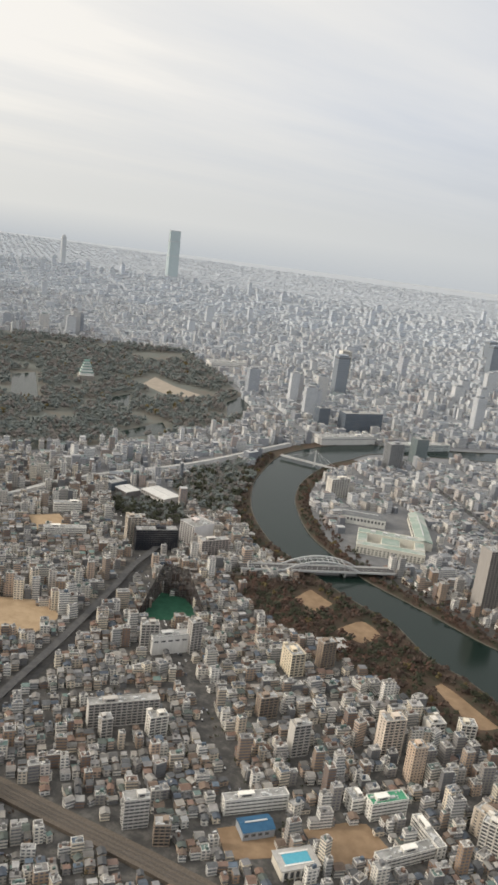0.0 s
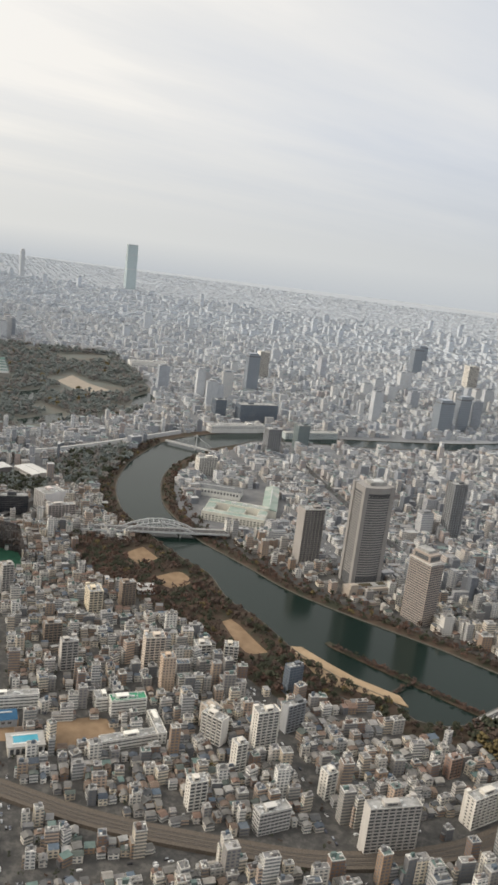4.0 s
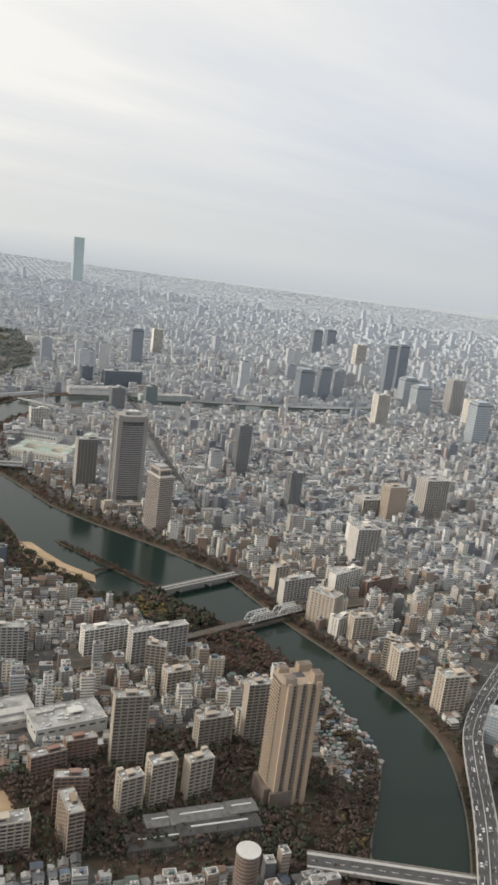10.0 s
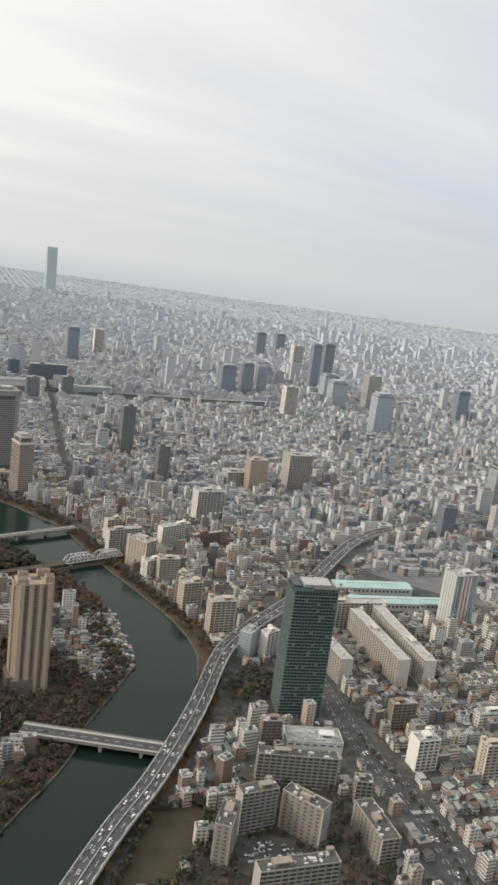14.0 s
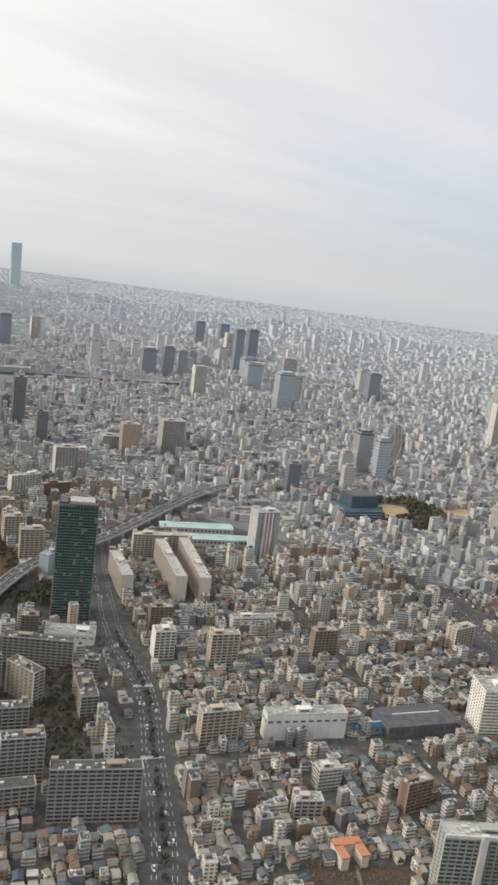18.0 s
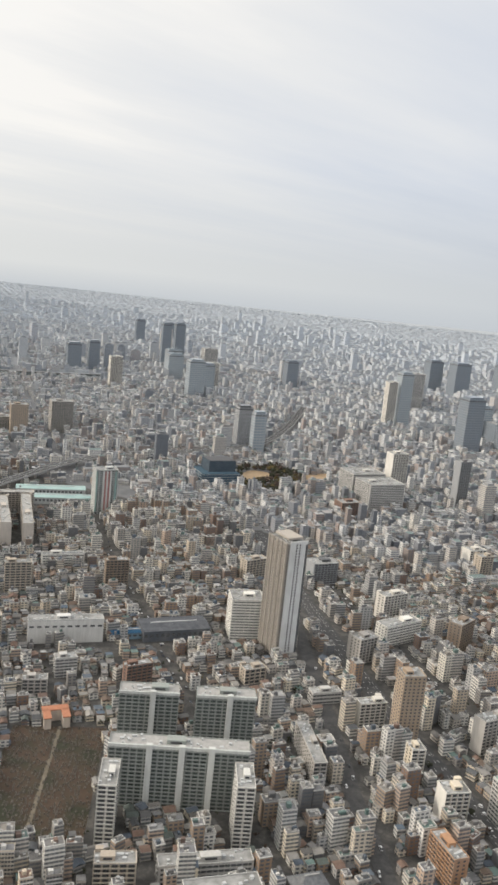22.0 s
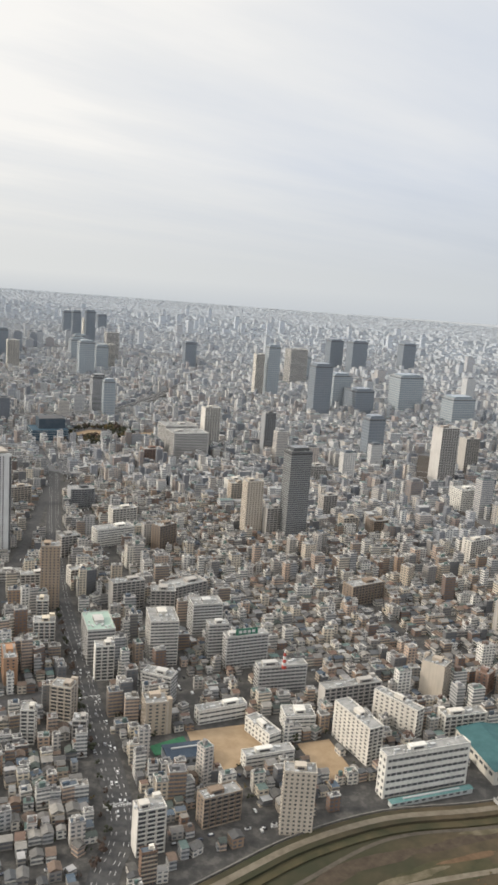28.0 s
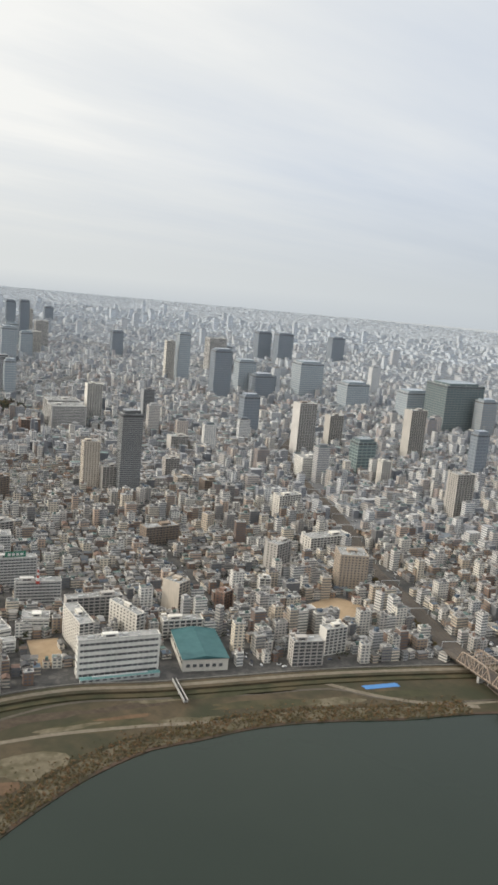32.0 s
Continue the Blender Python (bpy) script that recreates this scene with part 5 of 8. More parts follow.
def river_tower():
    """The tallest tower on the far bank, with bowed faces, and its podium."""
    r = root("office_tower", -79, 1118, 50, "tall grey office tower with bowed banded faces", "building")
    HELD.append((-75, 1105, 46, 34, radians(50)))
    pts = curved(46, 32, 4.5)
    part("body", prism_mesh("body", pts, 0, 150, PANE), r)
    grey = wall_mat((0.27, 0.258, 0.245))
    part("banded_cladding", bands_mesh("banded_cladding", pts, [18 + i * 3.75 for i in range(33)], 1.7, grey), r)
    for sx in (-1, 1):
        for sy in (-1, 1):
            part("corner_pier", boxes_mesh("corner_pier", [(sx * 21.5, sy * 15, 0, 6.5, 6.5, 153)], grey), r)
    part("crown", prism_mesh("crown", pts, 143, 9, grey, 1.02), r)
    part("crown_louvre", boxes_mesh("crown_louvre", [(-14 + i * 4.0, -20.9 + abs(i - 3.5) * 0.55, 137.5, 2.9, 1.0, 5.0) for i in range(8)], DARK), r)
    part("roof_hall", boxes_mesh("roof_hall", [(2, 0, 152, 26, 18, 5)], ROOFTOP), r)
    part("helipad", boxes_mesh("helipad", [(4, 0, 157, 15, 12, 0.8)], STEEL), r)
    p = root("podium_building", -52, 1083, 50, "low brown podium with roof gardens beside the tower", "building")
    part("body", boxes_mesh("body", [(0, 0, 0, 74, 22, 14)], wall_mat((0.36, 0.31, 0.26))), p)
    part("terrace", boxes_mesh("terrace", [(4, 1, 14, 50, 14, 1.2)], ROOFTOP), p)
    part("terrace_planting", boxes_mesh("terrace_planting", [(-8, 0, 15.2, 22, 9, 0.7), (20, 2, 15.2, 12, 8, 0.7)], GRASS), p)
    part("stepped_wall", boxes_mesh("stepped_wall", [(-30, -8, 14, 12, 6, 7)], wall_mat((0.40, 0.35, 0.29))), p)
    part("glazing", boxes_mesh("glazing", [(-30 + i * 7.5, -11.1, 4, 5.5, 0.2, 6) for i in range(9)], PANE), p, "dark window glass")


def hotel():
    r = building("office", 30, 1053, 25, 38, 88, 63, "pinkish-tan hotel slab with small windows beside the river", "hotel_building", "building", (0.35, 0.295, 0.255), (0.38, 0.325, 0.285), 3.3, extras=False)
    tan = wall_mat((0.35, 0.295, 0.255))
    part("upper_storeys", boxes_mesh("upper_storeys", [(0, 2, 88.3, 20, 30, 10)], tan), r)
    part("cornice", boxes_mesh("cornice", [(0, 0, 87, 27, 40, 1.5)], wall_mat((0.60, 0.58, 0.54))), r, "pale cornice band")
    part("sky_lounge_glass", boxes_mesh("sky_lounge_glass", [(0, -13.4, 90, 17, 0.3, 6), (-10.2, 2, 90, 0.3, 24, 6)], PANE), r)
    part("roof_crown", boxes_mesh("roof_crown", [(1, 4, 98.3, 16, 20, 3.5)], ROOFTOP), r)


def tan_tower():
    """The tall tan tower in the river bend: ribbed faces, cut corners, open roof well."""
    r = root("apartment_tower", 467, 590, 49, "very tall tan apartment tower with ribbed faces and open roof well", "building")
    HELD.append((467, 590, 24, 20, radians(49)))
    tan, pale, brown = wall_mat((0.32, 0.25, 0.185)), wall_mat((0.42, 0.325, 0.235)), wall_mat((0.13, 0.10, 0.08))
    pts = [(-14, -13), (14, -13), (18, -9), (18, 9), (14, 13), (-14, 13), (-18, 9), (-18, -9)]
    part("body", prism_mesh("body", pts, 0, 112, tan), r)
    for x in (-12.5, -4, 4.5, 13):
        part("rib", boxes_mesh("rib", [(x, -13.9, 0, 4.2 if x != 4.5 else 3.0, 2.0, 113)], pale), r, "pale full-height rib")
    part("glazing", boxes_mesh("glazing", [(x, -13.3, 5 + i * 3.05, 2.2, 0.7, 1.9) for i in range(35) for x in (-8.2, 0.4, 8.9)], PANE), r, "dark window glass")
    slabs = [(-18.8, 0, 20 + i * 3.05, 1.6, 17, 0.25) for i in range(30)] + [(-19.5, 0, 20 + i * 3.05, 0.15, 17, 1.15) for i in range(30)]
    part("balcony_facade", boxes_mesh("balcony_facade", slabs, pale), r)
    part("balcony_glass", boxes_mesh("balcony_glass", [(-18.05, y, 20.3 + i * 3.05, 0.2, 3.4, 2.2) for i in range(30) for y in (-6, -1.5, 3, 7)], PANE), r)
    part("podium", boxes_mesh("podium", [(-19.5, 0, 0, 5, 24, 17), (-8, -15, 0, 20, 3, 15)], brown), r, "dark brown podium")
    for x, y, w, d, h in ((-12, -9, 10, 8, 5), (12.5, -8, 8, 9, 7), (9, 9, 12, 7, 6), (-10, 9, 9, 6, 4)):
        part("roof_turret", boxes_mesh("roof_turret", [(x, y, 112, w, d, h)], tan), r)
        part("turret_roof", boxes_mesh("turret_roof", [(x, y, 112 + h, w - 1.2, d - 1.2, 0.3)], brown), r)
    part("roof_well", boxes_mesh("roof_well", [(1, 1, 112, 9, 7, 0.4)], DARK), r)


def scaffold_tower():
    r = root("tower_under_construction", 694, 727, 38, "dark green net-wrapped tower under construction with scaffold floors", "building")
    HELD.append((694, 727, 26, 21, radians(38)))
    w, d, h = 44, 33, 132
    part("body", boxes_mesh("body", [(0, 0, 0, w - 2, d - 2, h)], stone("safety_net", (0.022, 0.036, 0.036), (0.045, 0.066, 0.064), 0.5)), r)
    green = stone("scaffold_deck_green", (0.115, 0.155, 0.147), (0.18, 0.23, 0.218), 0.7, 0.7)
    for k in range(4):
        row, ln = face_rows(k, w - 2, d - 2)
        part("scaffolding", boxes_mesh("scaffolding", [row(0, 0, 2 + i * 3.3, ln + 1.5, 1.0, 0.55) for i in range(39)], green), r)
        n = int(ln / 3.2)
        part("scaffold_frame", boxes_mesh("scaffold_frame", [row((i - n / 2) * 3.2, 0.8, 0, 0.28, 0.28, h + 1) for i in range(n + 1)], green), r)
        rnd = random.Random(k)
        part("safety_netting", boxes_mesh("safety_netting", [row((rnd.randrange(n) - n / 2 + 0.5) * 3.2, 0.55, 2.8 + rnd.randrange(38) * 3.3, 2.9, 0.12, 2.4) for i in range(34)], green), r)
    part("roof_slab", boxes_mesh("roof_slab", [(4, 4, h, 27, 19, 3.0)], CONCRETE), r, "bare pale concrete top slab")
    part("roof_frame", boxes_mesh("roof_frame", [(9, -9, h, 24, 10, 2.2), (-16, 4, h, 8, 18, 1.5)], DARK), r)


def long_slabs():
    for (ax, ay), (bx, by), h in (((675, 938), (768, 845), 31), ((694, 968), (792, 862), 31), ((655, 862), (716, 806), 29), ((639, 926), (698, 982), 33)):
        ln = math.hypot(bx - ax, by - ay)
        ang = math.degrees(math.atan2(by - ay, bx - ax))
        building("flats_white", (ax + bx) / 2, (ay + by) / 2, ln, 14, h, ang, "long cream apartment slab with a pale flat roof", "apartment_slab", "building", (0.50, 0.45, 0.39), (0.56, 0.51, 0.45), roof=CONCRETE)


def striped_tower():
    r = building("flats", 772, 1061, 35, 24, 70, 50, "white apartment tower with red and green vertical stripes", "apartment_tower", "building", (0.50, 0.51, 0.49), (0.52, 0.54, 0.52))
    red, teal, white = wall_mat((0.48, 0.21, 0.19)), wall_mat((0.30, 0.43, 0.40)), wall_mat((0.66, 0.66, 0.63))
    for i, (x, m) in enumerate(((-16, teal), (-5, white), (-2.2, red), (0.5, white), (3.2, red), (6, white), (14, teal))):
        part("stripe", boxes_mesh("stripe", [(x, -12.3, 4 + j * 3.1, 2.3, 0.5, 2.3 if m is red else 3.1) for j in range(21)], m), r, "coloured facade stripe")
    part("low_wing", boxes_mesh("low_wing", [(24, -3, 0, 22, 24, 11)], teal), r, "teal low wing")


def white_band_tower():
    r = building("pale_tower", 1200, 790, 26, 36, 126, 57, "slim grey-brown high-rise with a white window band to the top", "apartment_tower", "building", (0.27, 0.245, 0.215), (0.38, 0.35, 0.31))
    white, rib = wall_mat((0.72, 0.72, 0.70)), wall_mat((0.42, 0.38, 0.33))
    part("white_band", boxes_mesh("white_band", [(1.0, -18.5, 0, 22, 0.9, 129)], white), r, "white full-height wall band")
    part("band_glazing", boxes_mesh("band_glazing", [(x, -19.0, 6 + i * 3.1, 1.6, 0.15, 2.1) for i in range(39) for x in (-2.0, 2.0)], DARK), r)
    part("dark_corner", boxes_mesh("dark_corner", [(10.6, -19.0, 3, 2.4, 0.3, 122)], PANE), r)
    for y in (-16.6, -8.0, 0.5, 9.0, 16.6):
        part("rib", boxes_mesh("rib", [(-13.5, y, 0, 1.4, 1.1, 128)], rib), r, "pale full-height rib")
    part("balcony_facade", boxes_mesh("balcony_facade", [(-13.5, y, 4 + i * 3.1, 1.2, 5.6, 1.1) for i in range(39) for y in (-12.3, -3.8, 4.8, 12.8)], wall_mat((0.27, 0.245, 0.215))), r)
    part("roof_frame", boxes_mesh("roof_frame", [(0, 0, 129, 18, 26, 2.2)], rib), r)


def green_complex():
    white = wall_mat((0.58, 0.59, 0.56))
    for x, y, w, h, turn, towers in ((1186, 555, 49, 52, 31, (3,)), (1241, 587, 49, 52, 31, (3,)), (1246, 504, 104, 50, 29, (-22, 2, 24))):
        r = building("greenflats", x, y, w, 15, h, turn, "grey-green apartment slab with white stair towers and pale cornice", "apartment_slab", "building", roof=CONCRETE)
        for t in towers:
            part("stair_tower", boxes_mesh("stair_tower", [(t, -8.2, 0, 4.6, 3.4, h + 2.5)], white), r, "white stair tower")
        part("cornice", boxes_mesh("cornice", [(0, -7.6, h - 1.2, w + 1, 1.6, 2.4)], white), r, "pale roof cornice")


def hall_with_teal_roof():
    r = root("sports_hall", 1853, 650, -50, "cream sports hall with a teal sheet-metal roof", "building")
    HELD.append((1853, 650, 36, 27, radians(-50)))
    part("body", boxes_mesh("body", [(0, 0, 0, 62, 42, 12)], wall_mat((0.60, 0.57, 0.50))), r)
    part("glazing", boxes_mesh("glazing", [(-26 + i * 7.4, -21.1, 6, 4.5, 0.3, 2.5) for i in range(8)] + [(31.1, -16 + i * 6, 4, 0.3, 3.5, 3) for i in range(6)], PANE), r, "dark window glass")
    teal = stone("teal_sheet_metal", (0.035, 0.095, 0.10), (0.055, 0.13, 0.135), 0.12, 0.6)
    b = Blocks()
    b.gables(0, 0, 12, 64, 44, 3.2, 0, 0)
    part("roof", b.mesh("roof", [teal]), r, "low teal metal roof")
    part("roof_seaming", boxes_mesh("roof_seaming", [(-29 + i * 5.3, 0, 15.12, 0.25, 0.6, 0.25) for i in range(12)], teal), r)
    part("side_wing", boxes_mesh("side_wing", [(-36, 3, 0, 9, 34, 8)], teal), r)


def factory():
    r = building("factory", 264, 556, 66, 36, 13, 58, "low grey factory with a flat patched roof", "factory", "building")
    part("roof_lights", boxes_mesh("roof_lights", [(-18, 8, 13.3, 16, 4, 2.2), (-2, 12, 13.3, 10, 4, 1.8)], CONCRETE), r)
    s = building("factory", 210, 528, 62, 40, 8, 58, "long low works hall with grey sheet roofs", "works_hall", "building", (0.40, 0.37, 0.33), extras=False)
    part("raised_roof", boxes_mesh("raised_roof", [(8, -6, 8.3, 34, 10, 2.5), (-10, 8, 8.3, 30, 8, 1.6)], CONCRETE), s)


river_tower()
hotel()
tan_tower()
scaffold_tower()
long_slabs()
striped_tower()
white_band_tower()
green_complex()
hall_with_teal_roof()
factory()


def roof_sign():
    """A green sign with white strokes on the office roof."""
    r = root("roof_sign", 1612, 676, 48, "green roof sign with plain white strokes", "sign", z=33.5)
    part("board", boxes_mesh("board", [(0, 0, 1.6, 22, 0.8, 6)], wall_mat((0.02, 0.16, 0.10))), r)
    for i in range(4):
        part("stroke", boxes_mesh("stroke", [(-6.6 + i * 4.4, -0.5, 3.2, 3.0, 0.3, 2.8)], wall_mat((0.66, 0.66, 0.63))), r)
    part("stand", boxes_mesh("stand", [(-9, 0.6, 0, 0.4, 0.4, 4), (9, 0.6, 0, 0.4, 0.4, 4), (0, 0.6, 0, 0.4, 0.4, 4)], STEEL), r)


def radio_mast():
    """The red and white mast on the fire station roof."""
    r = root("radio_mast", 1662, 652, 43, "red and white lattice radio mast on a roof", "mast", z=24.5)
    for i in range(6):
        part("section", boxes_mesh("section", [(0, 0, i * 3.0, 3.4 - i * 0.45, 3.4 - i * 0.45, 2.9)], wall_mat((0.45, 0.07, 0.05) if i % 2 == 0 else (0.68, 0.68, 0.66))), r)


roof_sign()
radio_mast()

HELD += [(1110, 436, 9, 16, 0.8), (1105, 538, 12, 11, 0.8), (1369, 474, 14, 12, 0.8), (1640, 514, 16, 11, 0.8), (491, 478, 10, 10, 0.0), (430, 520, 27, 9, 0.84), (410, 500, 18, 8, 0.84), (452, 545, 13, 8, 0.84), (-748, 1157, 31, 18, 0.7)]



# ---- the town between the named buildings ----
def lots(y0, y1, cell, street, rng):
    """Lot centres on the street grid with sizes, between two distances from the flight line."""
    c, s = math.cos(GRID), math.sin(GRID)
    us, vs = np.meshgrid(np.arange(-15000, 15000, cell), np.arange(-7000, 22000, cell)) if cell > 60 else np.meshgrid(np.arange(-9500, 9500, cell), np.arange(-6000, 13000, cell))
    us, vs = us.ravel(), vs.ravel()
    us = us + np.floor(us / (cell * 6)) * street * 0.0 + rng.uniform(-0.12, 0.12, us.shape) * cell
    vs = vs + rng.uniform(-0.12, 0.12, vs.shape) * cell
    x, y = us * c - vs * s, us * s + vs * c
    lane = (np.mod(us, cell * 8) > street) & (np.mod(vs, cell * 4) > street * 0.8)
    deep = y + np.where(y0 >= 1150, 0.3, 0.0) * np.maximum(0, -x)
    seen = (np.where(y0 > 1150, deep, y) > y0) & (deep <= y1) & (x > -0.98 * y - 320) & (x < 2280 + 0.09 * y)
    wide = (np.mod(us + 40, 262) > 17) & (np.mod(vs + 90, 208) > 15)
    keep = seen & (lane & wide | (cell > 40))
    return x[keep], y[keep]


def variants():
    """House and small-block kinds, each built once."""
    rng = random.Random(5)
    sets = {"house": [], "low_rise": [], "flats": []}
    for i in range(5):
        w, d, h = 7.6 + i * 0.5, 6.8 + (i % 3) * 0.6, 5.2 + (i % 2) * 2.2
        r = root("house", 0, 0, 0, "small rendered house with a dark tiled roof", "house", "houses in the dense streets")
        part("walls", boxes_mesh("walls", [(0, 0, 0, w, d, h)] + ([(w * 0.3, -d * 0.55, 0, w * 0.35, d * 0.2, 2.8)] if i % 2 else []), PLAIN_ONE), r)
        b = Blocks()
        b.gables(0, 0, h, w + 0.9, d + 0.9, 1.7 + 0.2 * i, 0, 0)
        part("roof", b.mesh("roof", [TILE_ONE]), r)
        rows = [(x, s * (d / 2 + 0.04), z, 1.5, 0.1, 1.2) for x in (-w * 0.27, w * 0.22) for s in (-1, 1) for z in ((1.0, 3.5) if h < 6 else (1.0, 3.4, 5.6))]
        rows += [(s * (w / 2 + 0.04), 0.5, z, 0.1, 1.3, 1.1) for s in (-1, 1) for z in (1.2, 3.6)]
        part("glazing", boxes_mesh("glazing", rows, PANE), r)
        part("balcony", boxes_mesh("balcony", [(-w * 0.1, -d / 2 - 0.55, 2.7, w * 0.6, 1.0, 0.15), (-w * 0.1, -d / 2 - 1.0, 2.7, w * 0.6, 0.1, 1.1)], PLAIN_ONE), r)
        sets["house"].append((r, w, d, h + 1))
    for kind, n, lo, hi, label in (("low_rise", 7, 3, 6, "small flat-roofed town building with roof huts"), ("flats", 6, 7, 11, "slim mid-rise block of flats with balconies")):
        for i in range(n):
            st = 3.0
            fl = lo + i % (hi - lo + 1)
            w, d = 10 + (i * 3) % 7 + (2 if kind == "flats" else 0), 8.5 + (i * 2) % 4
            h = fl * st
            r = root("town_building" if kind == "low_rise" else "block_of_flats", 0, 0, 0, label, "building", "town buildings in the dense streets")
            part("body", boxes_mesh("body", [(0, 0, 0, w, d, h)], PLAIN_ONE), r)
            panes, bal = [], []
            for k in range(4):
                row, ln = face_rows(k, w, d)
                nb = max(2, round(ln / 3.2))
                for f in range(fl):
                    if k % 2 == 0 and (kind == "flats" or i % 2):
                        panes += [row((j + 0.5) * ln / nb - ln / 2, 0, f * st + 0.2, ln / nb * 0.75, 0.08, 2.0) for j in range(nb)]
                        if f:
                            bal += [row(0, 0, f * st, ln * 0.96, 1.1, 0.16), row(0, 1.0, f * st, ln * 0.96, 0.1, 1.1)]
                    elif k % 2 == 0:
                        panes.append(row(0, 0, f * st + 0.9, ln * 0.88, 0.08, 1.5))
                    else:
                        panes += [row((j + 0.5) * ln / nb - ln / 2, 0, f * st + 1.0, 1.1, 0.08, 1.2) for j in range(nb) if (j + i) % 2]
            part("glazing", boxes_mesh("glazing", panes, PANE), r)
            if bal:
                part("balcony_facade", boxes_mesh("balcony_facade", bal, PLAIN_ONE), r)
            e = 0.2
            part("parapet", boxes_mesh("parapet", [(0, -d / 2 + e, h, w, 0.25, 0.9), (0, d / 2 - e, h, w, 0.25, 0.9), (-w / 2 + e, 0, h, 0.25, d - 0.9, 0.9), (w / 2 - e, 0, h, 0.25, d - 0.9, 0.9)], PLAIN_ONE), r)
            part("roof_deck", boxes_mesh("roof_deck", [(0, 0, h, w - 0.7, d - 0.7, 0.12)], ROOF_ONE), r)
            part("roof_hut", boxes_mesh("roof_hut", [(rng.uniform(-0.2, 0.2) * w, rng.uniform(-0.15, 0.2) * d, h + 0.12, w * 0.3, d * 0.38, 2.6), (-w * 0.3, d * 0.25, h + 0.12, 2.0, 1.8, 1.9)], PLAIN_ONE), r)
            sets[kind].append((r, w, d, h))
    return sets


def single_things(x, y, w, d, h, yaw, kinds):
    """Stands the buildings nearest to the flight line as things of their own; gives back which lots they took."""
    taken = np.zeros(len(x), bool)
    sets, first = variants(), set()
    near = np.argsort(y - 0.02 * np.abs(x - 900))
    for kind, most in (("house", 168), ("low_rise", 190), ("flats", 70)):
        lots_of = [i for i in near if kinds[i] == kind][:most]
        for n, i in enumerate(lots_of):
            k = min(range(len(sets[kind])), key=lambda j: abs(sets[kind][j][3] - h[i]) + ((i * 7 + j * 5) % 11) * 0.35)
            ob, vw, vd, vh = sets[kind][k]
            sx, sy, sz = w[i] / vw, d[i] / vd, min(1.25, max(0.8, h[i] / vh))
            m = at(x[i], y[i], 0, math.degrees(yaw[i]) + (180 if i % 2 else 0)) @ Matrix.Diagonal((min(1.5, max(0.75, sx)), min(1.4, max(0.75, sy)), sz, 1))
            if (kind, k) in first:
                copy_thing(ob, m)
            else:
                ob.matrix_basis = m
                first.add((kind, k))
            taken[i] = True
    for kind in sets:
        for k, row in enumerate(sets[kind]):
            if (kind, k) not in first:
                for o in (*row[0].children_recursive, row[0]):
                    bpy.data.objects.remove(o)
    return taken


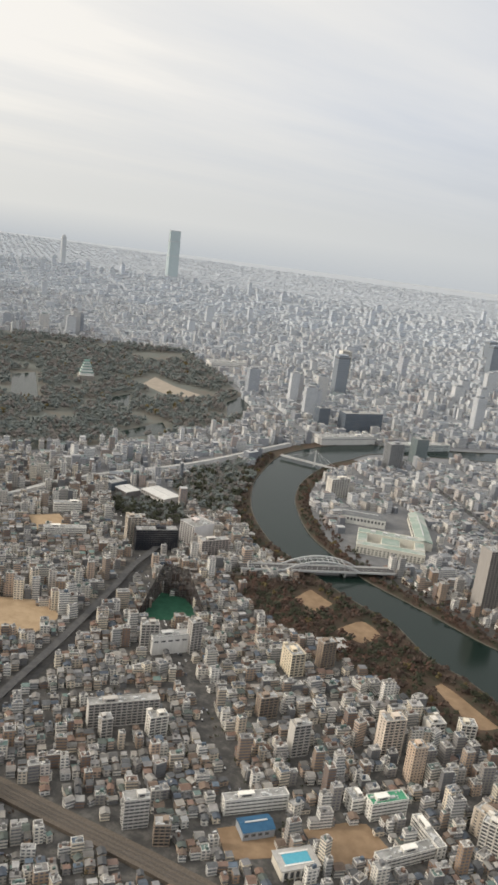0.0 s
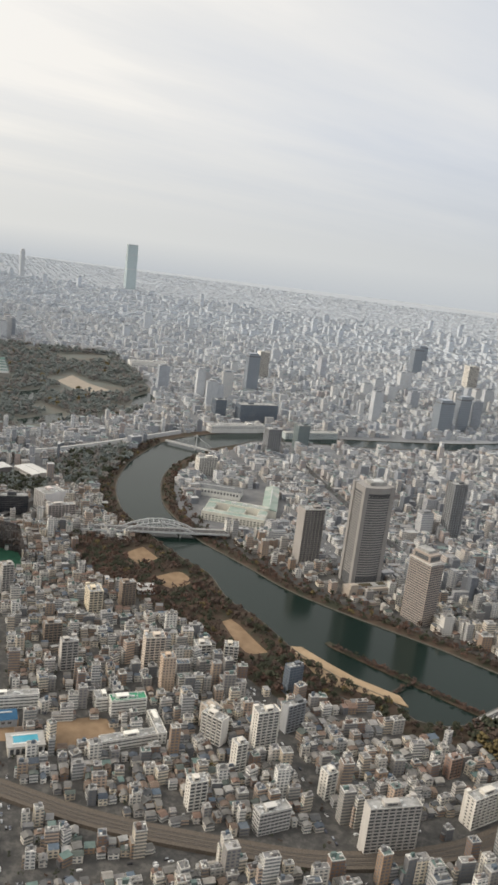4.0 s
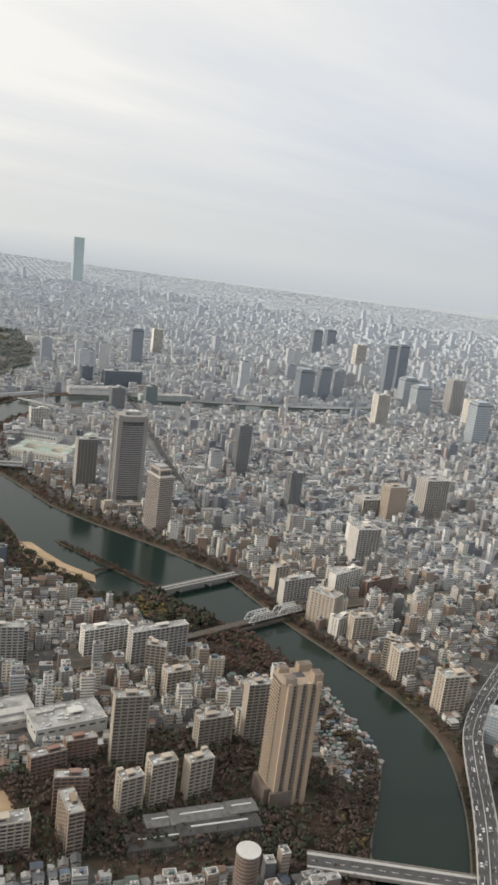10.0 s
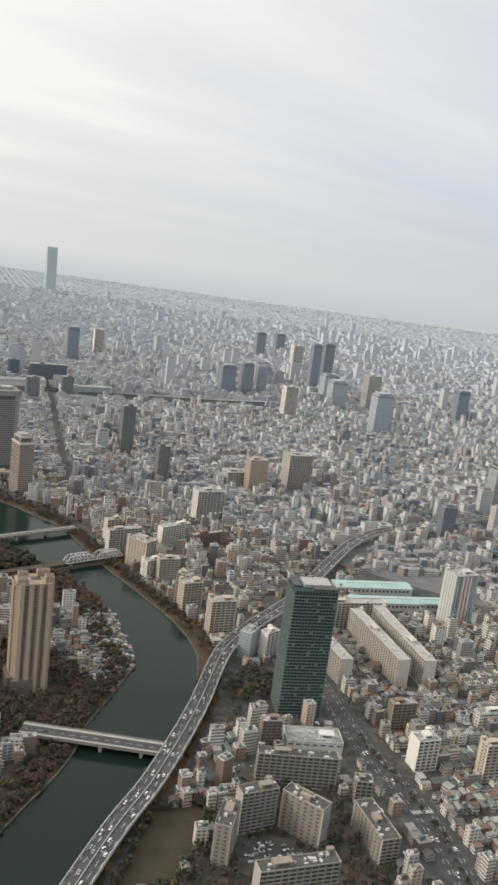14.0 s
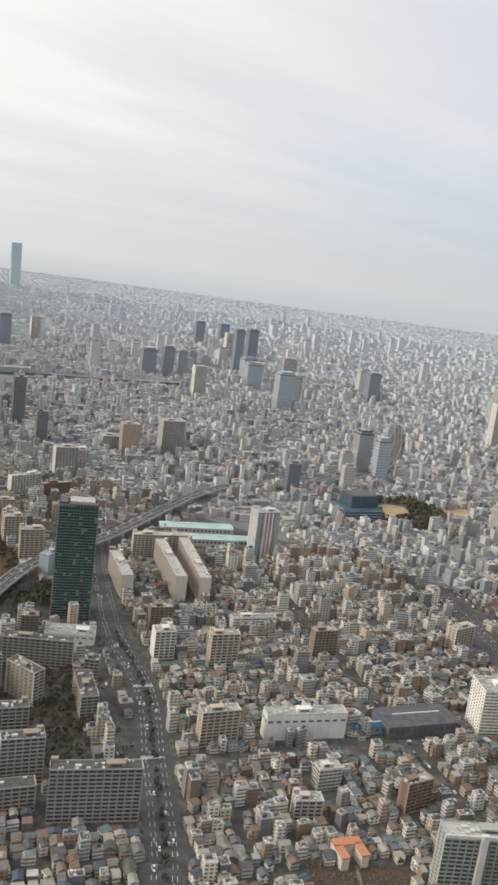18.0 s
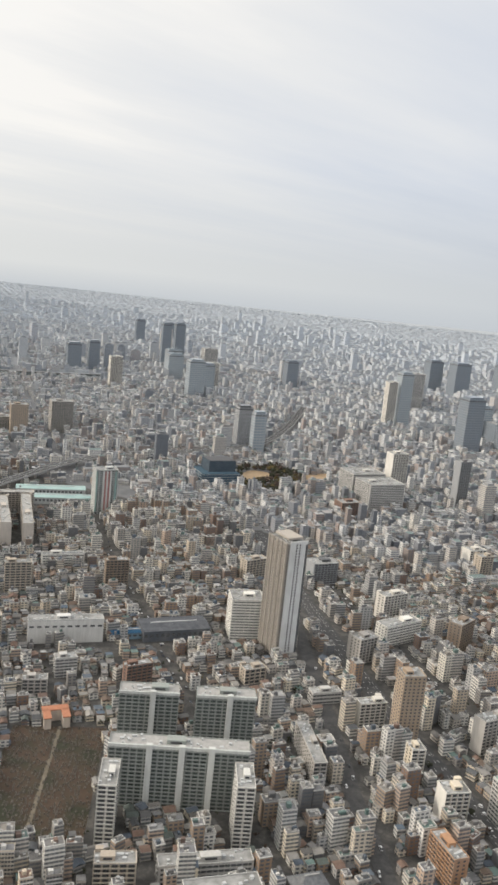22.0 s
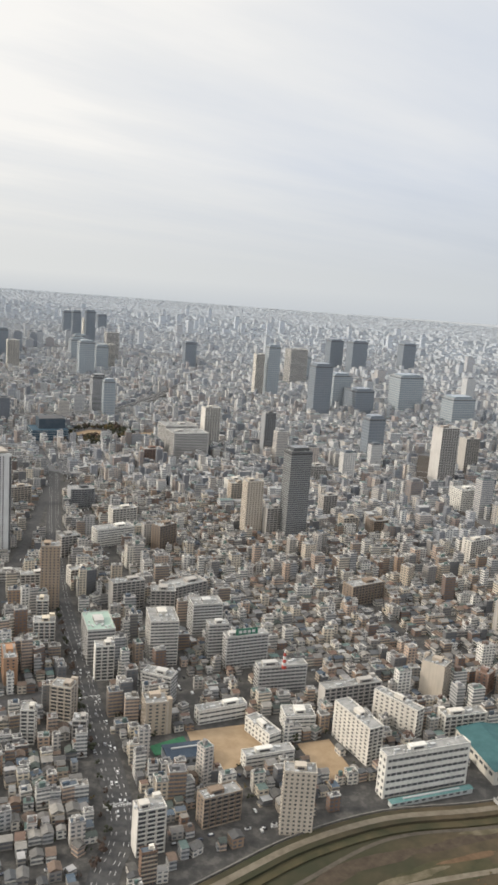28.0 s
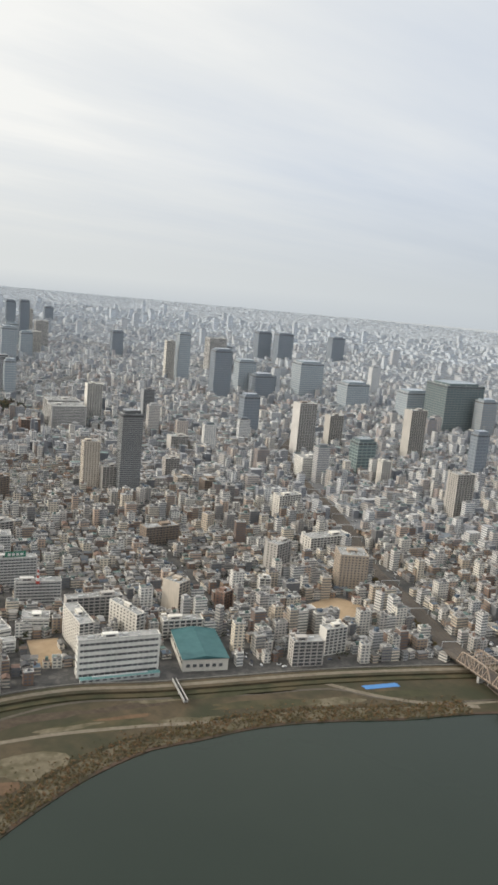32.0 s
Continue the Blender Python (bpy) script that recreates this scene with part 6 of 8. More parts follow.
def town(name, y0, y1, cell, street, seed, kind, mats, label, nearest=False):
    rng = np.random.default_rng(seed)
    x, y = lots(y0, y1, cell, street, rng)
    ok = free(x, y, cell * 0.45) & (rng.random(x.shape) > 0.06)
    x, y = x[ok], y[ok]
    n = len(x)
    yaw = GRID + rng.normal(0, 0.06, n) + (rng.random(n) < 0.06) * 0.4
    dense = np.array([noise.noise((a * 0.004, b * 0.004, seed)) for a, b in zip(x, y)])
    w, d = cell * rng.uniform(0.52, 0.98, n), cell * rng.uniform(0.5, 0.96, n)
    b = Blocks()
    if kind == "near":
        roll = rng.random(n) + dense * 0.5
        cut = (0.74, 0.975) if nearest else (0.58, 0.92)
        house, mid, high = roll < cut[0], (roll >= cut[0]) & (roll < cut[1]), roll >= cut[1]
        h = np.where(house, rng.uniform(4.5, 8.5, n), np.where(mid, rng.uniform(8, 17, n), rng.uniform(18, 32, n)))
        grow = np.where(mid, rng.uniform(1.0, 1.5, n), np.where(high, rng.uniform(1.15, 1.7, n), 1.0))
        w, d = w * grow, d * np.where(high, 1.2, 1.0)
        if nearest:
            gone = single_things(x, y, w, d, h, yaw, np.where(house, "house", np.where(mid, "low_rise", "flats")))
            x, y, w, d, h, yaw, house = [a[~gone] for a in (x, y, w, d, h, yaw, house)]
            n = len(x)
        # some blocks have a lower wing
        wing = ~house & (rng.random(n) < 0.5) | house & (rng.random(n) < 0.2)
        far_side = np.where(rng.random(n) < 0.5, 1, -1) * w * 0.5
        m = wing
        b.boxes((x + far_side * np.cos(yaw))[m], (y + far_side * np.sin(yaw))[m], 0, w[m] * 0.5, d[m] * rng.uniform(0.5, 0.9, m.sum()), h[m] * rng.uniform(0.4, 0.75, m.sum()), yaw[m])
        b.boxes(x, y, 0, w, d, h, yaw)
        flip = yaw + np.where(rng.random(n) < 0.5, 0, math.pi / 2)
        k = house & (rng.random(n) < 0.72)
        even = np.minimum(w, d)
        b.gables(x[k], y[k], h[k], np.where(flip == yaw, w, d)[k] + 0.8, np.where(flip == yaw, d, w)[k] + 0.8, (even * 0.26)[k], flip[k])
        # parapets and roof clutter of the flat-roofed blocks
        f = ~house
        cu, su = np.cos(yaw[f]), np.sin(yaw[f])
        for side in (-1, 1):
            o = side * (d[f] / 2 - 0.2)
            b.boxes(x[f] - o * su, y[f] + o * cu, h[f], w[f], 0.4, 0.9, yaw[f], 3, 3)
            o = side * (w[f] / 2 - 0.2)
            b.boxes(x[f] + o * cu, y[f] + o * su, h[f], 0.4, d[f] - 0.8, 0.9, yaw[f], 3, 3)
        for _ in range(3):
            ou, ov = rng.uniform(-0.36, 0.36, f.sum()) * w[f], rng.uniform(-0.36, 0.36, f.sum()) * d[f]
            b.boxes(x[f] + ou * cu - ov * su, y[f] + ou * su + ov * cu, h[f], rng.uniform(0.8, 2.6, f.sum()), rng.uniform(0.8, 2.0, f.sum()), rng.uniform(0.5, 1.7, f.sum()), yaw[f], 3, 3)
        k = ~house | (rng.random(n) < 0.1)
    else:
        roll = rng.random(n) + dense * 0.4
        h = np.where(roll < 0.52, rng.uniform(6, 12, n), np.where(roll < 0.93, rng.uniform(10, 23, n), rng.uniform(22, 38, n)))
        w, d = w * 1.12, d * np.where(h > 20, 1.3, 1.1)
        slim = rng.random(n)
        w, d = w * np.where(slim < 0.25, 0.75, np.where(slim > 0.86, 1.8, 1.0)), d * np.where(slim < 0.25, 0.8, 1.0)
        h = np.where(slim > 0.93, np.minimum(h, 14), h)
        if kind != "mid":
            # towers stand in groups
            group = np.array([noise.noise((a * 0.0016 + 9, b * 0.0016, 3.0)) for a, b in zip(x, y)])
            lone = rng.random(n) < np.clip((group - 0.05) * 0.05, 0.002, 0.026)
            h = np.where(lone, rng.uniform(40, 92, n), h)
            w, d = np.where(lone, 20 + rng.random(n) * 14, w), np.where(lone, 18 + rng.random(n) * 8, d)
        # last ring is flattened for the low contrast that haze gives
        if kind == "last":
            h = np.minimum(h * (0.16 if cell < 60 else 0.06), 8)
        thin = np.where((h > 26) & (h < 46), 0.8, 1.0)
        w, d = w * thin, d * thin
        if kind == "mid":
            group = np.array([noise.noise((a * 0.0022 + 4, b * 0.0022, 8.0)) for a, b in zip(x, y)])
            lone = rng.random(n) < np.clip(group * 0.03, 0.0, 0.012)
            h = np.where(lone, rng.uniform(34, 72, n), h)
            w, d = np.where(lone, 24.0, w), np.where(lone, 17.0, d)
        b.boxes(x[~lone], y[~lone], 0, w[~lone], d[~lone], h[~lone], yaw[~lone])
        if kind != "last" and lone.any():
            high = Blocks()
            high.boxes(x[lone], y[lone], 0, w[lone], d[lone], h[lone], yaw[lone])
            high.boxes(x[lone], y[lone], h[lone], w[lone] * 0.6, d[lone] * 0.6, 4.0, yaw[lone], 1, 1)
            tagged(new(name + "_towers", high.mesh(name + "_towers", mats[:2])), "scattered cream and haze-greyed high-rise blocks", "towers", kind="stuff")
        k = rng.random(n) < 0.75
    # roof huts and tanks
    m = int(k.sum())
    ox, oy = rng.uniform(-0.22, 0.22, m) * w[k], rng.uniform(-0.22, 0.22, m) * d[k]
    cx, cy = x[k] + ox * np.cos(yaw[k]) - oy * np.sin(yaw[k]), y[k] + ox * np.sin(yaw[k]) + oy * np.cos(yaw[k])
    b.boxes(cx, cy, h[k], w[k] * rng.uniform(0.2, 0.45, m), d[k] * rng.uniform(0.2, 0.45, m), rng.uniform(2.2, 4.0, m), yaw[k], 1, 1)
    tagged(new(name, b.mesh(name, mats)), label, "houses", kind="stuff")
    return n


NEAR = [FAC_NEAR, ROOF_NEAR, TILE_NEAR, roofing("roof_rim", [(0.50, 0.485, 0.455), (0.42, 0.41, 0.39), (0.58, 0.565, 0.53), (0.36, 0.35, 0.34), (0.64, 0.625, 0.59)], False)]
town("low_houses", 300, 700, 9.0, 4.0, 3, "near", NEAR, "densely packed small houses and low blocks of flats", True)
town("houses_and_flats", 700, 1150, 10.4, 4.6, 7, "near", NEAR, "packed town houses and small blocks of flats")
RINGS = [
    # name, from, to, lot, share of haze, kind, seed, label
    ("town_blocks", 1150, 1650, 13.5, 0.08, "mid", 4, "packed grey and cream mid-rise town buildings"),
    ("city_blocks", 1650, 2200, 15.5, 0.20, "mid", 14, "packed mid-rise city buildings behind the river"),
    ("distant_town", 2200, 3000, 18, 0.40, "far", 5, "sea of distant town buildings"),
    ("outer_town", 3000, 4100, 22, 0.63, "far", 15, "sea of outer town buildings greyed with painted haze"),
    ("distant_suburb", 4100, 5800, 31, 0.84, "far", 8, "far suburbs paled with painted haze"),
    ("farthest_town", 5800, 8600, 50, 0.98, "last", 6, "town reaching toward the horizon paled with painted haze"),
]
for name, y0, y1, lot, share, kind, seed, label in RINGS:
    # paving takes the same share of haze colour as the walls
    floor = hazed([(0.09, 0.09, 0.092), (0.15, 0.15, 0.15)], share, (0.36, 0.385, 0.412))
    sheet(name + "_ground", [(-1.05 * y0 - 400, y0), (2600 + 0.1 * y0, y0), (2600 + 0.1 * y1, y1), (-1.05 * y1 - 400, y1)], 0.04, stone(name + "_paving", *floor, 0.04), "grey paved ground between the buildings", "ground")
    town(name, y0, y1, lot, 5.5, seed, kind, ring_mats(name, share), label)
# past the last houses the plain's base colour is painted step by step into the haze
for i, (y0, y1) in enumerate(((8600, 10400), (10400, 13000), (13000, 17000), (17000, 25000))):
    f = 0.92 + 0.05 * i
    sheet("distant_plain", [(-1.1 * y0, y0), (2600 + 0.15 * y0, y0), (2600 + 0.15 * y1, y1), (-1.1 * y1, y1)], 0.5, stone("distant_plain_haze", (0.365 * f, 0.388 * f, 0.41 * f), (0.425 * f, 0.446 * f, 0.465 * f), 0.012 / (1 + i)), "plain toward the horizon in haze colour", "ground")


# ---- plants ----
def clumps_mesh(name, centres, sizes, mats, slots=None, seed=1):
    """Many small uneven leaf clumps, each an eight-sided lump."""
    rng = np.random.default_rng(seed)
    c, s = np.asarray(centres, float), np.asarray(sizes, float)
    n = len(c)
    unit = np.array([[1, 0, 0], [-1, 0, 0], [0, 1, 0], [0, -1, 0], [0, 0, 1], [0, 0, -1]], float)
    v = unit[None] * s[:, None, None] * rng.uniform(0.55, 1.35, (n, 6, 1)) + rng.normal(0, 0.16, (n, 6, 3)) * s[:, None, None]
    v = v + c[:, None]
    tri = np.array([[0, 2, 4], [2, 1, 4], [1, 3, 4], [3, 0, 4], [2, 0, 5], [1, 2, 5], [3, 1, 5], [0, 3, 5]])
    f = (tri[None] + 6 * np.arange(n)[:, None, None]).reshape(-1, 3)
    me = bpy.data.meshes.new(name)
    me.vertices.add(n * 6)
    me.vertices.foreach_set("co", (v.reshape(-1, 3) * K).astype(np.float32).ravel())
    me.loops.add(len(f) * 3)
    me.loops.foreach_set("vertex_index", f.astype(np.int32).ravel())
    me.polygons.add(len(f))
    me.polygons.foreach_set("loop_start", np.arange(0, len(f) * 3, 3, dtype=np.int32))
    if slots is not None:
        me.polygons.foreach_set("material_index", np.repeat(slots, 8).astype(np.int32))
    for m in mats:
        me.materials.append(m)
    me.update(calc_edges=True)
    me.shade_flat()
    return me


def leaf_mat(name, a, b):
    def build(g):
        return g.mix(g.n("ShaderNodeNewGeometry").outputs["Random Per Island"], a, b)
    return material(name, build, 0.8, spec=0.15)


EVERGREEN = leaf_mat("evergreen_leaves", (0.032, 0.036, 0.024), (0.054, 0.057, 0.038))
# far foliage: twig and leaf colours lightened and greyed with haze
HAZED_BROWN = leaf_mat("hazed_bare_twigs", (0.135, 0.126, 0.118), (0.165, 0.152, 0.142))
HAZED_GREEN = leaf_mat("hazed_park_leaves", (0.122, 0.138, 0.132), (0.15, 0.165, 0.156))
RUSSET = leaf_mat("russet_winter_twigs", (0.050, 0.037, 0.031), (0.082, 0.060, 0.049))
RUSSET_RED = leaf_mat("reddish_twigs", (0.072, 0.046, 0.036), (0.105, 0.064, 0.05))
OCHRE = leaf_mat("ochre_leaves", (0.075, 0.062, 0.03), (0.13, 0.10, 0.045))
RUST = leaf_mat("rusty_reeds", (0.11, 0.068, 0.034), (0.17, 0.11, 0.06))
BARK = stone("bark", (0.06, 0.048, 0.038), (0.10, 0.08, 0.06), 2.0)


def crown_points(rng, n, radius, height):
    d = rng.normal(0, 1, (n, 3))
    d /= np.linalg.norm(d, axis=1)[:, None]
    d *= (rng.uniform(0.25, 1.0, n) ** 0.45)[:, None] * radius
    d[:, 2] = d[:, 2] * 0.75 + height
    return d


def woods(name, spots, mats, weights, label, seed, size=3.6, per=11):
    """A wood as one mass of crowns at these spots."""
    rng = np.random.default_rng(seed)
    cs, ss, sl = [], [], []
    for x, y in spots:
        r = size * rng.uniform(0.7, 1.3)
        p = crown_points(rng, per, r, r * 1.5)
        p[:, 0] += x
        p[:, 1] += y
        cs.append(p)
        ss.append(rng.uniform(0.28, 0.55, per) * r)
        sl.append(np.full(per, rng.choice(len(mats), p=weights)))
    me = clumps_mesh(name, np.concatenate(cs), np.concatenate(ss), mats, np.concatenate(sl), seed)
    return tagged(new(name, me), label, "trees", kind="stuff")


def scatter(poly, gap, seed, hole=()):
    rng = np.random.default_rng(seed)
    p = np.asarray(poly, float)
    x, y = np.meshgrid(np.arange(p[:, 0].min(), p[:, 0].max(), gap), np.arange(p[:, 1].min(), p[:, 1].max(), gap))
    x, y = x.ravel() + rng.uniform(-0.4, 0.4, x.size) * gap, y.ravel() + rng.uniform(-0.4, 0.4, x.size) * gap
    ok = inside(x, y, poly)
    for h in hole:
        ok &= ~inside(x, y, h)
    return list(zip(x[ok], y[ok]))


def along(line, offset0, offset1, gap, seed):
    """Spots beside a line, between two offsets to its left."""
    rng = np.random.default_rng(seed)
    pts = smooth_line(line, gap)
    out = []
    for a, b in zip(pts, pts[1:]):
        d = (b - a).normalized()
        for _ in range(max(1, int(abs(offset1 - offset0) / gap))):
            o = rng.uniform(offset0, offset1)
            q = a + d * rng.uniform(0, gap) + Vector((-d.y, d.x, 0)) * o
            out.append((q.x, q.y))
    return out


def footprints(x0, x1, y0, y1):
    """Outlines of the single buildings inside a rectangle."""
    return [[(hx + s * a * math.cos(q) - u * b * math.sin(q), hy + s * a * math.sin(q) + u * b * math.cos(q)) for s, u in ((-1, -1), (1, -1), (1, 1), (-1, 1))] for hx, hy, a, b, q in HELD if x0 < hx < x1 and y0 < hy < y1]


def trees(spots, leaf, label, seed, radius=4.0):
    """Single trees: tapered trunk with limbs, and an uneven crown."""
    rng = np.random.default_rng(seed)
    kinds = []
    for k in range(4):
        r = radius * (0.85 + 0.12 * k)
        t = new("tree")
        v, f = [], []
        for a, b, ra, rb in [((0, 0, 0), (0.1, 0, r * 1.1), 0.35, 0.22)] + [((0.1, 0, r * 0.8), (math.cos(q) * r * 0.5, math.sin(q) * r * 0.5, r * 1.6), 0.16, 0.06) for q in rng.uniform(0, 6.28, 4)]:
            base = len(v)
            for p, rad in ((a, ra), (b, rb)):
                v += [(p[0] + rad * math.cos(i * 1.0472), p[1] + rad * math.sin(i * 1.0472), p[2]) for i in range(6)]
            f += [(base + i, base + (i + 1) % 6, base + 6 + (i + 1) % 6, base + 6 + i) for i in range(6)]
        part("trunk", finish("trunk", v, f, [BARK]), t)
        part("crown", clumps_mesh("crown", crown_points(rng, 70, r, r * 1.55), rng.uniform(0.14, 0.3, 70) * r, [leaf], None, seed + k), t)
        tagged(t, label, "tree", "trees along the river")
        kinds.append(t)
    for i, (x, y) in enumerate(spots):
        turn = float(rng.uniform(0, 360))
        if i < 4:
            kinds[i].matrix_basis = at(x, y, 0, turn)
        else:
            copy_thing(kinds[i % 4], at(x, y, 0, turn))


BEACH = [(-75, 862), (-49, 838), (3, 812), (45, 822), (90, 826), (75, 842), (20, 846), (-20, 858), (-60, 872)]
woods("east_bank_trees", along(RIVER_EAST[8:-2], -32, -6, 7.5, 1), [RUSSET, EVERGREEN, OCHRE], [0.62, 0.28, 0.10], "bare russet cherry trees lining the river bank", 21, 3.2)
woods("west_bank_trees", along(RIVER_WEST[7:-2], 5, 24, 7.0, 2) + along(RIVER_WEST[10:22], 20, 46, 9, 62), [RUSSET, RUSSET_RED, EVERGREEN, OCHRE], [0.40, 0.26, 0.30, 0.04], "bare russet cherry trees along the promenade", 22, 3.0)
woods("park_wood", [q for q in scatter(CASTLE_PARK, 15, 3, PARK_GAPS) if noise.noise((q[0] * 0.011, q[1] * 0.011, 2.0)) < 0.25], [HAZED_GREEN, HAZED_BROWN, OCHRE], [0.66, 0.32, 0.02], "winter wood of the castle park in clumps", 23, 6.8, 10)
woods("riverside_garden_wood", scatter(GARDEN, 11, 4), [HAZED_GREEN, EVERGREEN, HAZED_BROWN], [0.45, 0.3, 0.25], "dense evergreen garden wood by the river", 24, 5.2)
woods("river_park_wood", scatter(RIVER_PARK, 9, 5, [grown(q, 1.32) for q in OVALS]), [EVERGREEN, RUSSET, RUSSET_RED, OCHRE], [0.33, 0.37, 0.28, 0.02], "mixed winter trees of the riverside park", 25, 3.7)
sheet("estate_ground", ESTATE, 0.14, SCRUB, "brown leaf-strewn ground of the housing estate", "ground")
sheet("court_ground", ESTATE_WEST, 0.12, stone("worn_paving", (0.06, 0.055, 0.05), (0.10, 0.092, 0.083), 0.08, c=(0.045, 0.042, 0.03), cscale=0.05), "worn dark ground between apartment blocks", "ground")
woods("court_trees", scatter(ESTATE_WEST, 8, 73, [grown(PARKING, 1.15)] + footprints(690, 930, 420, 690)), [EVERGREEN, RUSSET], [0.45, 0.55], "dark trees between apartment blocks", 74, 2.9)
sheet("quarter_ground", QUARTER, 0.13, SCRUB, "dark leaf-strewn ground round low halls", "ground")
woods("quarter_trees", scatter(QUARTER, 8.5, 75, footprints(340, 540, 420, 580) + [[(385, 470), (460, 545), (480, 530), (405, 455)]]), [EVERGREEN, RUSSET], [0.4, 0.6], "dark winter trees round low halls", 76, 3.2)
woods("grove_trees", scatter(GROVE, 9, 71), [HAZED_GREEN, EVERGREEN], [0.35, 0.65], "dark evergreen grove among office blocks", 72, 4.4)
woods("estate_trees", scatter(ESTATE, 7.5, 6, [PITCH_ESTATE] + footprints(150, 640, 350, 760)), [EVERGREEN, RUSSET], [0.40, 0.60], "trees and hedges between the housing blocks", 26, 3.8)
woods("temple_park_trees", scatter(TEMPLE_PARK, 10, 7, [FIELD_FAR, [(745, 1372), (810, 1436), (872, 1364), (806, 1300)]]), [EVERGREEN, RUSSET, OCHRE], [0.6, 0.25, 0.15], "dark trees round a far sports field", 27, 5.0)
woods("school_trees", scatter([(1690, 560), (1705, 585), (1712, 570), (1690, 535)], 7, 8) + along(ROAD_NORTH[1:6], 8, 10, 14, 8) + along(AVENUE[0:6], -1, 1, 9, 9), [EVERGREEN, RUSSET], [0.7, 0.3], "street trees beside the main roads", 28, 2.8)
REED = leaf_mat("olive_reeds", (0.060, 0.052, 0.030), (0.095, 0.080, 0.046))
woods("waterside_scrub", along(SHORE[2:13], 1, 24, 2.0, 10), [OCHRE, RUST, REED], [0.28, 0.34, 0.38], "ochre scrub and reeds along the wide river", 29, 0.95, 7)
woods("meadow_trees", along(MEADOW + MEADOW[:1], -5, 1, 5, 17) + scatter(COPSE, 8, 18), [EVERGREEN, RUSSET, OCHRE], [0.62, 0.3, 0.08], "dark trees on a small riverside meadow", 37, 3.6)
sheet("riverside_meadow", MEADOW, 0.3, stone("olive_lawn", (0.038, 0.032, 0.021), (0.056, 0.046, 0.03), 0.06), "olive winter lawn beside the expressway", "grass")
woods("lower_bank_trees", along(RIVER_EAST[33:43], -16, -2, 4.5, 41) + along(RIVER_WEST[28:37], 2, 10, 5, 42), [RUSSET, EVERGREEN], [0.7, 0.3], "thicket of bare trees on the lower river banks", 43, 2.6, 9)
woods("waste_lot_trees", scatter([(590, 750), (650, 785), (685, 700), (643, 645), (605, 665)], 10, 44)[::2], [EVERGREEN, RUSSET, OCHRE], [0.5, 0.35, 0.15], "scattered trees round the building site", 45, 2.8, 8)
woods("avenue_trees", along(ROAD_BEYOND, 6, 9, 22, 51) + along(ROAD_BEYOND, -9, -6, 22, 52), [HAZED_GREEN, HAZED_BROWN], [0.55, 0.45], "rows of street trees along a far avenue", 53, 3.6, 8)
woods("bridge_foot_wood", scatter(BRIDGE_FOOT, 8, 54), [EVERGREEN, RUSSET, OCHRE], [0.62, 0.2, 0.18], "tall dark trees at the foot of the bridge", 55, 5.6, 14)
woods("bank_thicket", scatter(THICKET, 7, 56), [RUSSET, RUSSET_RED, EVERGREEN], [0.45, 0.4, 0.15], "reddish bare thicket on the river bank", 57, 3.6, 12)
trees(along(RIVER_EAST[32:42], -22, -8, 9, 11)[:40], RUSSET, "bare russet cherry tree on the river bank", 31, 3.6)
trees(along(RIVER_EAST[18:32], -26, -8, 10, 12)[:40], EVERGREEN, "dark evergreen tree on the river bank", 32, 4.0)
trees(along(RIVER_WEST[20:34], 7, 18, 9, 13)[:45], RUSSET, "bare russet cherry tree on the promenade", 33, 3.4)
trees(along(TRACK[2:7], 14, 18, 12, 14)[:24], OCHRE, "yellow-leaved tree beside the railway", 34, 3.2)


# ---- banks, roads and railways ----
def strip(name, pts, half, z, thick, mat, label, category, kind="structure", step=12):
    v, f = ribbon([p + Vector((0, 0, z)) for p in smooth_line(pts, step)], half, thick)
    return tagged(new(name, finish(name, v, f, [mat])), label, category, kind=kind)


def shifted(line, off):
    pts = smooth_line(line, 14)
    out = []
    for i, p in enumerate(pts):
        d = (pts[min(i + 1, len(pts) - 1)] - pts[max(i - 1, 0)]).normalized()
        q = p + Vector((-d.y, d.x, 0)) * off
        out.append((q.x, q.y))
    return out


for i, (a, b) in enumerate(zip(smooth_line(TRACK, 45), smooth_line(TRACK, 45)[1:])):
    if i < 22:
        d = math.atan2(b.y - a.y, b.x - a.x)
        mast = root("catenary_mast", a.x, a.y, math.degrees(d), "grey steel catenary portal over the railway", "mast", "catenary portals along the railway", 1.2)
        for o in (-11.4, 11.4):
            part("post", boxes_mesh("post", [(0, o, 0, 0.5, 0.5, 7.5)], STEEL), mast)
        part("crossbeam", boxes_mesh("crossbeam", [(0, 0, 7.0, 0.5, 23.2, 0.6)], STEEL), mast)
QUAY = stone("old_quay_concrete", (0.075, 0.07, 0.06), (0.13, 0.12, 0.10), 0.3)
strip("quay_wall", shifted(RIVER_EAST, -1.0), 0.7, 1.5, 1.5, QUAY, "weathered concrete quay wall of the river", "quay")
strip("quay_wall_west", shifted(RIVER_WEST, 1.0), 0.7, 1.5, 1.5, QUAY, "weathered concrete quay wall along the promenade", "quay")
strip("bank_soil", shifted(RIVER_EAST[6:], -18), 16, 0.5, 0.4, SCRUB, "brown leaf-strewn river bank", "bank")
strip("bank_soil_west", shifted(RIVER_WEST[6:], 14), 12, 0.5, 0.4, SCRUB, "brown leaf-strewn promenade bank", "bank")
sheet("beach", BEACH, 1.2, SAND, "pale sandy beach on the river bend", "beach", drop=1.2)
strip("river_breakwater", [(-40, 905), (-29, 900), (50, 885), (132, 868), (172, 862)], 4.5, 1.2, 1.2, SCRUB, "low overgrown breakwater dividing the river", "breakwater")
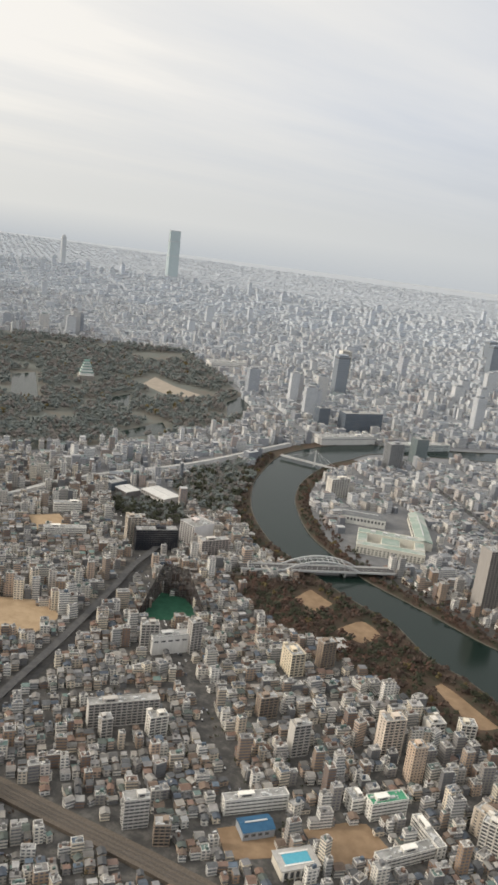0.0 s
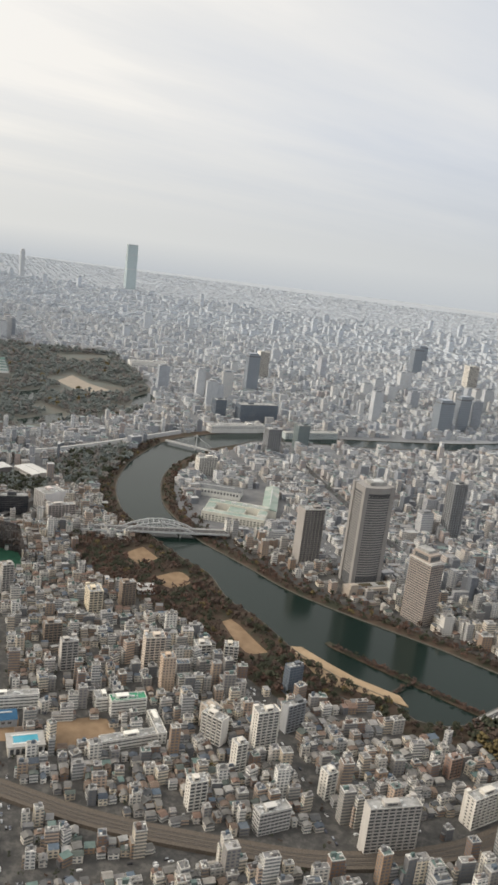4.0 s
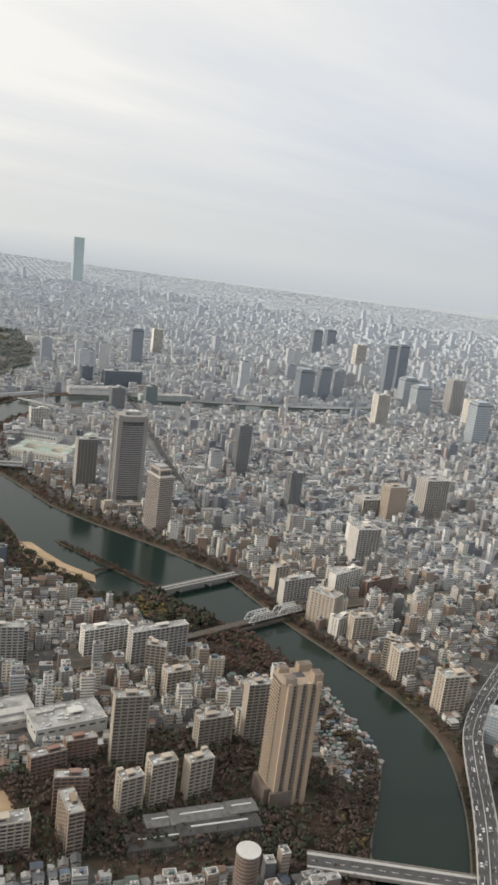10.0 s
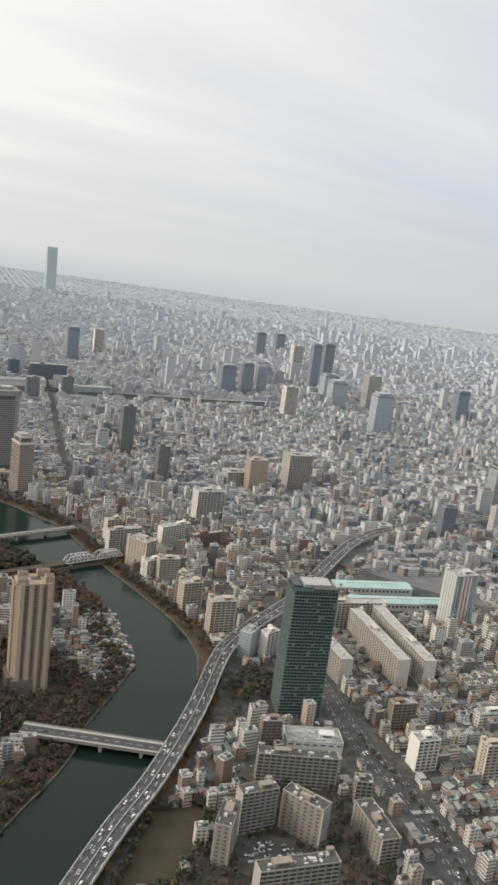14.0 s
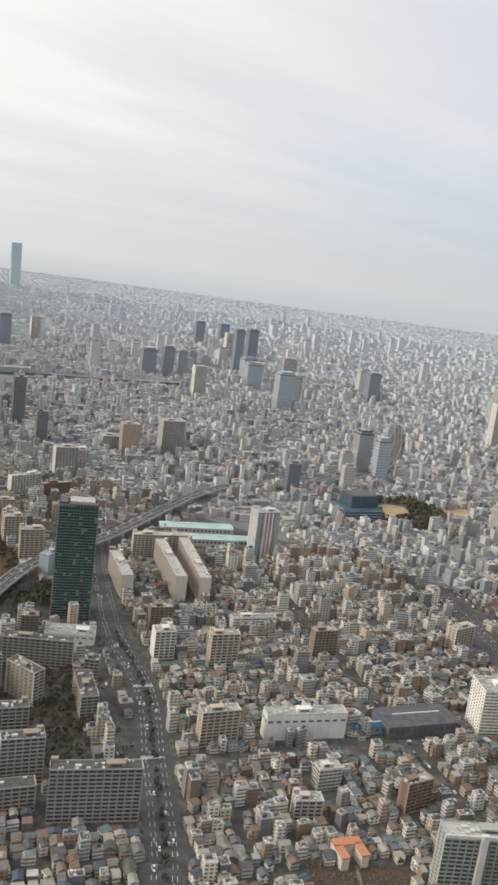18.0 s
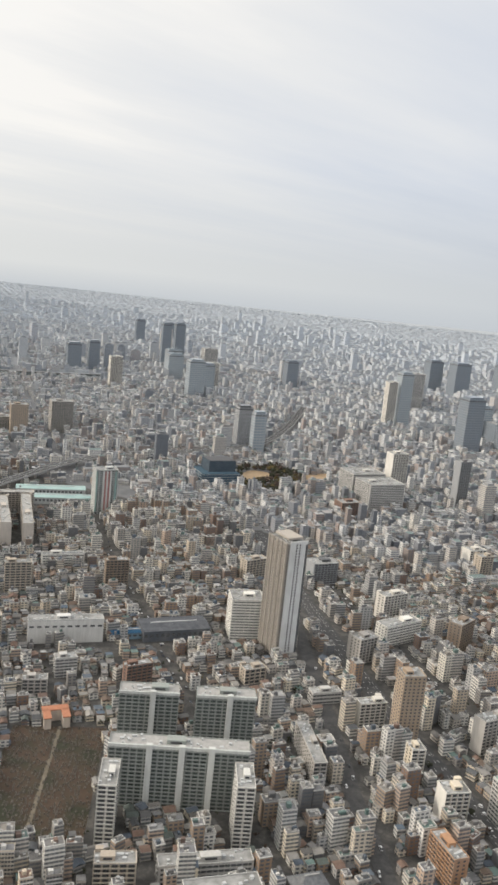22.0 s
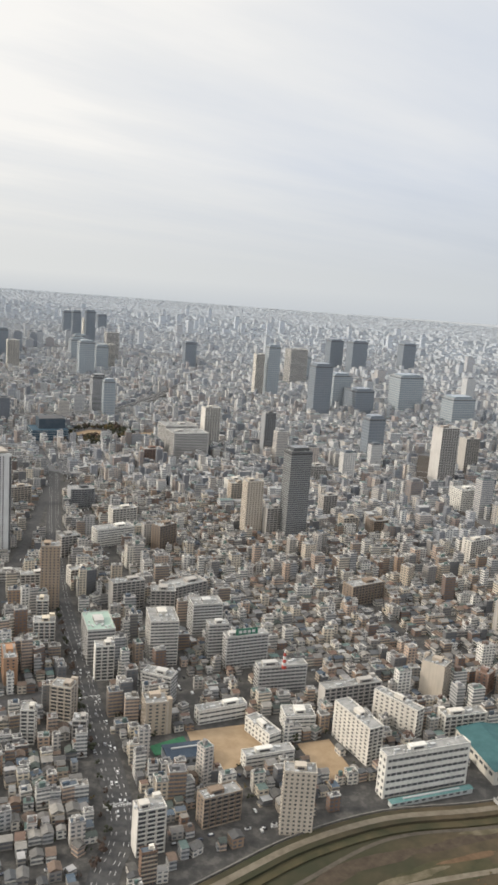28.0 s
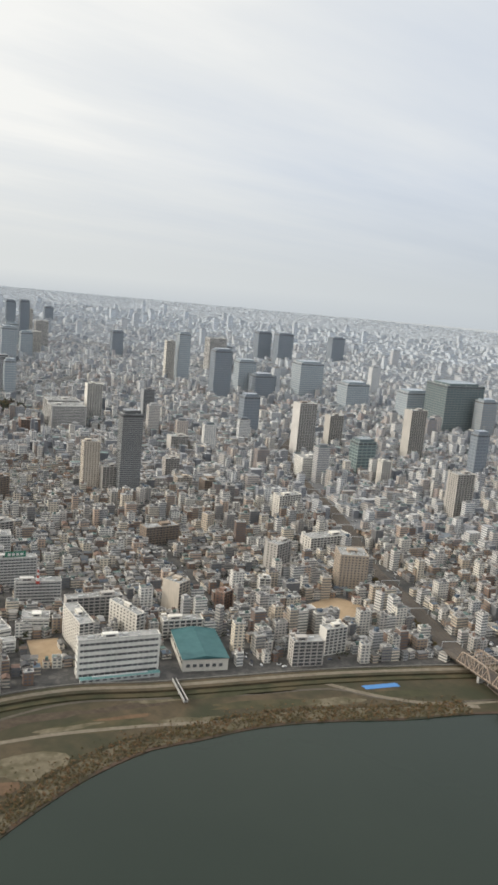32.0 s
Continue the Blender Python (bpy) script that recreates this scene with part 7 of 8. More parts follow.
woods("breakwater_scrub", along([(-29, 900), (50, 885), (132, 868), (170, 863)], -4, 4, 3, 15) + along([(80, 887), (74, 862), (68, 840)], -2, 2, 3, 61), [RUSSET, RUSSET_RED, EVERGREEN], [0.4, 0.45, 0.15], "russet scrub on the breakwater", 35, 2.2, 8)
strip("avenue", AVENUE, 15, 0.25, 0.2, ASPHALT, "broad dark city avenue", "road")
strip("road", ROAD_MID, 7, 0.21, 0.2, ASPHALT, "dark asphalt city street", "road")
strip("road_north", ROAD_NORTH, 10, 0.29, 0.2, ASPHALT, "busy dark asphalt road", "road")
BALLAST = stone("track_ballast", (0.075, 0.062, 0.05), (0.13, 0.11, 0.09), 0.8)
strip("road_south", ROAD_SOUTH, 10, 0.23, 0.2, ASPHALT, "broad dark street with a raised carriageway", "road")
strip("road_beyond", ROAD_BEYOND, 6, 0.24, 0.2, ASPHALT, "broad straight avenue behind the river", "road")
strip("road_cross", ROAD_CROSS, 8, 0.22, 0.2, ASPHALT, "dark asphalt cross street", "road")
strip("raised_road", ROAD_SOUTH, 4.6, 7.0, 1.4, ASPHALT, "dark raised carriageway over a street", "road")
strip("elevated_track", ELEVATED, 4.2, 8.0, 1.4, BALLAST, "brown ballasted deck of an elevated railway", "viaduct")
sheet("parking_court", PARKING, 0.3, ASPHALT, "dark asphalt parking court between housing blocks", "car park")
sheet("car_park", CAR_PARK, 0.15, ASPHALT, "dark asphalt car park with parked cars", "car park")
strip("railway_embankment", RAIL_SOUTH, 10, 3.5, 3.5, BALLAST, "brown ballasted railway embankment", "railway")
strip("railway_track", TRACK, 12, 1.2, 1.2, BALLAST, "brown curving multi-track railway", "railway")


def rails(line, offs, z, name):
    v, f = [], []
    for o in offs:
        for s in (-0.75, 0.75):
            a, b = ribbon([Vector((x, y, z)) for x, y in shifted(line, o + s)], 0.12, 0.2)
            f += [tuple(len(v) + i for i in q) for q in b]
            v += a
    return tagged(new(name, finish(name, v, f, [DARK])), "dark steel rails on the ballast", "rails", kind="structure")


for a, b in zip(smooth_line(ELEVATED, 22), smooth_line(ELEVATED, 22)[1:]):
    tagged(new("viaduct_pier", boxes_mesh("viaduct_pier", [(a.x, a.y, 0, 2, 5, 6.6, math.atan2(b.y - a.y, b.x - a.x))], CONCRETE)), "concrete pier under the elevated railway", "pier", kind="structure")
rails(ELEVATED, (-1.9, 1.9), 8.2, "rails_elevated")
rails(RAIL_SOUTH, (-5, -1, 3.5), 3.75, "rails")
rails(TRACK, (-8, -4, 0, 4, 8), 1.45, "rails_north")


def markings(name, line, z, offs, dash, gap, mat, label):
    b, rows = Blocks(), []
    pts = smooth_line(line, dash + gap)
    for a, c in zip(pts, pts[1:]):
        d = (c - a).normalized()
        for o in offs:
            q = a + Vector((-d.y, d.x, 0)) * o
            rows.append((q.x, q.y, z, dash, 0.28, 0.02, math.atan2(d.y, d.x)))
    return tagged(new(name, boxes_mesh(name, rows, mat)), label, "road marking", kind="stuff")


PAINT = stone("road_paint", (0.55, 0.55, 0.53), (0.68, 0.68, 0.66), 0.5)
markings("avenue_lines", AVENUE, 0.27, (-9, -5.5, 5.5, 9), 5, 6, PAINT, "white dashed lane lines on the avenue")
markings("road_lines", ROAD_NORTH, 0.31, (-6.5, -3.2, 3.2, 6.5), 4, 6, PAINT, "white dashed lane lines on the road")
crossings = [(1531, 543), (1637, 434), (858, 638), (930, 546)]
for cx, cy in crossings:
    zeb = [(cx + math.cos(2.3) * 12 + math.cos(0.75) * (i - 9) * 1.1, cy + math.sin(2.3) * 12 + math.sin(0.75) * (i - 9) * 1.1, 0.27, 4.5, 0.55, 0.02, 2.3) for i in range(18)]
    tagged(new("zebra_crossing", boxes_mesh("zebra_crossing", zeb, PAINT)), "white striped zebra crossing at a junction", "road marking", kind="structure")


def expressway():
    r = root("expressway", 0, 0, 0, "grey elevated expressway on concrete piers along the river", "road")
    r["kind"] = "structure"
    v, f = ribbon([p + Vector((0, 0, 13)) for p in smooth_line(EXPRESS, 12)], 9.2, 1.6)
    part("deck", finish("deck", v, f, [ASPHALT]), r)
    for s in (-1, 1):
        v, f = ribbon([Vector((x, y, 14.1)) for x, y in shifted(EXPRESS, s * 9.2)], 0.35, 3.0)
        part("parapet", finish("parapet", v, f, [CONCRETE]), r, "pale concrete parapet")
    v, f = ribbon([p + Vector((0, 0, 13.9)) for p in smooth_line(EXPRESS, 12)], 0.3, 0.9)
    part("median", finish("median", v, f, [CONCRETE]), r)
    pts = smooth_line(EXPRESS, 34)
    for a, b in zip(pts[1:], pts[2:]):
        q = math.atan2(b.y - a.y, b.x - a.x)
        pier = part("pier", boxes_mesh("pier", [(a.x, a.y, 0, 2.4, 3.2, 9.8, q), (a.x, a.y, 9.8, 2.4, 14, 1.6, q)], CONCRETE), r)
    markings("expressway_lines", EXPRESS, 13.02, (-8.0, -4.4, 4.4, 8.0), 6, 7, PAINT, "white lane lines on the expressway")
    ramp = [(588, 905, 12.0), (600, 880, 10.5), (606, 850, 7.5), (603, 820, 4.0), (597, 790, 1.5)]
    v, f = ribbon([p for p in smooth_line(ramp, 8)], 3.6, 1.0)
    s = tagged(new("slip_road", finish("slip_road", v, f, [ASPHALT])), "narrow curving slip road off the expressway", "road", kind="structure")


expressway()


# ---- bridges ----
def span(a, b):
    (x1, y1), (x2, y2) = a, b
    return (x1 + x2) / 2, (y1 + y2) / 2, math.hypot(x2 - x1, y2 - y1), math.degrees(math.atan2(y2 - y1, x2 - x1))


def beam(p, q, t):
    """A square bar between two points, as vertices and faces."""
    p, q = Vector(p), Vector(q)
    d = (q - p).normalized()
    s = d.cross(Vector((0, 1, 0)) if abs(d.y) < 0.9 else Vector((1, 0, 0))).normalized() * t / 2
    u = d.cross(s).normalized() * t / 2
    v = [tuple(e + a * s + b * u) for e in (p, q) for a, b in ((-1, -1), (1, -1), (1, 1), (-1, 1))]
    return v, [(0, 1, 5, 4), (1, 2, 6, 5), (2, 3, 7, 6), (3, 0, 4, 7), (3, 2, 1, 0), (4, 5, 6, 7)]


def bars_mesh(name, bars, mat):
    v, f = [], []
    for p, q, t in bars:
        a, b = beam(p, q, t)
        f += [tuple(len(v) + i for i in c) for c in b]
        v += a
    return finish(name, v, f, [mat])


def road_bridge(name, a, b, z, half, label, piers=3, mat=CONCRETE):
    x, y, ln, turn = span(a, b)
    r = root(name, x, y, turn, label, "bridge")
    part("deck", boxes_mesh("deck", [(0, 0, z - 1.4, ln, half * 2, 1.4)], ASPHALT), r)
    for s in (-1, 1):
        part("railing", boxes_mesh("railing", [(0, s * half, z - 1.7, ln, 0.5, 2.9)], mat), r, "pale bridge railing")
        part("pavement", boxes_mesh("pavement", [(0, s * (half - 2), z, ln, 3, 0.18)], CONCRETE), r)
    for i in range(piers):
        part("pier", boxes_mesh("pier", [((i + 1) * ln / (piers + 1) - ln / 2, 0, 0, 2.6, half * 1.7, z - 1.4)], CONCRETE), r)
    part("lane_line", boxes_mesh("lane_line", [(-ln / 2 + 6 + i * 10, 0, z + 0.02, 5, 0.25, 0.02) for i in range(int(ln / 10))], PAINT), r)
    return r, ln


def arch_bridge():
    r, ln = road_bridge("arch_bridge", (-492, 983), (-312, 1132), 9, 11, "pale steel arch road bridge over the river", 2, STEEL)
    half, rise, n = 58, 15, 14
    off = 4
    for s in (-1, 1):
        p = [(off - half + 2 * half * i / n, s * 10.4, 9 + rise * (1 - (2 * i / n - 1) ** 2)) for i in range(n + 1)]
        part("arch_rib", bars_mesh("arch_rib", [(a, b, 1.5) for a, b in zip(p, p[1:])], STEEL), r, "pale curved arch rib")
        low = [(q[0], q[1], 9 + (q[2] - 9) * 0.72) for q in p]
        part("inner_rib", bars_mesh("inner_rib", [(a, b, 0.8) for a, b in zip(low, low[1:])], STEEL), r)
        part("hanger_lacing", bars_mesh("hanger_lacing", [(q, (q[0], q[1], 9), 0.4) for q in p[1:-1]], STEEL), r)
        part("rib_lacing", bars_mesh("rib_lacing", [(a, b, 0.5) for a, b in zip(p, low[1:])], STEEL), r)
    tops = [(off - half + 2 * half * i / n, 9 + rise * (1 - (2 * i / n - 1) ** 2)) for i in range(3, n - 2)]
    for x, z in tops:
        part("cross_brace", bars_mesh("cross_brace", [((x, -10.4, z), (x, 10.4, z), 0.6)], STEEL), r)


def truss_bridge(name, a, b, humps, z, half, label, mat, high=9.0):
    x, y, ln, turn = span(a, b)
    r = root(name, x, y, turn, label, "bridge")
    part("deck", boxes_mesh("deck", [(0, 0, z - 1.6, ln, half * 2, 1.6)], BALLAST), r)
    for start, length in humps:
        for s in (-1, 1):
            n = 8
            top = [(start + length * i / n, s * half, z + high * min(1.0, 1.75 * math.sin(math.pi * min(max(i, 0.0), n) / n) ** 0.7 if 0 < i < n else 0.0)) for i in range(n + 1)]
            bot = [(q[0], q[1], z) for q in top]
            part("chord", bars_mesh("chord", [(p, q, 0.95) for p, q in zip(top, top[1:])] + [(p, q, 0.8) for p, q in zip(bot, bot[1:])], mat), r)
            part("lattice", bars_mesh("lattice", [(p, q, 0.5) for p, q in zip(top, bot) if p != q] + [(top[i], bot[i + 1] if i < n / 2 else bot[i - 1], 0.5) for i in range(1, n)], mat), r)
        part("portal", bars_mesh("portal", [((start + length * i / 8, -half, z + high), (start + length * i / 8, half, z + high), 0.5) for i in (2, 3, 4, 5, 6)], mat), r)
    part("track", boxes_mesh("track", [(0, o, z, ln, 0.2, 0.25) for o in (-3.2, -1.8, 1.8, 3.2)], DARK), r)
    for i in range(3):
        part("pier", boxes_mesh("pier", [((i - 1) * ln / 3, 0, 0, 3, half * 1.8, z - 1.6)], CONCRETE), r)


WORN = stone("worn_bridge_concrete", (0.17, 0.155, 0.14), (0.27, 0.25, 0.225), 0.3)
arch_bridge()
road_bridge("road_bridge", (164, 834), (219, 968), 8, 6, "flat grey-brown road bridge over the river", 2, WORN)
road_bridge("road_bridge", (520, 524), (652, 583), 8, 9, "wide flat road bridge beside the expressway", 3, WORN)
foot, _ = road_bridge("footbridge", (1862, 589), (1889, 562), 5, 1.5, "narrow pale footbridge onto the flood plain", 1)
for ob in foot.children:
    if ob.name.startswith("deck"):
        ob.data.materials[0] = CONCRETE
truss_bridge("railway_truss_bridge", (262, 762), (342, 945), [(-8, 42), (36, 42)], 8, 5, "pale grey two-span railway truss bridge", STEEL)
truss_bridge("railway_truss_bridge", (2060, 792), (2300, 590), [(-135, 48), (-85, 48), (-35, 48), (15, 48)], 9, 10, "rust-brown railway truss bridges over the wide river", stone("rusty_paint", (0.27, 0.20, 0.15), (0.40, 0.34, 0.28), 0.4), 12)


def cable_bridge():
    r, ln = road_bridge("cable_stayed_footbridge", (-715, 1556), (-575, 1562), 7, 3, "white cable-stayed footbridge with one mast", 0, STEEL)
    part("mast", bars_mesh("mast", [((8, -3, 0), (8, 0, 36), 1.4), ((8, 3, 0), (8, 0, 36), 1.4)], STEEL), r)
    for x in (-58, -40, -22, 26, 44, 60):
        part("cable", bars_mesh("cable", [((8, 0, 34), (x, 0, 7), 0.35)], STEEL), r)


cable_bridge()


# ---- sports grounds, pools and yards ----
def pitch(name, pts, mat, label, z=0.25):
    if any(w in label for w in ("round ", "oval", "baseball", "far-off", "park playing")):
        pts = [tuple(p)[:2] for p in smooth_line(list(pts) + [pts[0]], 5)][:-1]
    return sheet(name, pts, z, mat, label, "sports ground", drop=0.2)


YARD_SOIL = stone("yard_soil", (0.17, 0.115, 0.07), (0.25, 0.175, 0.11), 0.06)
pitch("school_yard", YARD_NORTH, SAND, "bare sandy school playing field")
pitch("sand_pitch", PITCH_NORTH, SAND, "fenced bare sandy sports pitch")
pitch("sand_pitch", PITCH_ESTATE, SAND, "round bare sandy playground between housing blocks")
pitch("school_yard", YARD_LANE, SAND, "worn tan play yard beside the burial ground")
pitch("school_yard", YARD_OLD, SAND, "sandy yard of a school beside offices")
pitch("school_yard", YARD_SOUTH, YARD_SOIL, "brown school playing field")
pitch("school_yard", YARD_SOUTH_B, YARD_SOIL, "small worn school yard")
pitch("sand_pitch", FIELD_EAST, SAND, "wide tan baseball field")
for o in OVALS:
    pitch("sand_pitch", o, YARD_SOIL, "tan sandy oval in the riverside park")
pitch("sand_pitch", FIELD_FAR, SAND, "tan far-off sports field among trees")
pitch("sand_pitch", FIELD_TWO, SAND, "tan far-off school field behind trees")
pitch("sand_pitch", [(1893, 833), (1916, 871), (1967, 849), (1943, 795), (1910, 807)], SAND, "tan park playing field beside the railway")
# lawn colour is dulled by haze mixed into it
pitch("castle_lawn", [(-1321, 1889), (-1357, 2002), (-1249, 1946), (-1148, 1921), (-1143, 1869), (-1213, 1838)], stone("hazed_lawn", (0.25, 0.215, 0.175), (0.31, 0.27, 0.22), 0.05), "tan dry lawn in the castle park, dulled with haze", 0.3)
sheet("river_park_ground", RIVER_PARK, 0.18, SCRUB, "brown leaf-strewn ground of the riverside park", "park")
sheet("garden_ground", GARDEN, 0.18, HAZED_SOIL, "brown ground of the riverside garden", "park")
for m in MOATS:
    sheet("moat", m, 0.5, WATER, "still grey water of the castle moat", "water")
TURF = stone("green_turf", (0.03, 0.11, 0.06), (0.05, 0.16, 0.085), 0.2)
pitch("green_court", [(1608, 516), (1623, 543), (1634, 533), (1619, 507)], TURF, "green artificial-turf court", 0.3)


def practice_range():
    r = root("golf_practice_range", -500, 820, 0, "green golf practice range behind tall dark nets", "sports ground")
    pts = [(x + 500, y - 820) for x, y in RANGE]
    part("turf", prism_mesh("turf", pts, 0.1, 0.3, stone("shaded_turf", (0.010, 0.05, 0.03), (0.02, 0.08, 0.048), 0.1)), r, "green artificial turf")

    def net(g):
        return {"Base Color": (0.035, 0.028, 0.026, 1.0), "Alpha": 0.82}
    mesh_net, tall = material("dark_net", net, 0.9), (14, 42, 42, 14)
    for i in range(3):
        (ax, ay), (bx, by), n = pts[i], pts[i + 1], 6
        tops = [(ax + (bx - ax) * k / n, ay + (by - ay) * k / n, tall[i] + (tall[i + 1] - tall[i]) * k / n) for k in range(n + 1)]
        part("net", finish("net", [(x, y, z) for x, y, h in tops for z in (0.2, h)], [(2 * k, 2 * k + 2, 2 * k + 3, 2 * k + 1) for k in range(n)], [mesh_net]), r, "dark brown ball net")
        for x, y, h in tops:
            part("pole", bars_mesh("pole", [((x, y, 0), (x, y, h + 1), 0.5)], DARK), r)


practice_range()
BLUE_SHEET = stone("blue_roof_paint", (0.025, 0.075, 0.14), (0.04, 0.11, 0.19), 0.1)
POOL = material("pool_water", lambda g: {"Base Color": g.mix(g.noise(where(g), 0.4), (0.05, 0.25, 0.34), (0.09, 0.34, 0.43))}, 0.15)


def pool_building():
    r = root("pool_building", -179, 523, 48, "cream school annex with a blue roof-top pool", "building")
    part("body", boxes_mesh("body", [(0, 0, 0, 32, 21, 9)], wall_mat((0.62, 0.58, 0.50))), r)
    part("deck", boxes_mesh("deck", [(0, 0, 9, 34, 23, 0.8)], CONCRETE), r)
    part("pool", boxes_mesh("pool", [(0, 0, 9.8, 22, 11, 0.25)], POOL), r, "bright blue pool water")
    part("pool_edge", boxes_mesh("pool_edge", [(0, 6.4, 9.8, 25, 1.6, 0.5), (0, -6.4, 9.8, 25, 1.6, 0.5)], wall_mat((0.66, 0.65, 0.62))), r)
    for i in range(7):
        part("column", boxes_mesh("column", [(-15 + i * 5, -11.6, 0, 0.9, 0.9, 9)], wall_mat((0.66, 0.65, 0.62))), r)
    part("glazing", boxes_mesh("glazing", [(-12.5 + i * 5, -10.55, 1.5, 3.2, 0.2, 5.5) for i in range(6)], PANE), r)


COURT, ORANGE = (1110, 436), (1105, 538)


def simple_hall(x, y, w, d, h, turn, wall, roof, label, name="hall", gable=2.5):
    r = root(name, x, y, turn, label, "building")
    part("body", boxes_mesh("body", [(0, 0, 0, w, d, h)], wall_mat(wall)), r)
    b = Blocks()
    b.gables(0, 0, h, w + 1, d + 1, gable, 0, 0)
    part("roof", b.mesh("roof", [roof]), r)
    part("glazing", boxes_mesh("glazing", [(-w / 2 + 3 + i * 6, -d / 2 - 0.08, h * 0.45, 3.5, 0.16, h * 0.3) for i in range(int(w / 6))], PANE), r)
    part("ridge_vent", boxes_mesh("ridge_vent", [(0, 0, h + gable - 0.3, w * 0.7, 1.4, 0.9)], STEEL), r)


pool_building()
DARK_SHEET = stone("tarred_sheet", (0.035, 0.034, 0.034), (0.07, 0.068, 0.066), 0.12)
simple_hall(421, 484, 62, 18, 6, 47, (0.10, 0.095, 0.09), DARK_SHEET, "long low hall with a dark roof among trees", "hall", 1.2)
simple_hall(448, 517, 66, 14, 9, 47, (0.13, 0.12, 0.11), DARK_SHEET, "long dark-roofed hall among trees", "hall", 1.2)
simple_hall(-224, 539, 28, 18, 8, 48, (0.3, 0.32, 0.34), BLUE_SHEET, "school hall with a dark blue roof", "school_hall")
SEA_GREEN = stone("pale_teal_sheet", (0.27, 0.38, 0.37), (0.36, 0.47, 0.45), 0.06)
for i, (x, y, w, d) in enumerate(((650, 1082, 112, 26), (684, 1044, 104, 24), (735, 1088, 62, 22))):
    simple_hall(x, y, w, d, 11, 40, (0.46, 0.48, 0.47), SEA_GREEN, "long depot hall with a pale teal sheet roof", "depot_hall", 2.0)
simple_hall(1092, 752, 74, 34, 12, 46, (0.10, 0.11, 0.125), stone("dark_sheet", (0.06, 0.065, 0.075), (0.11, 0.115, 0.125), 0.15), "dark grey market hall with ribbed roofs", "market_hall")
simple_hall(1064, 722, 60, 14, 7, 46, (0.2, 0.3, 0.36), BLUE_SHEET, "low hall with a blue roof", "hall", 1.5)
VERDIGRIS = stone("verdigris_roof", (0.20, 0.26, 0.225), (0.28, 0.33, 0.29), 0.05, c=(0.36, 0.36, 0.33), cscale=0.03)


def mint_works():
    """Cream works round a court, with pale green roofs."""
    r = root("works_building", -352, 1232, 19, "cream four-storey works building with pale green roofs", "building")
    cream = wall_mat((0.62, 0.60, 0.52))
    for x, y, w, d, h in ((0, -30, 108, 18, 14), (0, 28, 108, 20, 14), (-46, 0, 16, 40, 13), (46, 0, 16, 40, 13), (0, 0, 30, 40, 11)):
        wing = part("wing", boxes_mesh("wing", [(x, y, 0, w, d, h)], cream), r)
        part("roof", boxes_mesh("roof", [(x, y, h, w - 2, d - 2, 0.8)], VERDIGRIS), wing, "pale green roof")
        part("parapet", boxes_mesh("parapet", [(x, y - d / 2 + 0.3, h, w, 0.6, 1.6), (x, y + d / 2 - 0.3, h, w, 0.6, 1.6)], cream), wing)
    part("glazing", boxes_mesh("glazing", [(-51 + i * 6, -39.1, z, 3.4, 0.2, 1.8) for i in range(18) for z in (1.5, 5.0, 8.5)], PANE), r, "dark window glass")
    part("roof_unit", boxes_mesh("roof_unit", [(-30 + i * 20, 28, 14.8, 8, 5, 2.5) for i in range(4)], STEEL), r)


mint_works()
simple_hall(-440, 1318, 92, 38, 15, 19, (0.60, 0.60, 0.56), stone("dark_works_roof", (0.10, 0.105, 0.11), (0.16, 0.165, 0.165), 0.1), "long white works hall with a dark roof", "works_hall", 1.6)
simple_hall(-336, 1335, 140, 26, 14, -66, (0.62, 0.60, 0.53), VERDIGRIS, "long cream works hall with a pale green roof", "works_hall", 4.0)
simple_hall(1819, 570, 70, 5, 4, 47, (0.50, 0.52, 0.50), stone("teal_shed_roof", (0.10, 0.20, 0.195), (0.15, 0.26, 0.25), 0.2), "long low bicycle shed with a teal roof", "shed", 0.5)
simple_hall(-300, 870, 40, 24, 6, 40, (0.4, 0.4, 0.4), CONCRETE, "low grey hall beside the park", "hall", 1.0)

simple_hall(1640, 514, 30, 20, 9, 46, (0.30, 0.32, 0.34), stone("slate_blue_sheet", (0.035, 0.05, 0.075), (0.06, 0.08, 0.105), 0.15), "school gymnasium with a dark slate-blue roof", "gymnasium", 2.2)
for x, y, w, d, h in ((430, 520, 52, 17, 9), (410, 500, 34, 15, 7), (452, 545, 24, 15, 10)):
    simple_hall(x, y, w, d, h, 48, (0.20, 0.195, 0.19), stone("dark_school_roof", (0.085, 0.085, 0.085), (0.15, 0.148, 0.14), 0.2), "low dark-roofed school block", "school_building", 1.2)
WHITE_SHEET = stone("white_roof_sheet", (0.46, 0.455, 0.435), (0.54, 0.535, 0.51), 0.2)
simple_hall(-748, 1156, 62, 38, 8, -16, (0.50, 0.48, 0.45), WHITE_SHEET, "broad hall with a white roof beside the grove", "hall", 1.0)
simple_hall(-797, 1124, 34, 30, 10, -17, (0.13, 0.12, 0.115), WHITE_SHEET, "dark-walled hall with a white roof", "hall", 1.0)
building("darktower", -838, 1134, 36, 34, 13, -12, "low dark grey office block with roof plant", "office_building", "building")
simple_hall(-545, 1112, 12, 9, 6, 40, (0.66, 0.66, 0.63), CONCRETE, "white hut on the river bank", "hut", 1.0)


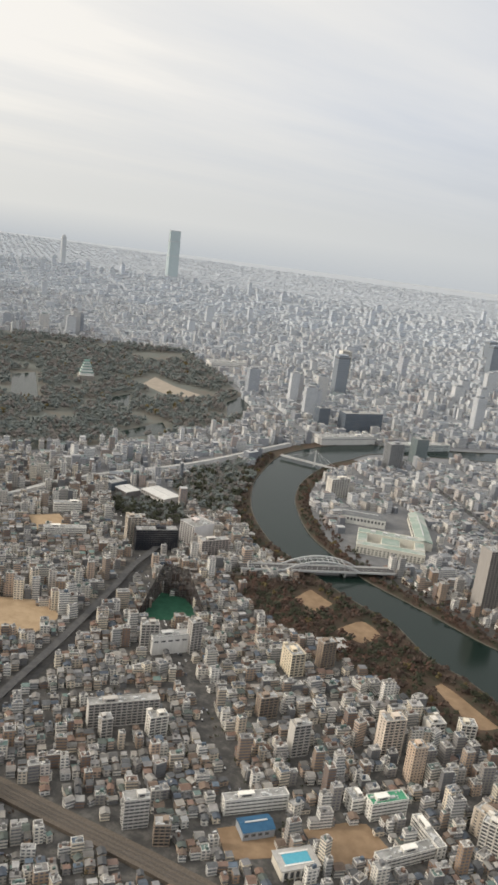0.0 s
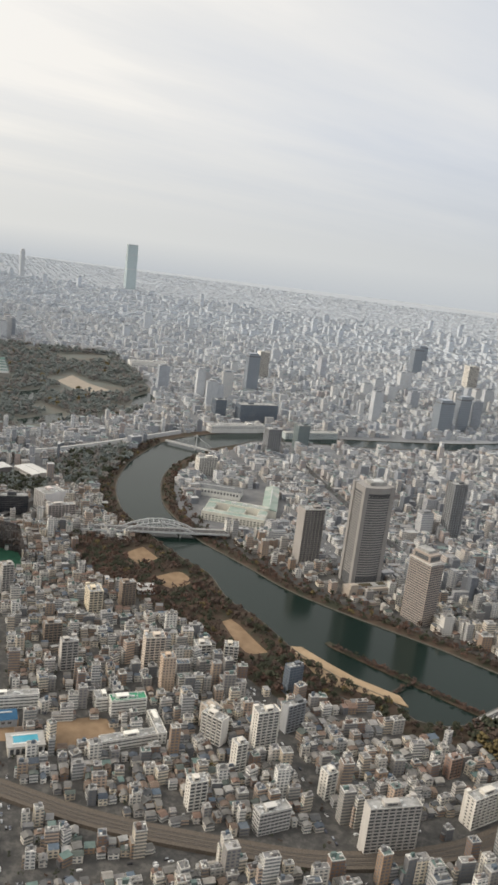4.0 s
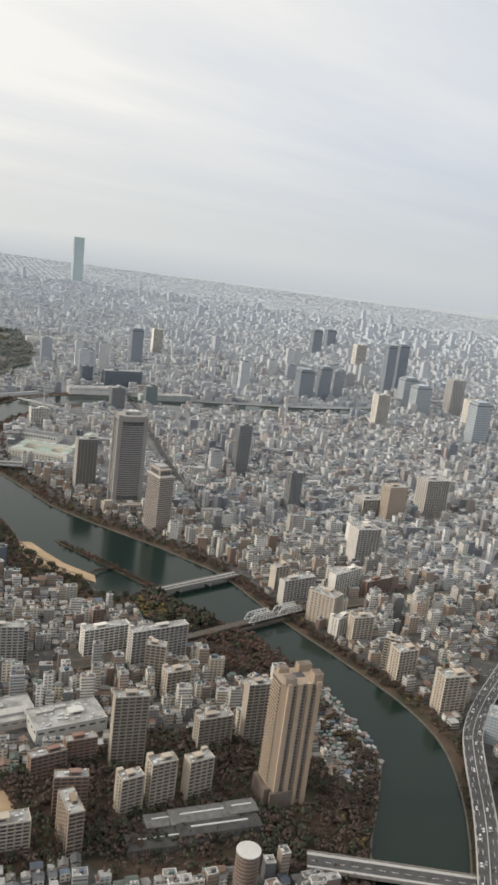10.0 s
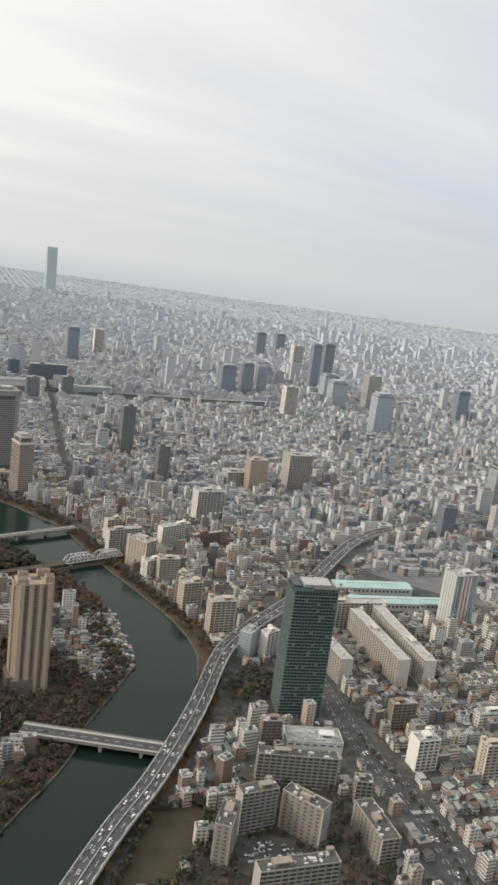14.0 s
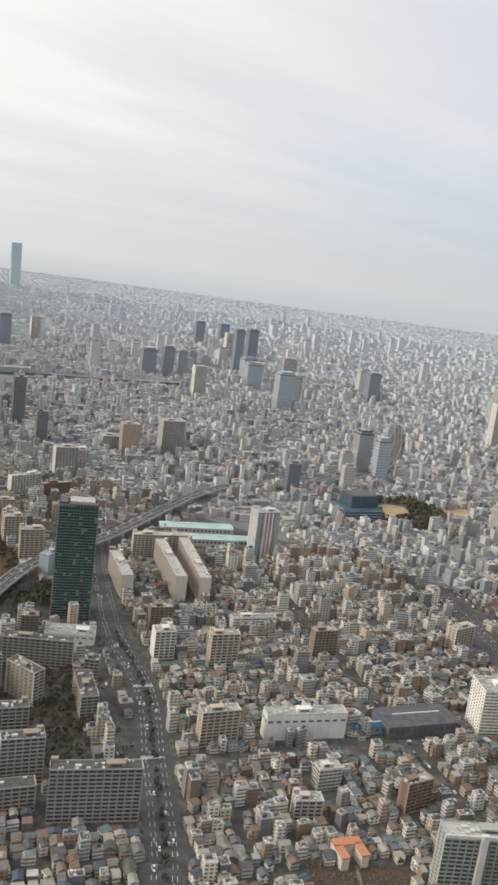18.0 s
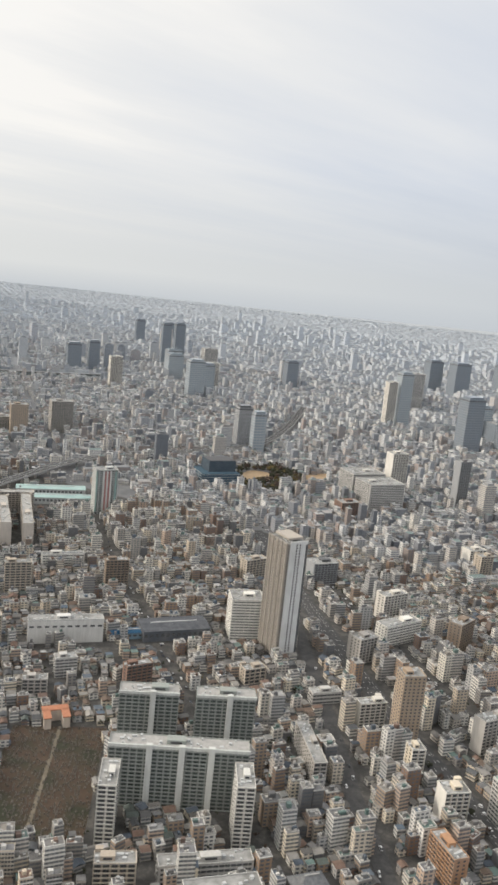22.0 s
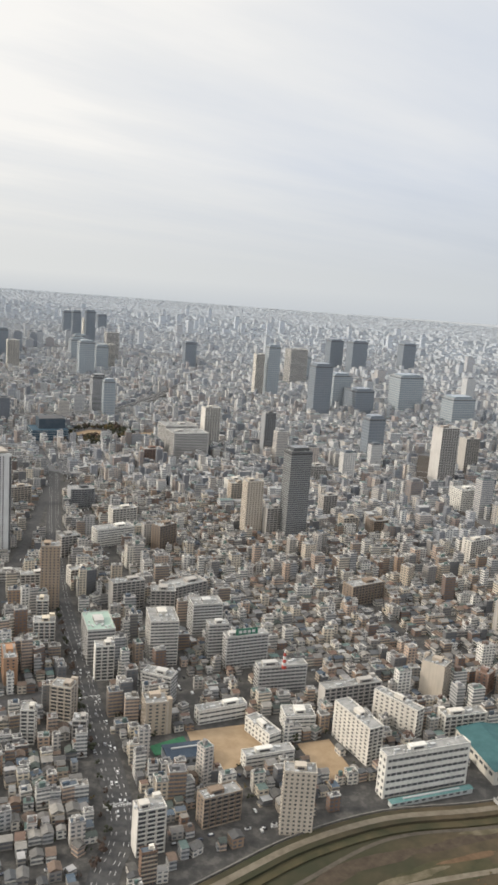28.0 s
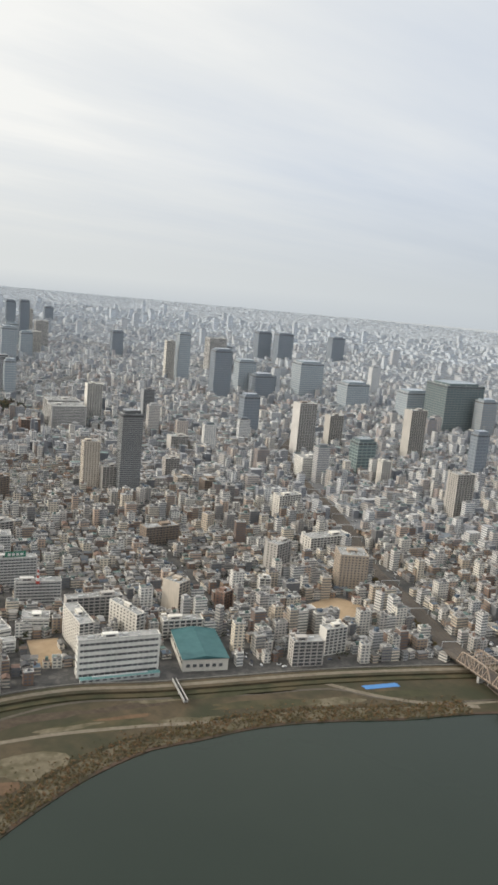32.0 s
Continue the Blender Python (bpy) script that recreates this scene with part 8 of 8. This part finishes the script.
def temple():
    r = root("temple_hall", 1369, 474, 46, "temple hall with a big grey hipped tile roof", "temple")
    part("hall_body", boxes_mesh("hall_body", [(0, 0, 0, 20, 17, 6)], wall_mat((0.42, 0.37, 0.30))), r)
    v = [(-13, -11.5, 5.6), (13, -11.5, 5.6), (13, 11.5, 5.6), (-13, 11.5, 5.6), (-9, -7, 8.3), (9, -7, 8.3), (9, 7, 8.3), (-9, 7, 8.3), (-5, 0, 13.5), (5, 0, 13.5)]
    f = [(0, 1, 5, 4), (1, 2, 6, 5), (2, 3, 7, 6), (3, 0, 4, 7), (4, 5, 9, 8), (6, 7, 8, 9), (5, 6, 9), (7, 4, 8), (3, 2, 1, 0)]
    part("hipped_roof", finish("hipped_roof", v, f, [stone("temple_tiles", (0.12, 0.125, 0.13), (0.20, 0.205, 0.21), 0.4)]), r, "grey tiled hipped roof")
    part("ridge", boxes_mesh("ridge", [(0, 0, 13.2, 11, 0.9, 1.0)], CONCRETE), r)


def round_tower():
    r = root("apartment_tower", 491, 478, 0, "brown half-round apartment tower with a white flat roof", "building")
    pts = [(8.5 * math.cos(i * math.tau / 20), 8.5 * math.sin(i * math.tau / 20)) for i in range(20)]
    part("body", prism_mesh("body", pts, 0, 33, wall_mat((0.13, 0.095, 0.08))), r)
    part("banded_cladding", bands_mesh("banded_cladding", pts, [2 + i * 3.1 for i in range(10)], 0.8, wall_mat((0.24, 0.19, 0.15)), 1.03), r)
    part("white_roof", prism_mesh("white_roof", pts, 33, 0.9, wall_mat((0.46, 0.45, 0.425)), 1.06), r, "white flat round roof")



def court_building():
    r = root("school_building", *COURT, 46, "grey school block with a green roof-top court", "building")
    part("body", boxes_mesh("body", [(0, 0, 0, 16, 30, 11)], wall_mat((0.50, 0.49, 0.46))), r)
    part("court", boxes_mesh("court", [(0, 0, 11, 9, 20, 0.2)], TURF), r, "green roof-top court")
    part("rim", boxes_mesh("rim", [(0, -14.8, 11, 16, 0.5, 1.4), (0, 14.8, 11, 16, 0.5, 1.4), (-7.8, 0, 11, 0.5, 29, 1.4), (7.8, 0, 11, 0.5, 29, 1.4)], wall_mat((0.66, 0.65, 0.62))), r)
    part("glazing", boxes_mesh("glazing", [(-6 + i * 3, -15.06, z, 2.0, 0.16, 1.5) for i in range(5) for z in (1.2, 4.6, 8.0)], PANE), r)


def orange_house():
    r = root("apartment_building", *ORANGE, 46, "low courtyard block with an orange tiled roof", "building")
    tiles = stone("orange_tiles", (0.34, 0.15, 0.09), (0.43, 0.20, 0.12), 0.5)
    for x, y, w, d in ((0, 7, 22, 7), (-8, -3, 6, 13), (8, -3, 6, 13)):
        part("wing", boxes_mesh("wing", [(x, y, 0, w, d, 10)], wall_mat((0.58, 0.50, 0.42))), r)
        part("tiled_roof", boxes_mesh("tiled_roof", [(x, y, 10, w + 0.8, d + 0.8, 0.9)], tiles), r, "orange tiled roof")


court_building()
orange_house()
temple()
round_tower()
strip("viaduct", VIADUCT, 5, 8.0, 1.4, CONCRETE, "long pale concrete railway viaduct", "viaduct")
strip("viaduct_wall", shifted(VIADUCT, -5.2), 0.3, 9.2, 9.0, stone("pale_wall_panel", (0.44, 0.44, 0.43), (0.55, 0.55, 0.53), 0.3), "pale side wall of the viaduct", "viaduct")


def blue_site():
    r = root("building_site", 808, 1368, 50, "building wrapped in dark blue construction sheets", "building")
    b1, b2 = stone("blue_sheeting", (0.045, 0.08, 0.11), (0.07, 0.115, 0.15), 0.1), stone("navy_sheeting", (0.055, 0.075, 0.095), (0.085, 0.105, 0.125), 0.1)
    part("wrapped_body", boxes_mesh("wrapped_body", [(0, 0, 0, 74, 58, 22)], b1), r)
    part("wrapped_tower", boxes_mesh("wrapped_tower", [(6, 6, 22, 54, 40, 20)], b2), r)
    part("sheeting_frame", boxes_mesh("sheeting_frame", [(0, 0, 5 + i * 5, 75, 59, 0.6) for i in range(4)], STEEL), r)
    part("roof_deck", boxes_mesh("roof_deck", [(6, 6, 42, 50, 36, 1)], DARK), r)


blue_site()


def castle():
    r = root("castle_keep", -1440, 1788, 45, "white tiered castle keep with green curved roofs", "castle")
    stone_b = stone("castle_stone", (0.22, 0.21, 0.19), (0.33, 0.31, 0.28), 0.4)
    white, green = wall_mat((0.78, 0.78, 0.75)), stone("verdigris_tiles", (0.11, 0.18, 0.16), (0.16, 0.235, 0.21), 0.3)
    part("stone_base", prism_mesh("stone_base", [(-22, -20), (22, -20), (22, 20), (-22, 20)], 0, 14, stone_b), r)
    z = 14
    for i, (w, d, h) in enumerate(((36, 32, 8), (31, 27, 8), (26, 22, 7.5), (20, 17, 7), (15, 12, 6.5))):
        part("tier", boxes_mesh("tier", [(0, 0, z, w, d, h)], white), r)
        z += h
        v = [(-w / 2 - 1.3, -d / 2 - 1.3, z - 0.6), (w / 2 + 1.3, -d / 2 - 1.3, z - 0.6), (w / 2 + 1.3, d / 2 + 1.3, z - 0.6), (-w / 2 - 1.3, d / 2 + 1.3, z - 0.6)]
        v += [(x * 0.7, y * 0.7, z + 2.2) for x, y, _ in v]
        part("tier_roof", finish("tier_roof", v, [(0, 1, 5, 4), (1, 2, 6, 5), (2, 3, 7, 6), (3, 0, 4, 7), (4, 5, 6, 7), (3, 2, 1, 0)], [green]), r)
    b = Blocks()
    b.gables(0, 0, z + 1, 15, 12, 4.5, 0, 0)
    part("top_gable", b.mesh("top_gable", [green]), r)


castle()


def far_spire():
    r = root("skyscraper", -3378, 5063, 52, "lone very tall glass skyscraper on the skyline, paled with haze colour", "skyscraper")
    glass = HAZED_SPIRE_GLASS
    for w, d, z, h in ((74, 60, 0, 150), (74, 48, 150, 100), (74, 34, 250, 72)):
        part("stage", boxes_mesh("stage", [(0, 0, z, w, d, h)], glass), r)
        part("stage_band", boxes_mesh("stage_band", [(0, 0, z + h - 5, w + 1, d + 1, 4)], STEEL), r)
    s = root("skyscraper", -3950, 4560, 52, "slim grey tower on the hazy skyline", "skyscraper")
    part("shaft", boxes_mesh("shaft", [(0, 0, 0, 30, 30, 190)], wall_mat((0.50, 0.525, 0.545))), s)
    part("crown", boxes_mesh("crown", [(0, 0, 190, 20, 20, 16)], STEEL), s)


far_spire()


# ---- flood plain ----
DIRT = stone("worn_path", (0.13, 0.11, 0.08), (0.20, 0.175, 0.135), 0.15)
strip("levee", shifted(LEVEE, -8), 7, 3.2, 3.2, GRASS, "grass-topped flood levee", "levee")
strip("levee_wall", shifted(LEVEE, 1), 0.5, 3.4, 3.4, stone("stained_wall", (0.13, 0.122, 0.108), (0.21, 0.20, 0.18), 0.3), "stained concrete levee wall", "wall")
strip("levee_road", shifted(LEVEE, -8), 2.6, 3.3, 0.3, DIRT, "pale track along the levee crest", "path")
strip("river_path", [(1700, 150), (1735, 290), (1772, 392), (1817, 458), (1878, 518), (1947, 576), (2001, 630), (2054, 669), (2120, 730)], 2.2, 0.32, 0.1, DIRT, "pale winding path across the flood plain", "path")
strip("bank_path", [(1952, 668), (1985, 668), (2020, 672), (2060, 684), (2104, 706)], 2.6, 0.36, 0.1, DIRT, "pale gravel path curving to the water", "path")
strip("lower_path", [(1690, 200), (1730, 345), (1772, 445), (1806, 510), (1860, 556), (1920, 606), (1981, 660), (2018, 668), (2064, 688), (2116, 729)], 1.6, 0.32, 0.1, stone("damp_track", (0.07, 0.06, 0.047), (0.105, 0.092, 0.072), 0.2), "dark worn track below the levee", "path")


def patch(cx, cy, ax, ay, turn, seed, mat, label, name="bare_earth", z=0.3):
    rnd, pts = random.Random(seed), []
    q = radians(turn)
    for i in range(22):
        a = i * math.tau / 22
        k = 0.78 + 0.42 * noise.noise((math.cos(a) * 1.3 + seed, math.sin(a) * 1.3, seed * 0.7)) + rnd.uniform(-0.05, 0.05)
        u, v = ax * k * math.cos(a), ay * k * math.sin(a)
        pts.append((cx + u * math.cos(q) - v * math.sin(q), cy + u * math.sin(q) + v * math.cos(q)))
    sheet(name, pts, z, mat, label, "ground")


THIN = stone("thin_grass", (0.10, 0.085, 0.055), (0.17, 0.145, 0.10), 0.12, c=(0.07, 0.062, 0.035), cscale=0.05)
DAMP = stone("lush_grass", (0.034, 0.036, 0.018), (0.058, 0.055, 0.030), 0.08, c=(0.075, 0.062, 0.034), cscale=0.03)
patch(1838, 424, 36, 20, 50, 1, THIN, "patch of bare trampled earth")
patch(1800, 354, 30, 16, 60, 2, THIN, "patch of bare sandy earth")
patch(1822, 372, 44, 13, 55, 9, stone("rusty_scrub_soil", (0.085, 0.055, 0.033), (0.14, 0.09, 0.055), 0.1), "rust-brown strip of dead reeds", z=0.28)
patch(1905, 545, 30, 9, 42, 3, THIN, "worn strip of thin winter grass")
patch(1990, 640, 34, 8, 40, 4, THIN, "worn strip of thin winter grass")
patch(1780, 300, 60, 22, 70, 5, DAMP, "darker green strip of grass", z=0.26)
patch(1850, 500, 45, 12, 45, 6, DAMP, "darker green strip of grass", z=0.26)
patch(1940, 600, 60, 9, 40, 7, DAMP, "darker green strip of grass", z=0.26)
patch(2040, 690, 40, 8, 40, 8, DAMP, "darker green strip of grass", z=0.26)
SOIL = stone("dark_bank_soil", (0.050, 0.038, 0.027), (0.082, 0.064, 0.045), 0.15)
RUSTY = stone("rusty_reed_bed", (0.095, 0.062, 0.036), (0.15, 0.098, 0.058), 0.15)
for i, (px, py, ax, ay, turn, mat, label) in enumerate((
    (1768, 420, 70, 8, 58, SOIL, "strip of dark bare soil"), (1800, 478, 60, 6, 50, SOIL, "strip of dark bare soil"), (1846, 530, 55, 6, 46, SOIL, "strip of dark bare soil"),
    (1778, 388, 44, 5, 60, RUSTY, "rust-brown strip of dead reeds"), (1858, 520, 30, 3.5, 46, RUSTY, "rust-brown strip of dead reeds"), (1830, 482, 34, 4, 50, THIN, "pale worn strip of thin grass"),
    (1868, 560, 34, 4, 43, THIN, "pale worn strip of thin grass"), (1930, 622, 46, 7, 41, DAMP, "darker green strip of grass"), (1895, 585, 40, 5, 42, DAMP, "darker green strip of grass"), (1748, 330, 50, 10, 66, SOIL, "strip of dark bare soil"))):
    patch(px, py, ax, ay, turn, 20 + i, mat, label, z=0.285 + i * 0.005)
strip("shore_meadow", shifted(SHORE[2:13], 12), 8, 0.34, 0.1, THIN, "ochre reedy meadow along the shore", "grass")
strip("levee_slope", shifted(LEVEE, -18), 3.5, 1.4, 1.2, DAMP, "green foot of the grass levee", "levee")
woods("meadow_tufts", along(SHORE[2:13], 8, 34, 5, 16) + scatter([(1765, 250), (1800, 400), (1850, 450), (1878, 440), (1868, 300), (1868, 250)], 5, 19)[::2], [OCHRE, RUST, REED], [0.3, 0.35, 0.35], "tufts of dry reed and scrub on the meadow", 36, 0.9, 5)
sheet("blue_tarpaulin", [(2003, 682), (2028, 706), (2034, 702), (2009, 678)], 0.4, material("blue_tarp", lambda g: {"Base Color": g.mix(g.noise(where(g), 0.5), (0.05, 0.16, 0.38), (0.08, 0.22, 0.46))}, 0.5), "blue tarpaulin spread beside the river", "tarpaulin", kind="")
strip("shore_stones", shifted(SHORE, 1.5), 1.6, 0.9, 0.8, SCRUB, "rough stone edging of the wide river", "shore")


# ---- burial ground ----
rng = np.random.default_rng(77)
gx, gy = np.meshgrid(np.arange(-75, 75, 3.1), np.arange(-45, 45, 3.1))
gx, gy = gx.ravel() + rng.uniform(-1.2, 1.2, gx.size), gy.ravel() + rng.uniform(-1.0, 1.0, gx.size)
q = math.atan2(433 - 557, 1215 - 1145)
ax, ay = 1147 + gx * math.cos(q) - gy * math.sin(q), 473 + gx * math.sin(q) + gy * math.cos(q)
ok = inside(ax, ay, BURIAL) & (rng.random(ax.size) < 0.72)
grave = Blocks()
grave.boxes(ax[ok], ay[ok], 0.12, 0.9, 0.7, rng.uniform(0.7, 1.9, ok.sum()), q, 0, 0)
grave.boxes(ax[ok], ay[ok], 0.12, rng.uniform(1.2, 2.2, ok.sum()), 1.5, 0.35, q + rng.normal(0, 0.1, ok.sum()), 0, 0)
tagged(new("gravestones", grave.mesh("gravestones", [stone("grave_granite", (0.085, 0.075, 0.065), (0.16, 0.145, 0.128), 0.7)])), "rows of small grey gravestones", "gravestones", kind="stuff")
strip("burial_path", [(1182, 410), (1112, 536)], 1.5, 0.3, 0.1, DIRT, "straight path through the burial ground", "path")


# ---- boats and shacks in the bend ----
rng = np.random.default_rng(78)
yard = [(396, 768), (430, 780), (470, 742), (508, 712), (526, 685), (540, 632), (520, 632), (492, 655), (441, 706)]
spots = scatter(yard, 5.2, 79)
heap = Blocks()
sx, sy = np.array(spots).T
heap.boxes(sx, sy, 0.3, rng.uniform(2, 7, len(sx)), rng.uniform(2, 5, len(sx)), rng.uniform(1, 4.5, len(sx)), rng.uniform(0, 3.1, len(sx)))
tagged(new("yard_stacks", heap.mesh("yard_stacks", [ROOF_NEAR, ROOF_NEAR])), "jumble of sheds and stacked material on the waterfront yard", "yard", kind="stuff")
sheet("waterfront_yard", yard, 0.55, DIRT, "bare waterfront work yard in the river bend", "yard")


# ---- cars ----
def car_kind(rgb, name, ln=4.4, tall=1.45):
    paint = material("car_paint", lambda g: {"Base Color": g.mix(g.noise(where(g), 0.8), rgb, tuple(c * 0.85 for c in rgb))}, 0.3, spec=0.5)
    v = [(-ln / 2, -0.85, 0.3), (ln / 2, -0.85, 0.3), (ln / 2, 0.85, 0.3), (-ln / 2, 0.85, 0.3), (-ln / 2 + 0.05, -0.85, 0.85), (ln / 2 - 0.1, -0.85, 0.72), (ln / 2 - 0.1, 0.85, 0.72), (-ln / 2 + 0.05, 0.85, 0.85)]
    box = [(0, 1, 5, 4), (1, 2, 6, 5), (2, 3, 7, 6), (3, 0, 4, 7), (4, 5, 6, 7), (3, 2, 1, 0)]
    c = root(name, 0, 0, 0, "", "car", "cars on the roads")
    top = [(-ln * 0.35, -0.68, tall - 0.06), (ln * 0.09, -0.68, tall - 0.06), (ln * 0.09, 0.68, tall - 0.06), (-ln * 0.35, 0.68, tall - 0.06), (-ln * 0.34, -0.64, tall), (ln * 0.07, -0.64, tall), (ln * 0.07, 0.64, tall), (-ln * 0.34, 0.64, tall)]
    part("body", finish("body", v + top, box + [tuple(i + 8 for i in q) for q in box], [paint]), c)
    k = [(-ln * 0.42, -0.8, 0.83), (ln * 0.24, -0.8, 0.76), (ln * 0.24, 0.8, 0.76), (-ln * 0.42, 0.8, 0.83), (-ln * 0.34, -0.66, tall - 0.06), (ln * 0.08, -0.66, tall - 0.06), (ln * 0.08, 0.66, tall - 0.06), (-ln * 0.34, 0.66, tall - 0.06)]
    part("car_glass", finish("car_glass", k, box, [PANE]), c)
    part("wheel_set", boxes_mesh("wheel_set", [(sx * ln * 0.31, sy * 0.78, 0, 0.64, 0.2, 0.62) for sx in (-1, 1) for sy in (-1, 1)], DARK), c)
    return c


KINDS = [(car_kind((0.72, 0.72, 0.72), "car"), "white car driving in its lane"), (car_kind((0.30, 0.31, 0.33), "car"), "silver-grey car driving in its lane"), (car_kind((0.03, 0.03, 0.035), "car"), "black car driving in its lane"), (car_kind((0.65, 0.66, 0.65), "van", 5.6, 2.3), "white delivery van on the road")]
used = set()


def put_car(rng, x, y, z, turn):
    i = int(rng.choice(4, p=[0.4, 0.22, 0.2, 0.18]))
    ob, label = KINDS[i]
    m = at(x, y, z, turn)
    if i in used:
        copy_thing(ob, m)
    else:
        ob.matrix_basis = m
        tagged(ob, label)
        used.add(i)


def traffic(line, offs, z, gap, seed, lo=0.0, hi=1.0):
    rng = np.random.default_rng(seed)
    pts = smooth_line(line, gap)
    pts = pts[int(len(pts) * lo) : int(len(pts) * hi)]
    for a, b in zip(pts, pts[1:]):
        d = (b - a).normalized()
        for o in offs:
            if rng.random() < 0.62:
                q = a + d * rng.uniform(0, gap * 0.6) + Vector((-d.y, d.x, 0)) * o
                put_car(rng, q.x, q.y, z, math.degrees(math.atan2(d.y, d.x)) + (180 if o > 0 else 0))


traffic(EXPRESS, (-6.2, -2.6, 2.6, 6.2), 13.02, 24, 90, 0.10, 0.75)
traffic(ROAD_NORTH, (-8, -4.8, -1.6, 1.6, 4.8, 8), 0.28, 34, 91, 0.12, 0.42)
traffic(AVENUE, (-7, -3.5, 3.5, 7), 0.28, 30, 92, 0.1, 0.8)
traffic(ROAD_MID, (-4, 4), 0.28, 30, 93, 0.1, 0.6)


# ---- garden greenery and street trees between the houses ----
rng = np.random.default_rng(95)
gx, gy = rng.uniform(-500, 2200, 9000), 300 + 850 * rng.random(9000) ** 1.2
ok = (gx > -0.98 * gy - 320) & free(gx, gy, 0.5)
keep = np.array([noise.noise((a * 0.009, b * 0.009, 5.0)) > -0.05 for a, b in zip(gx, gy)])
spots = list(zip(gx[ok & keep], gy[ok & keep]))[:2600]
woods("garden_shrubs", spots, [EVERGREEN, RUSSET, OCHRE], [0.66, 0.28, 0.06], "garden shrubs and small trees between the houses", 40, 2.1, 6)

rng = np.random.default_rng(96)
c, q = math.cos(GRID), math.sin(GRID)
uu, vv = rng.uniform(-600, 2600, 5200), rng.uniform(-1400, 1300, 5200)
half = rng.random(5200) < 0.5
uu = np.where(half, np.round((uu + 40 - 8) / 262) * 262 - 40 + 8 + rng.choice([-4.5, -1.5, 1.5, 4.5], 5200), uu)
vv = np.where(half, vv, np.round((vv + 90 - 7) / 208) * 208 - 90 + 7 + rng.choice([-4, -1.5, 1.5, 4], 5200))
cx, cy = uu * c - vv * q, uu * q + vv * c
ok = free(cx, cy, 1.0) & (cy > 320) & (cy < 1250) & (cx > -0.98 * cy - 320) & (cx < 2200)
yaw = (GRID + np.where(half, math.pi / 2, 0))[ok]
street = Blocks()
street.boxes(cx[ok], cy[ok], 0.25, 4.3, 1.75, 0.75, yaw, 0, 0)
street.boxes(cx[ok], cy[ok], 1.0, 2.4, 1.5, 0.5, yaw, 0, 0)
tagged(new("street_cars", street.mesh("street_cars", [roofing("street_car_paint", [(0.6, 0.6, 0.6), (0.05, 0.05, 0.055), (0.3, 0.31, 0.32), (0.68, 0.68, 0.67), (0.1, 0.11, 0.14)], False)])), "small cars scattered along the side streets", "cars", kind="stuff")

px, py = np.array(scatter(CAR_PARK, 5.2, 97) + scatter(PARKING, 6.0, 98)).T
lot = Blocks()
lot.boxes(px, py, 0.2, 4.2, 1.75, 0.8, GRID, 0, 0)
lot.boxes(px, py, 1.0, 2.4, 1.5, 0.5, GRID, 0, 0)
tagged(new("parked_cars", lot.mesh("parked_cars", [roofing("parked_car_paint", [(0.6, 0.6, 0.6), (0.05, 0.05, 0.055), (0.3, 0.31, 0.32), (0.68, 0.68, 0.67), (0.1, 0.11, 0.14)], False)])), "rows of small parked cars", "cars", kind="stuff")
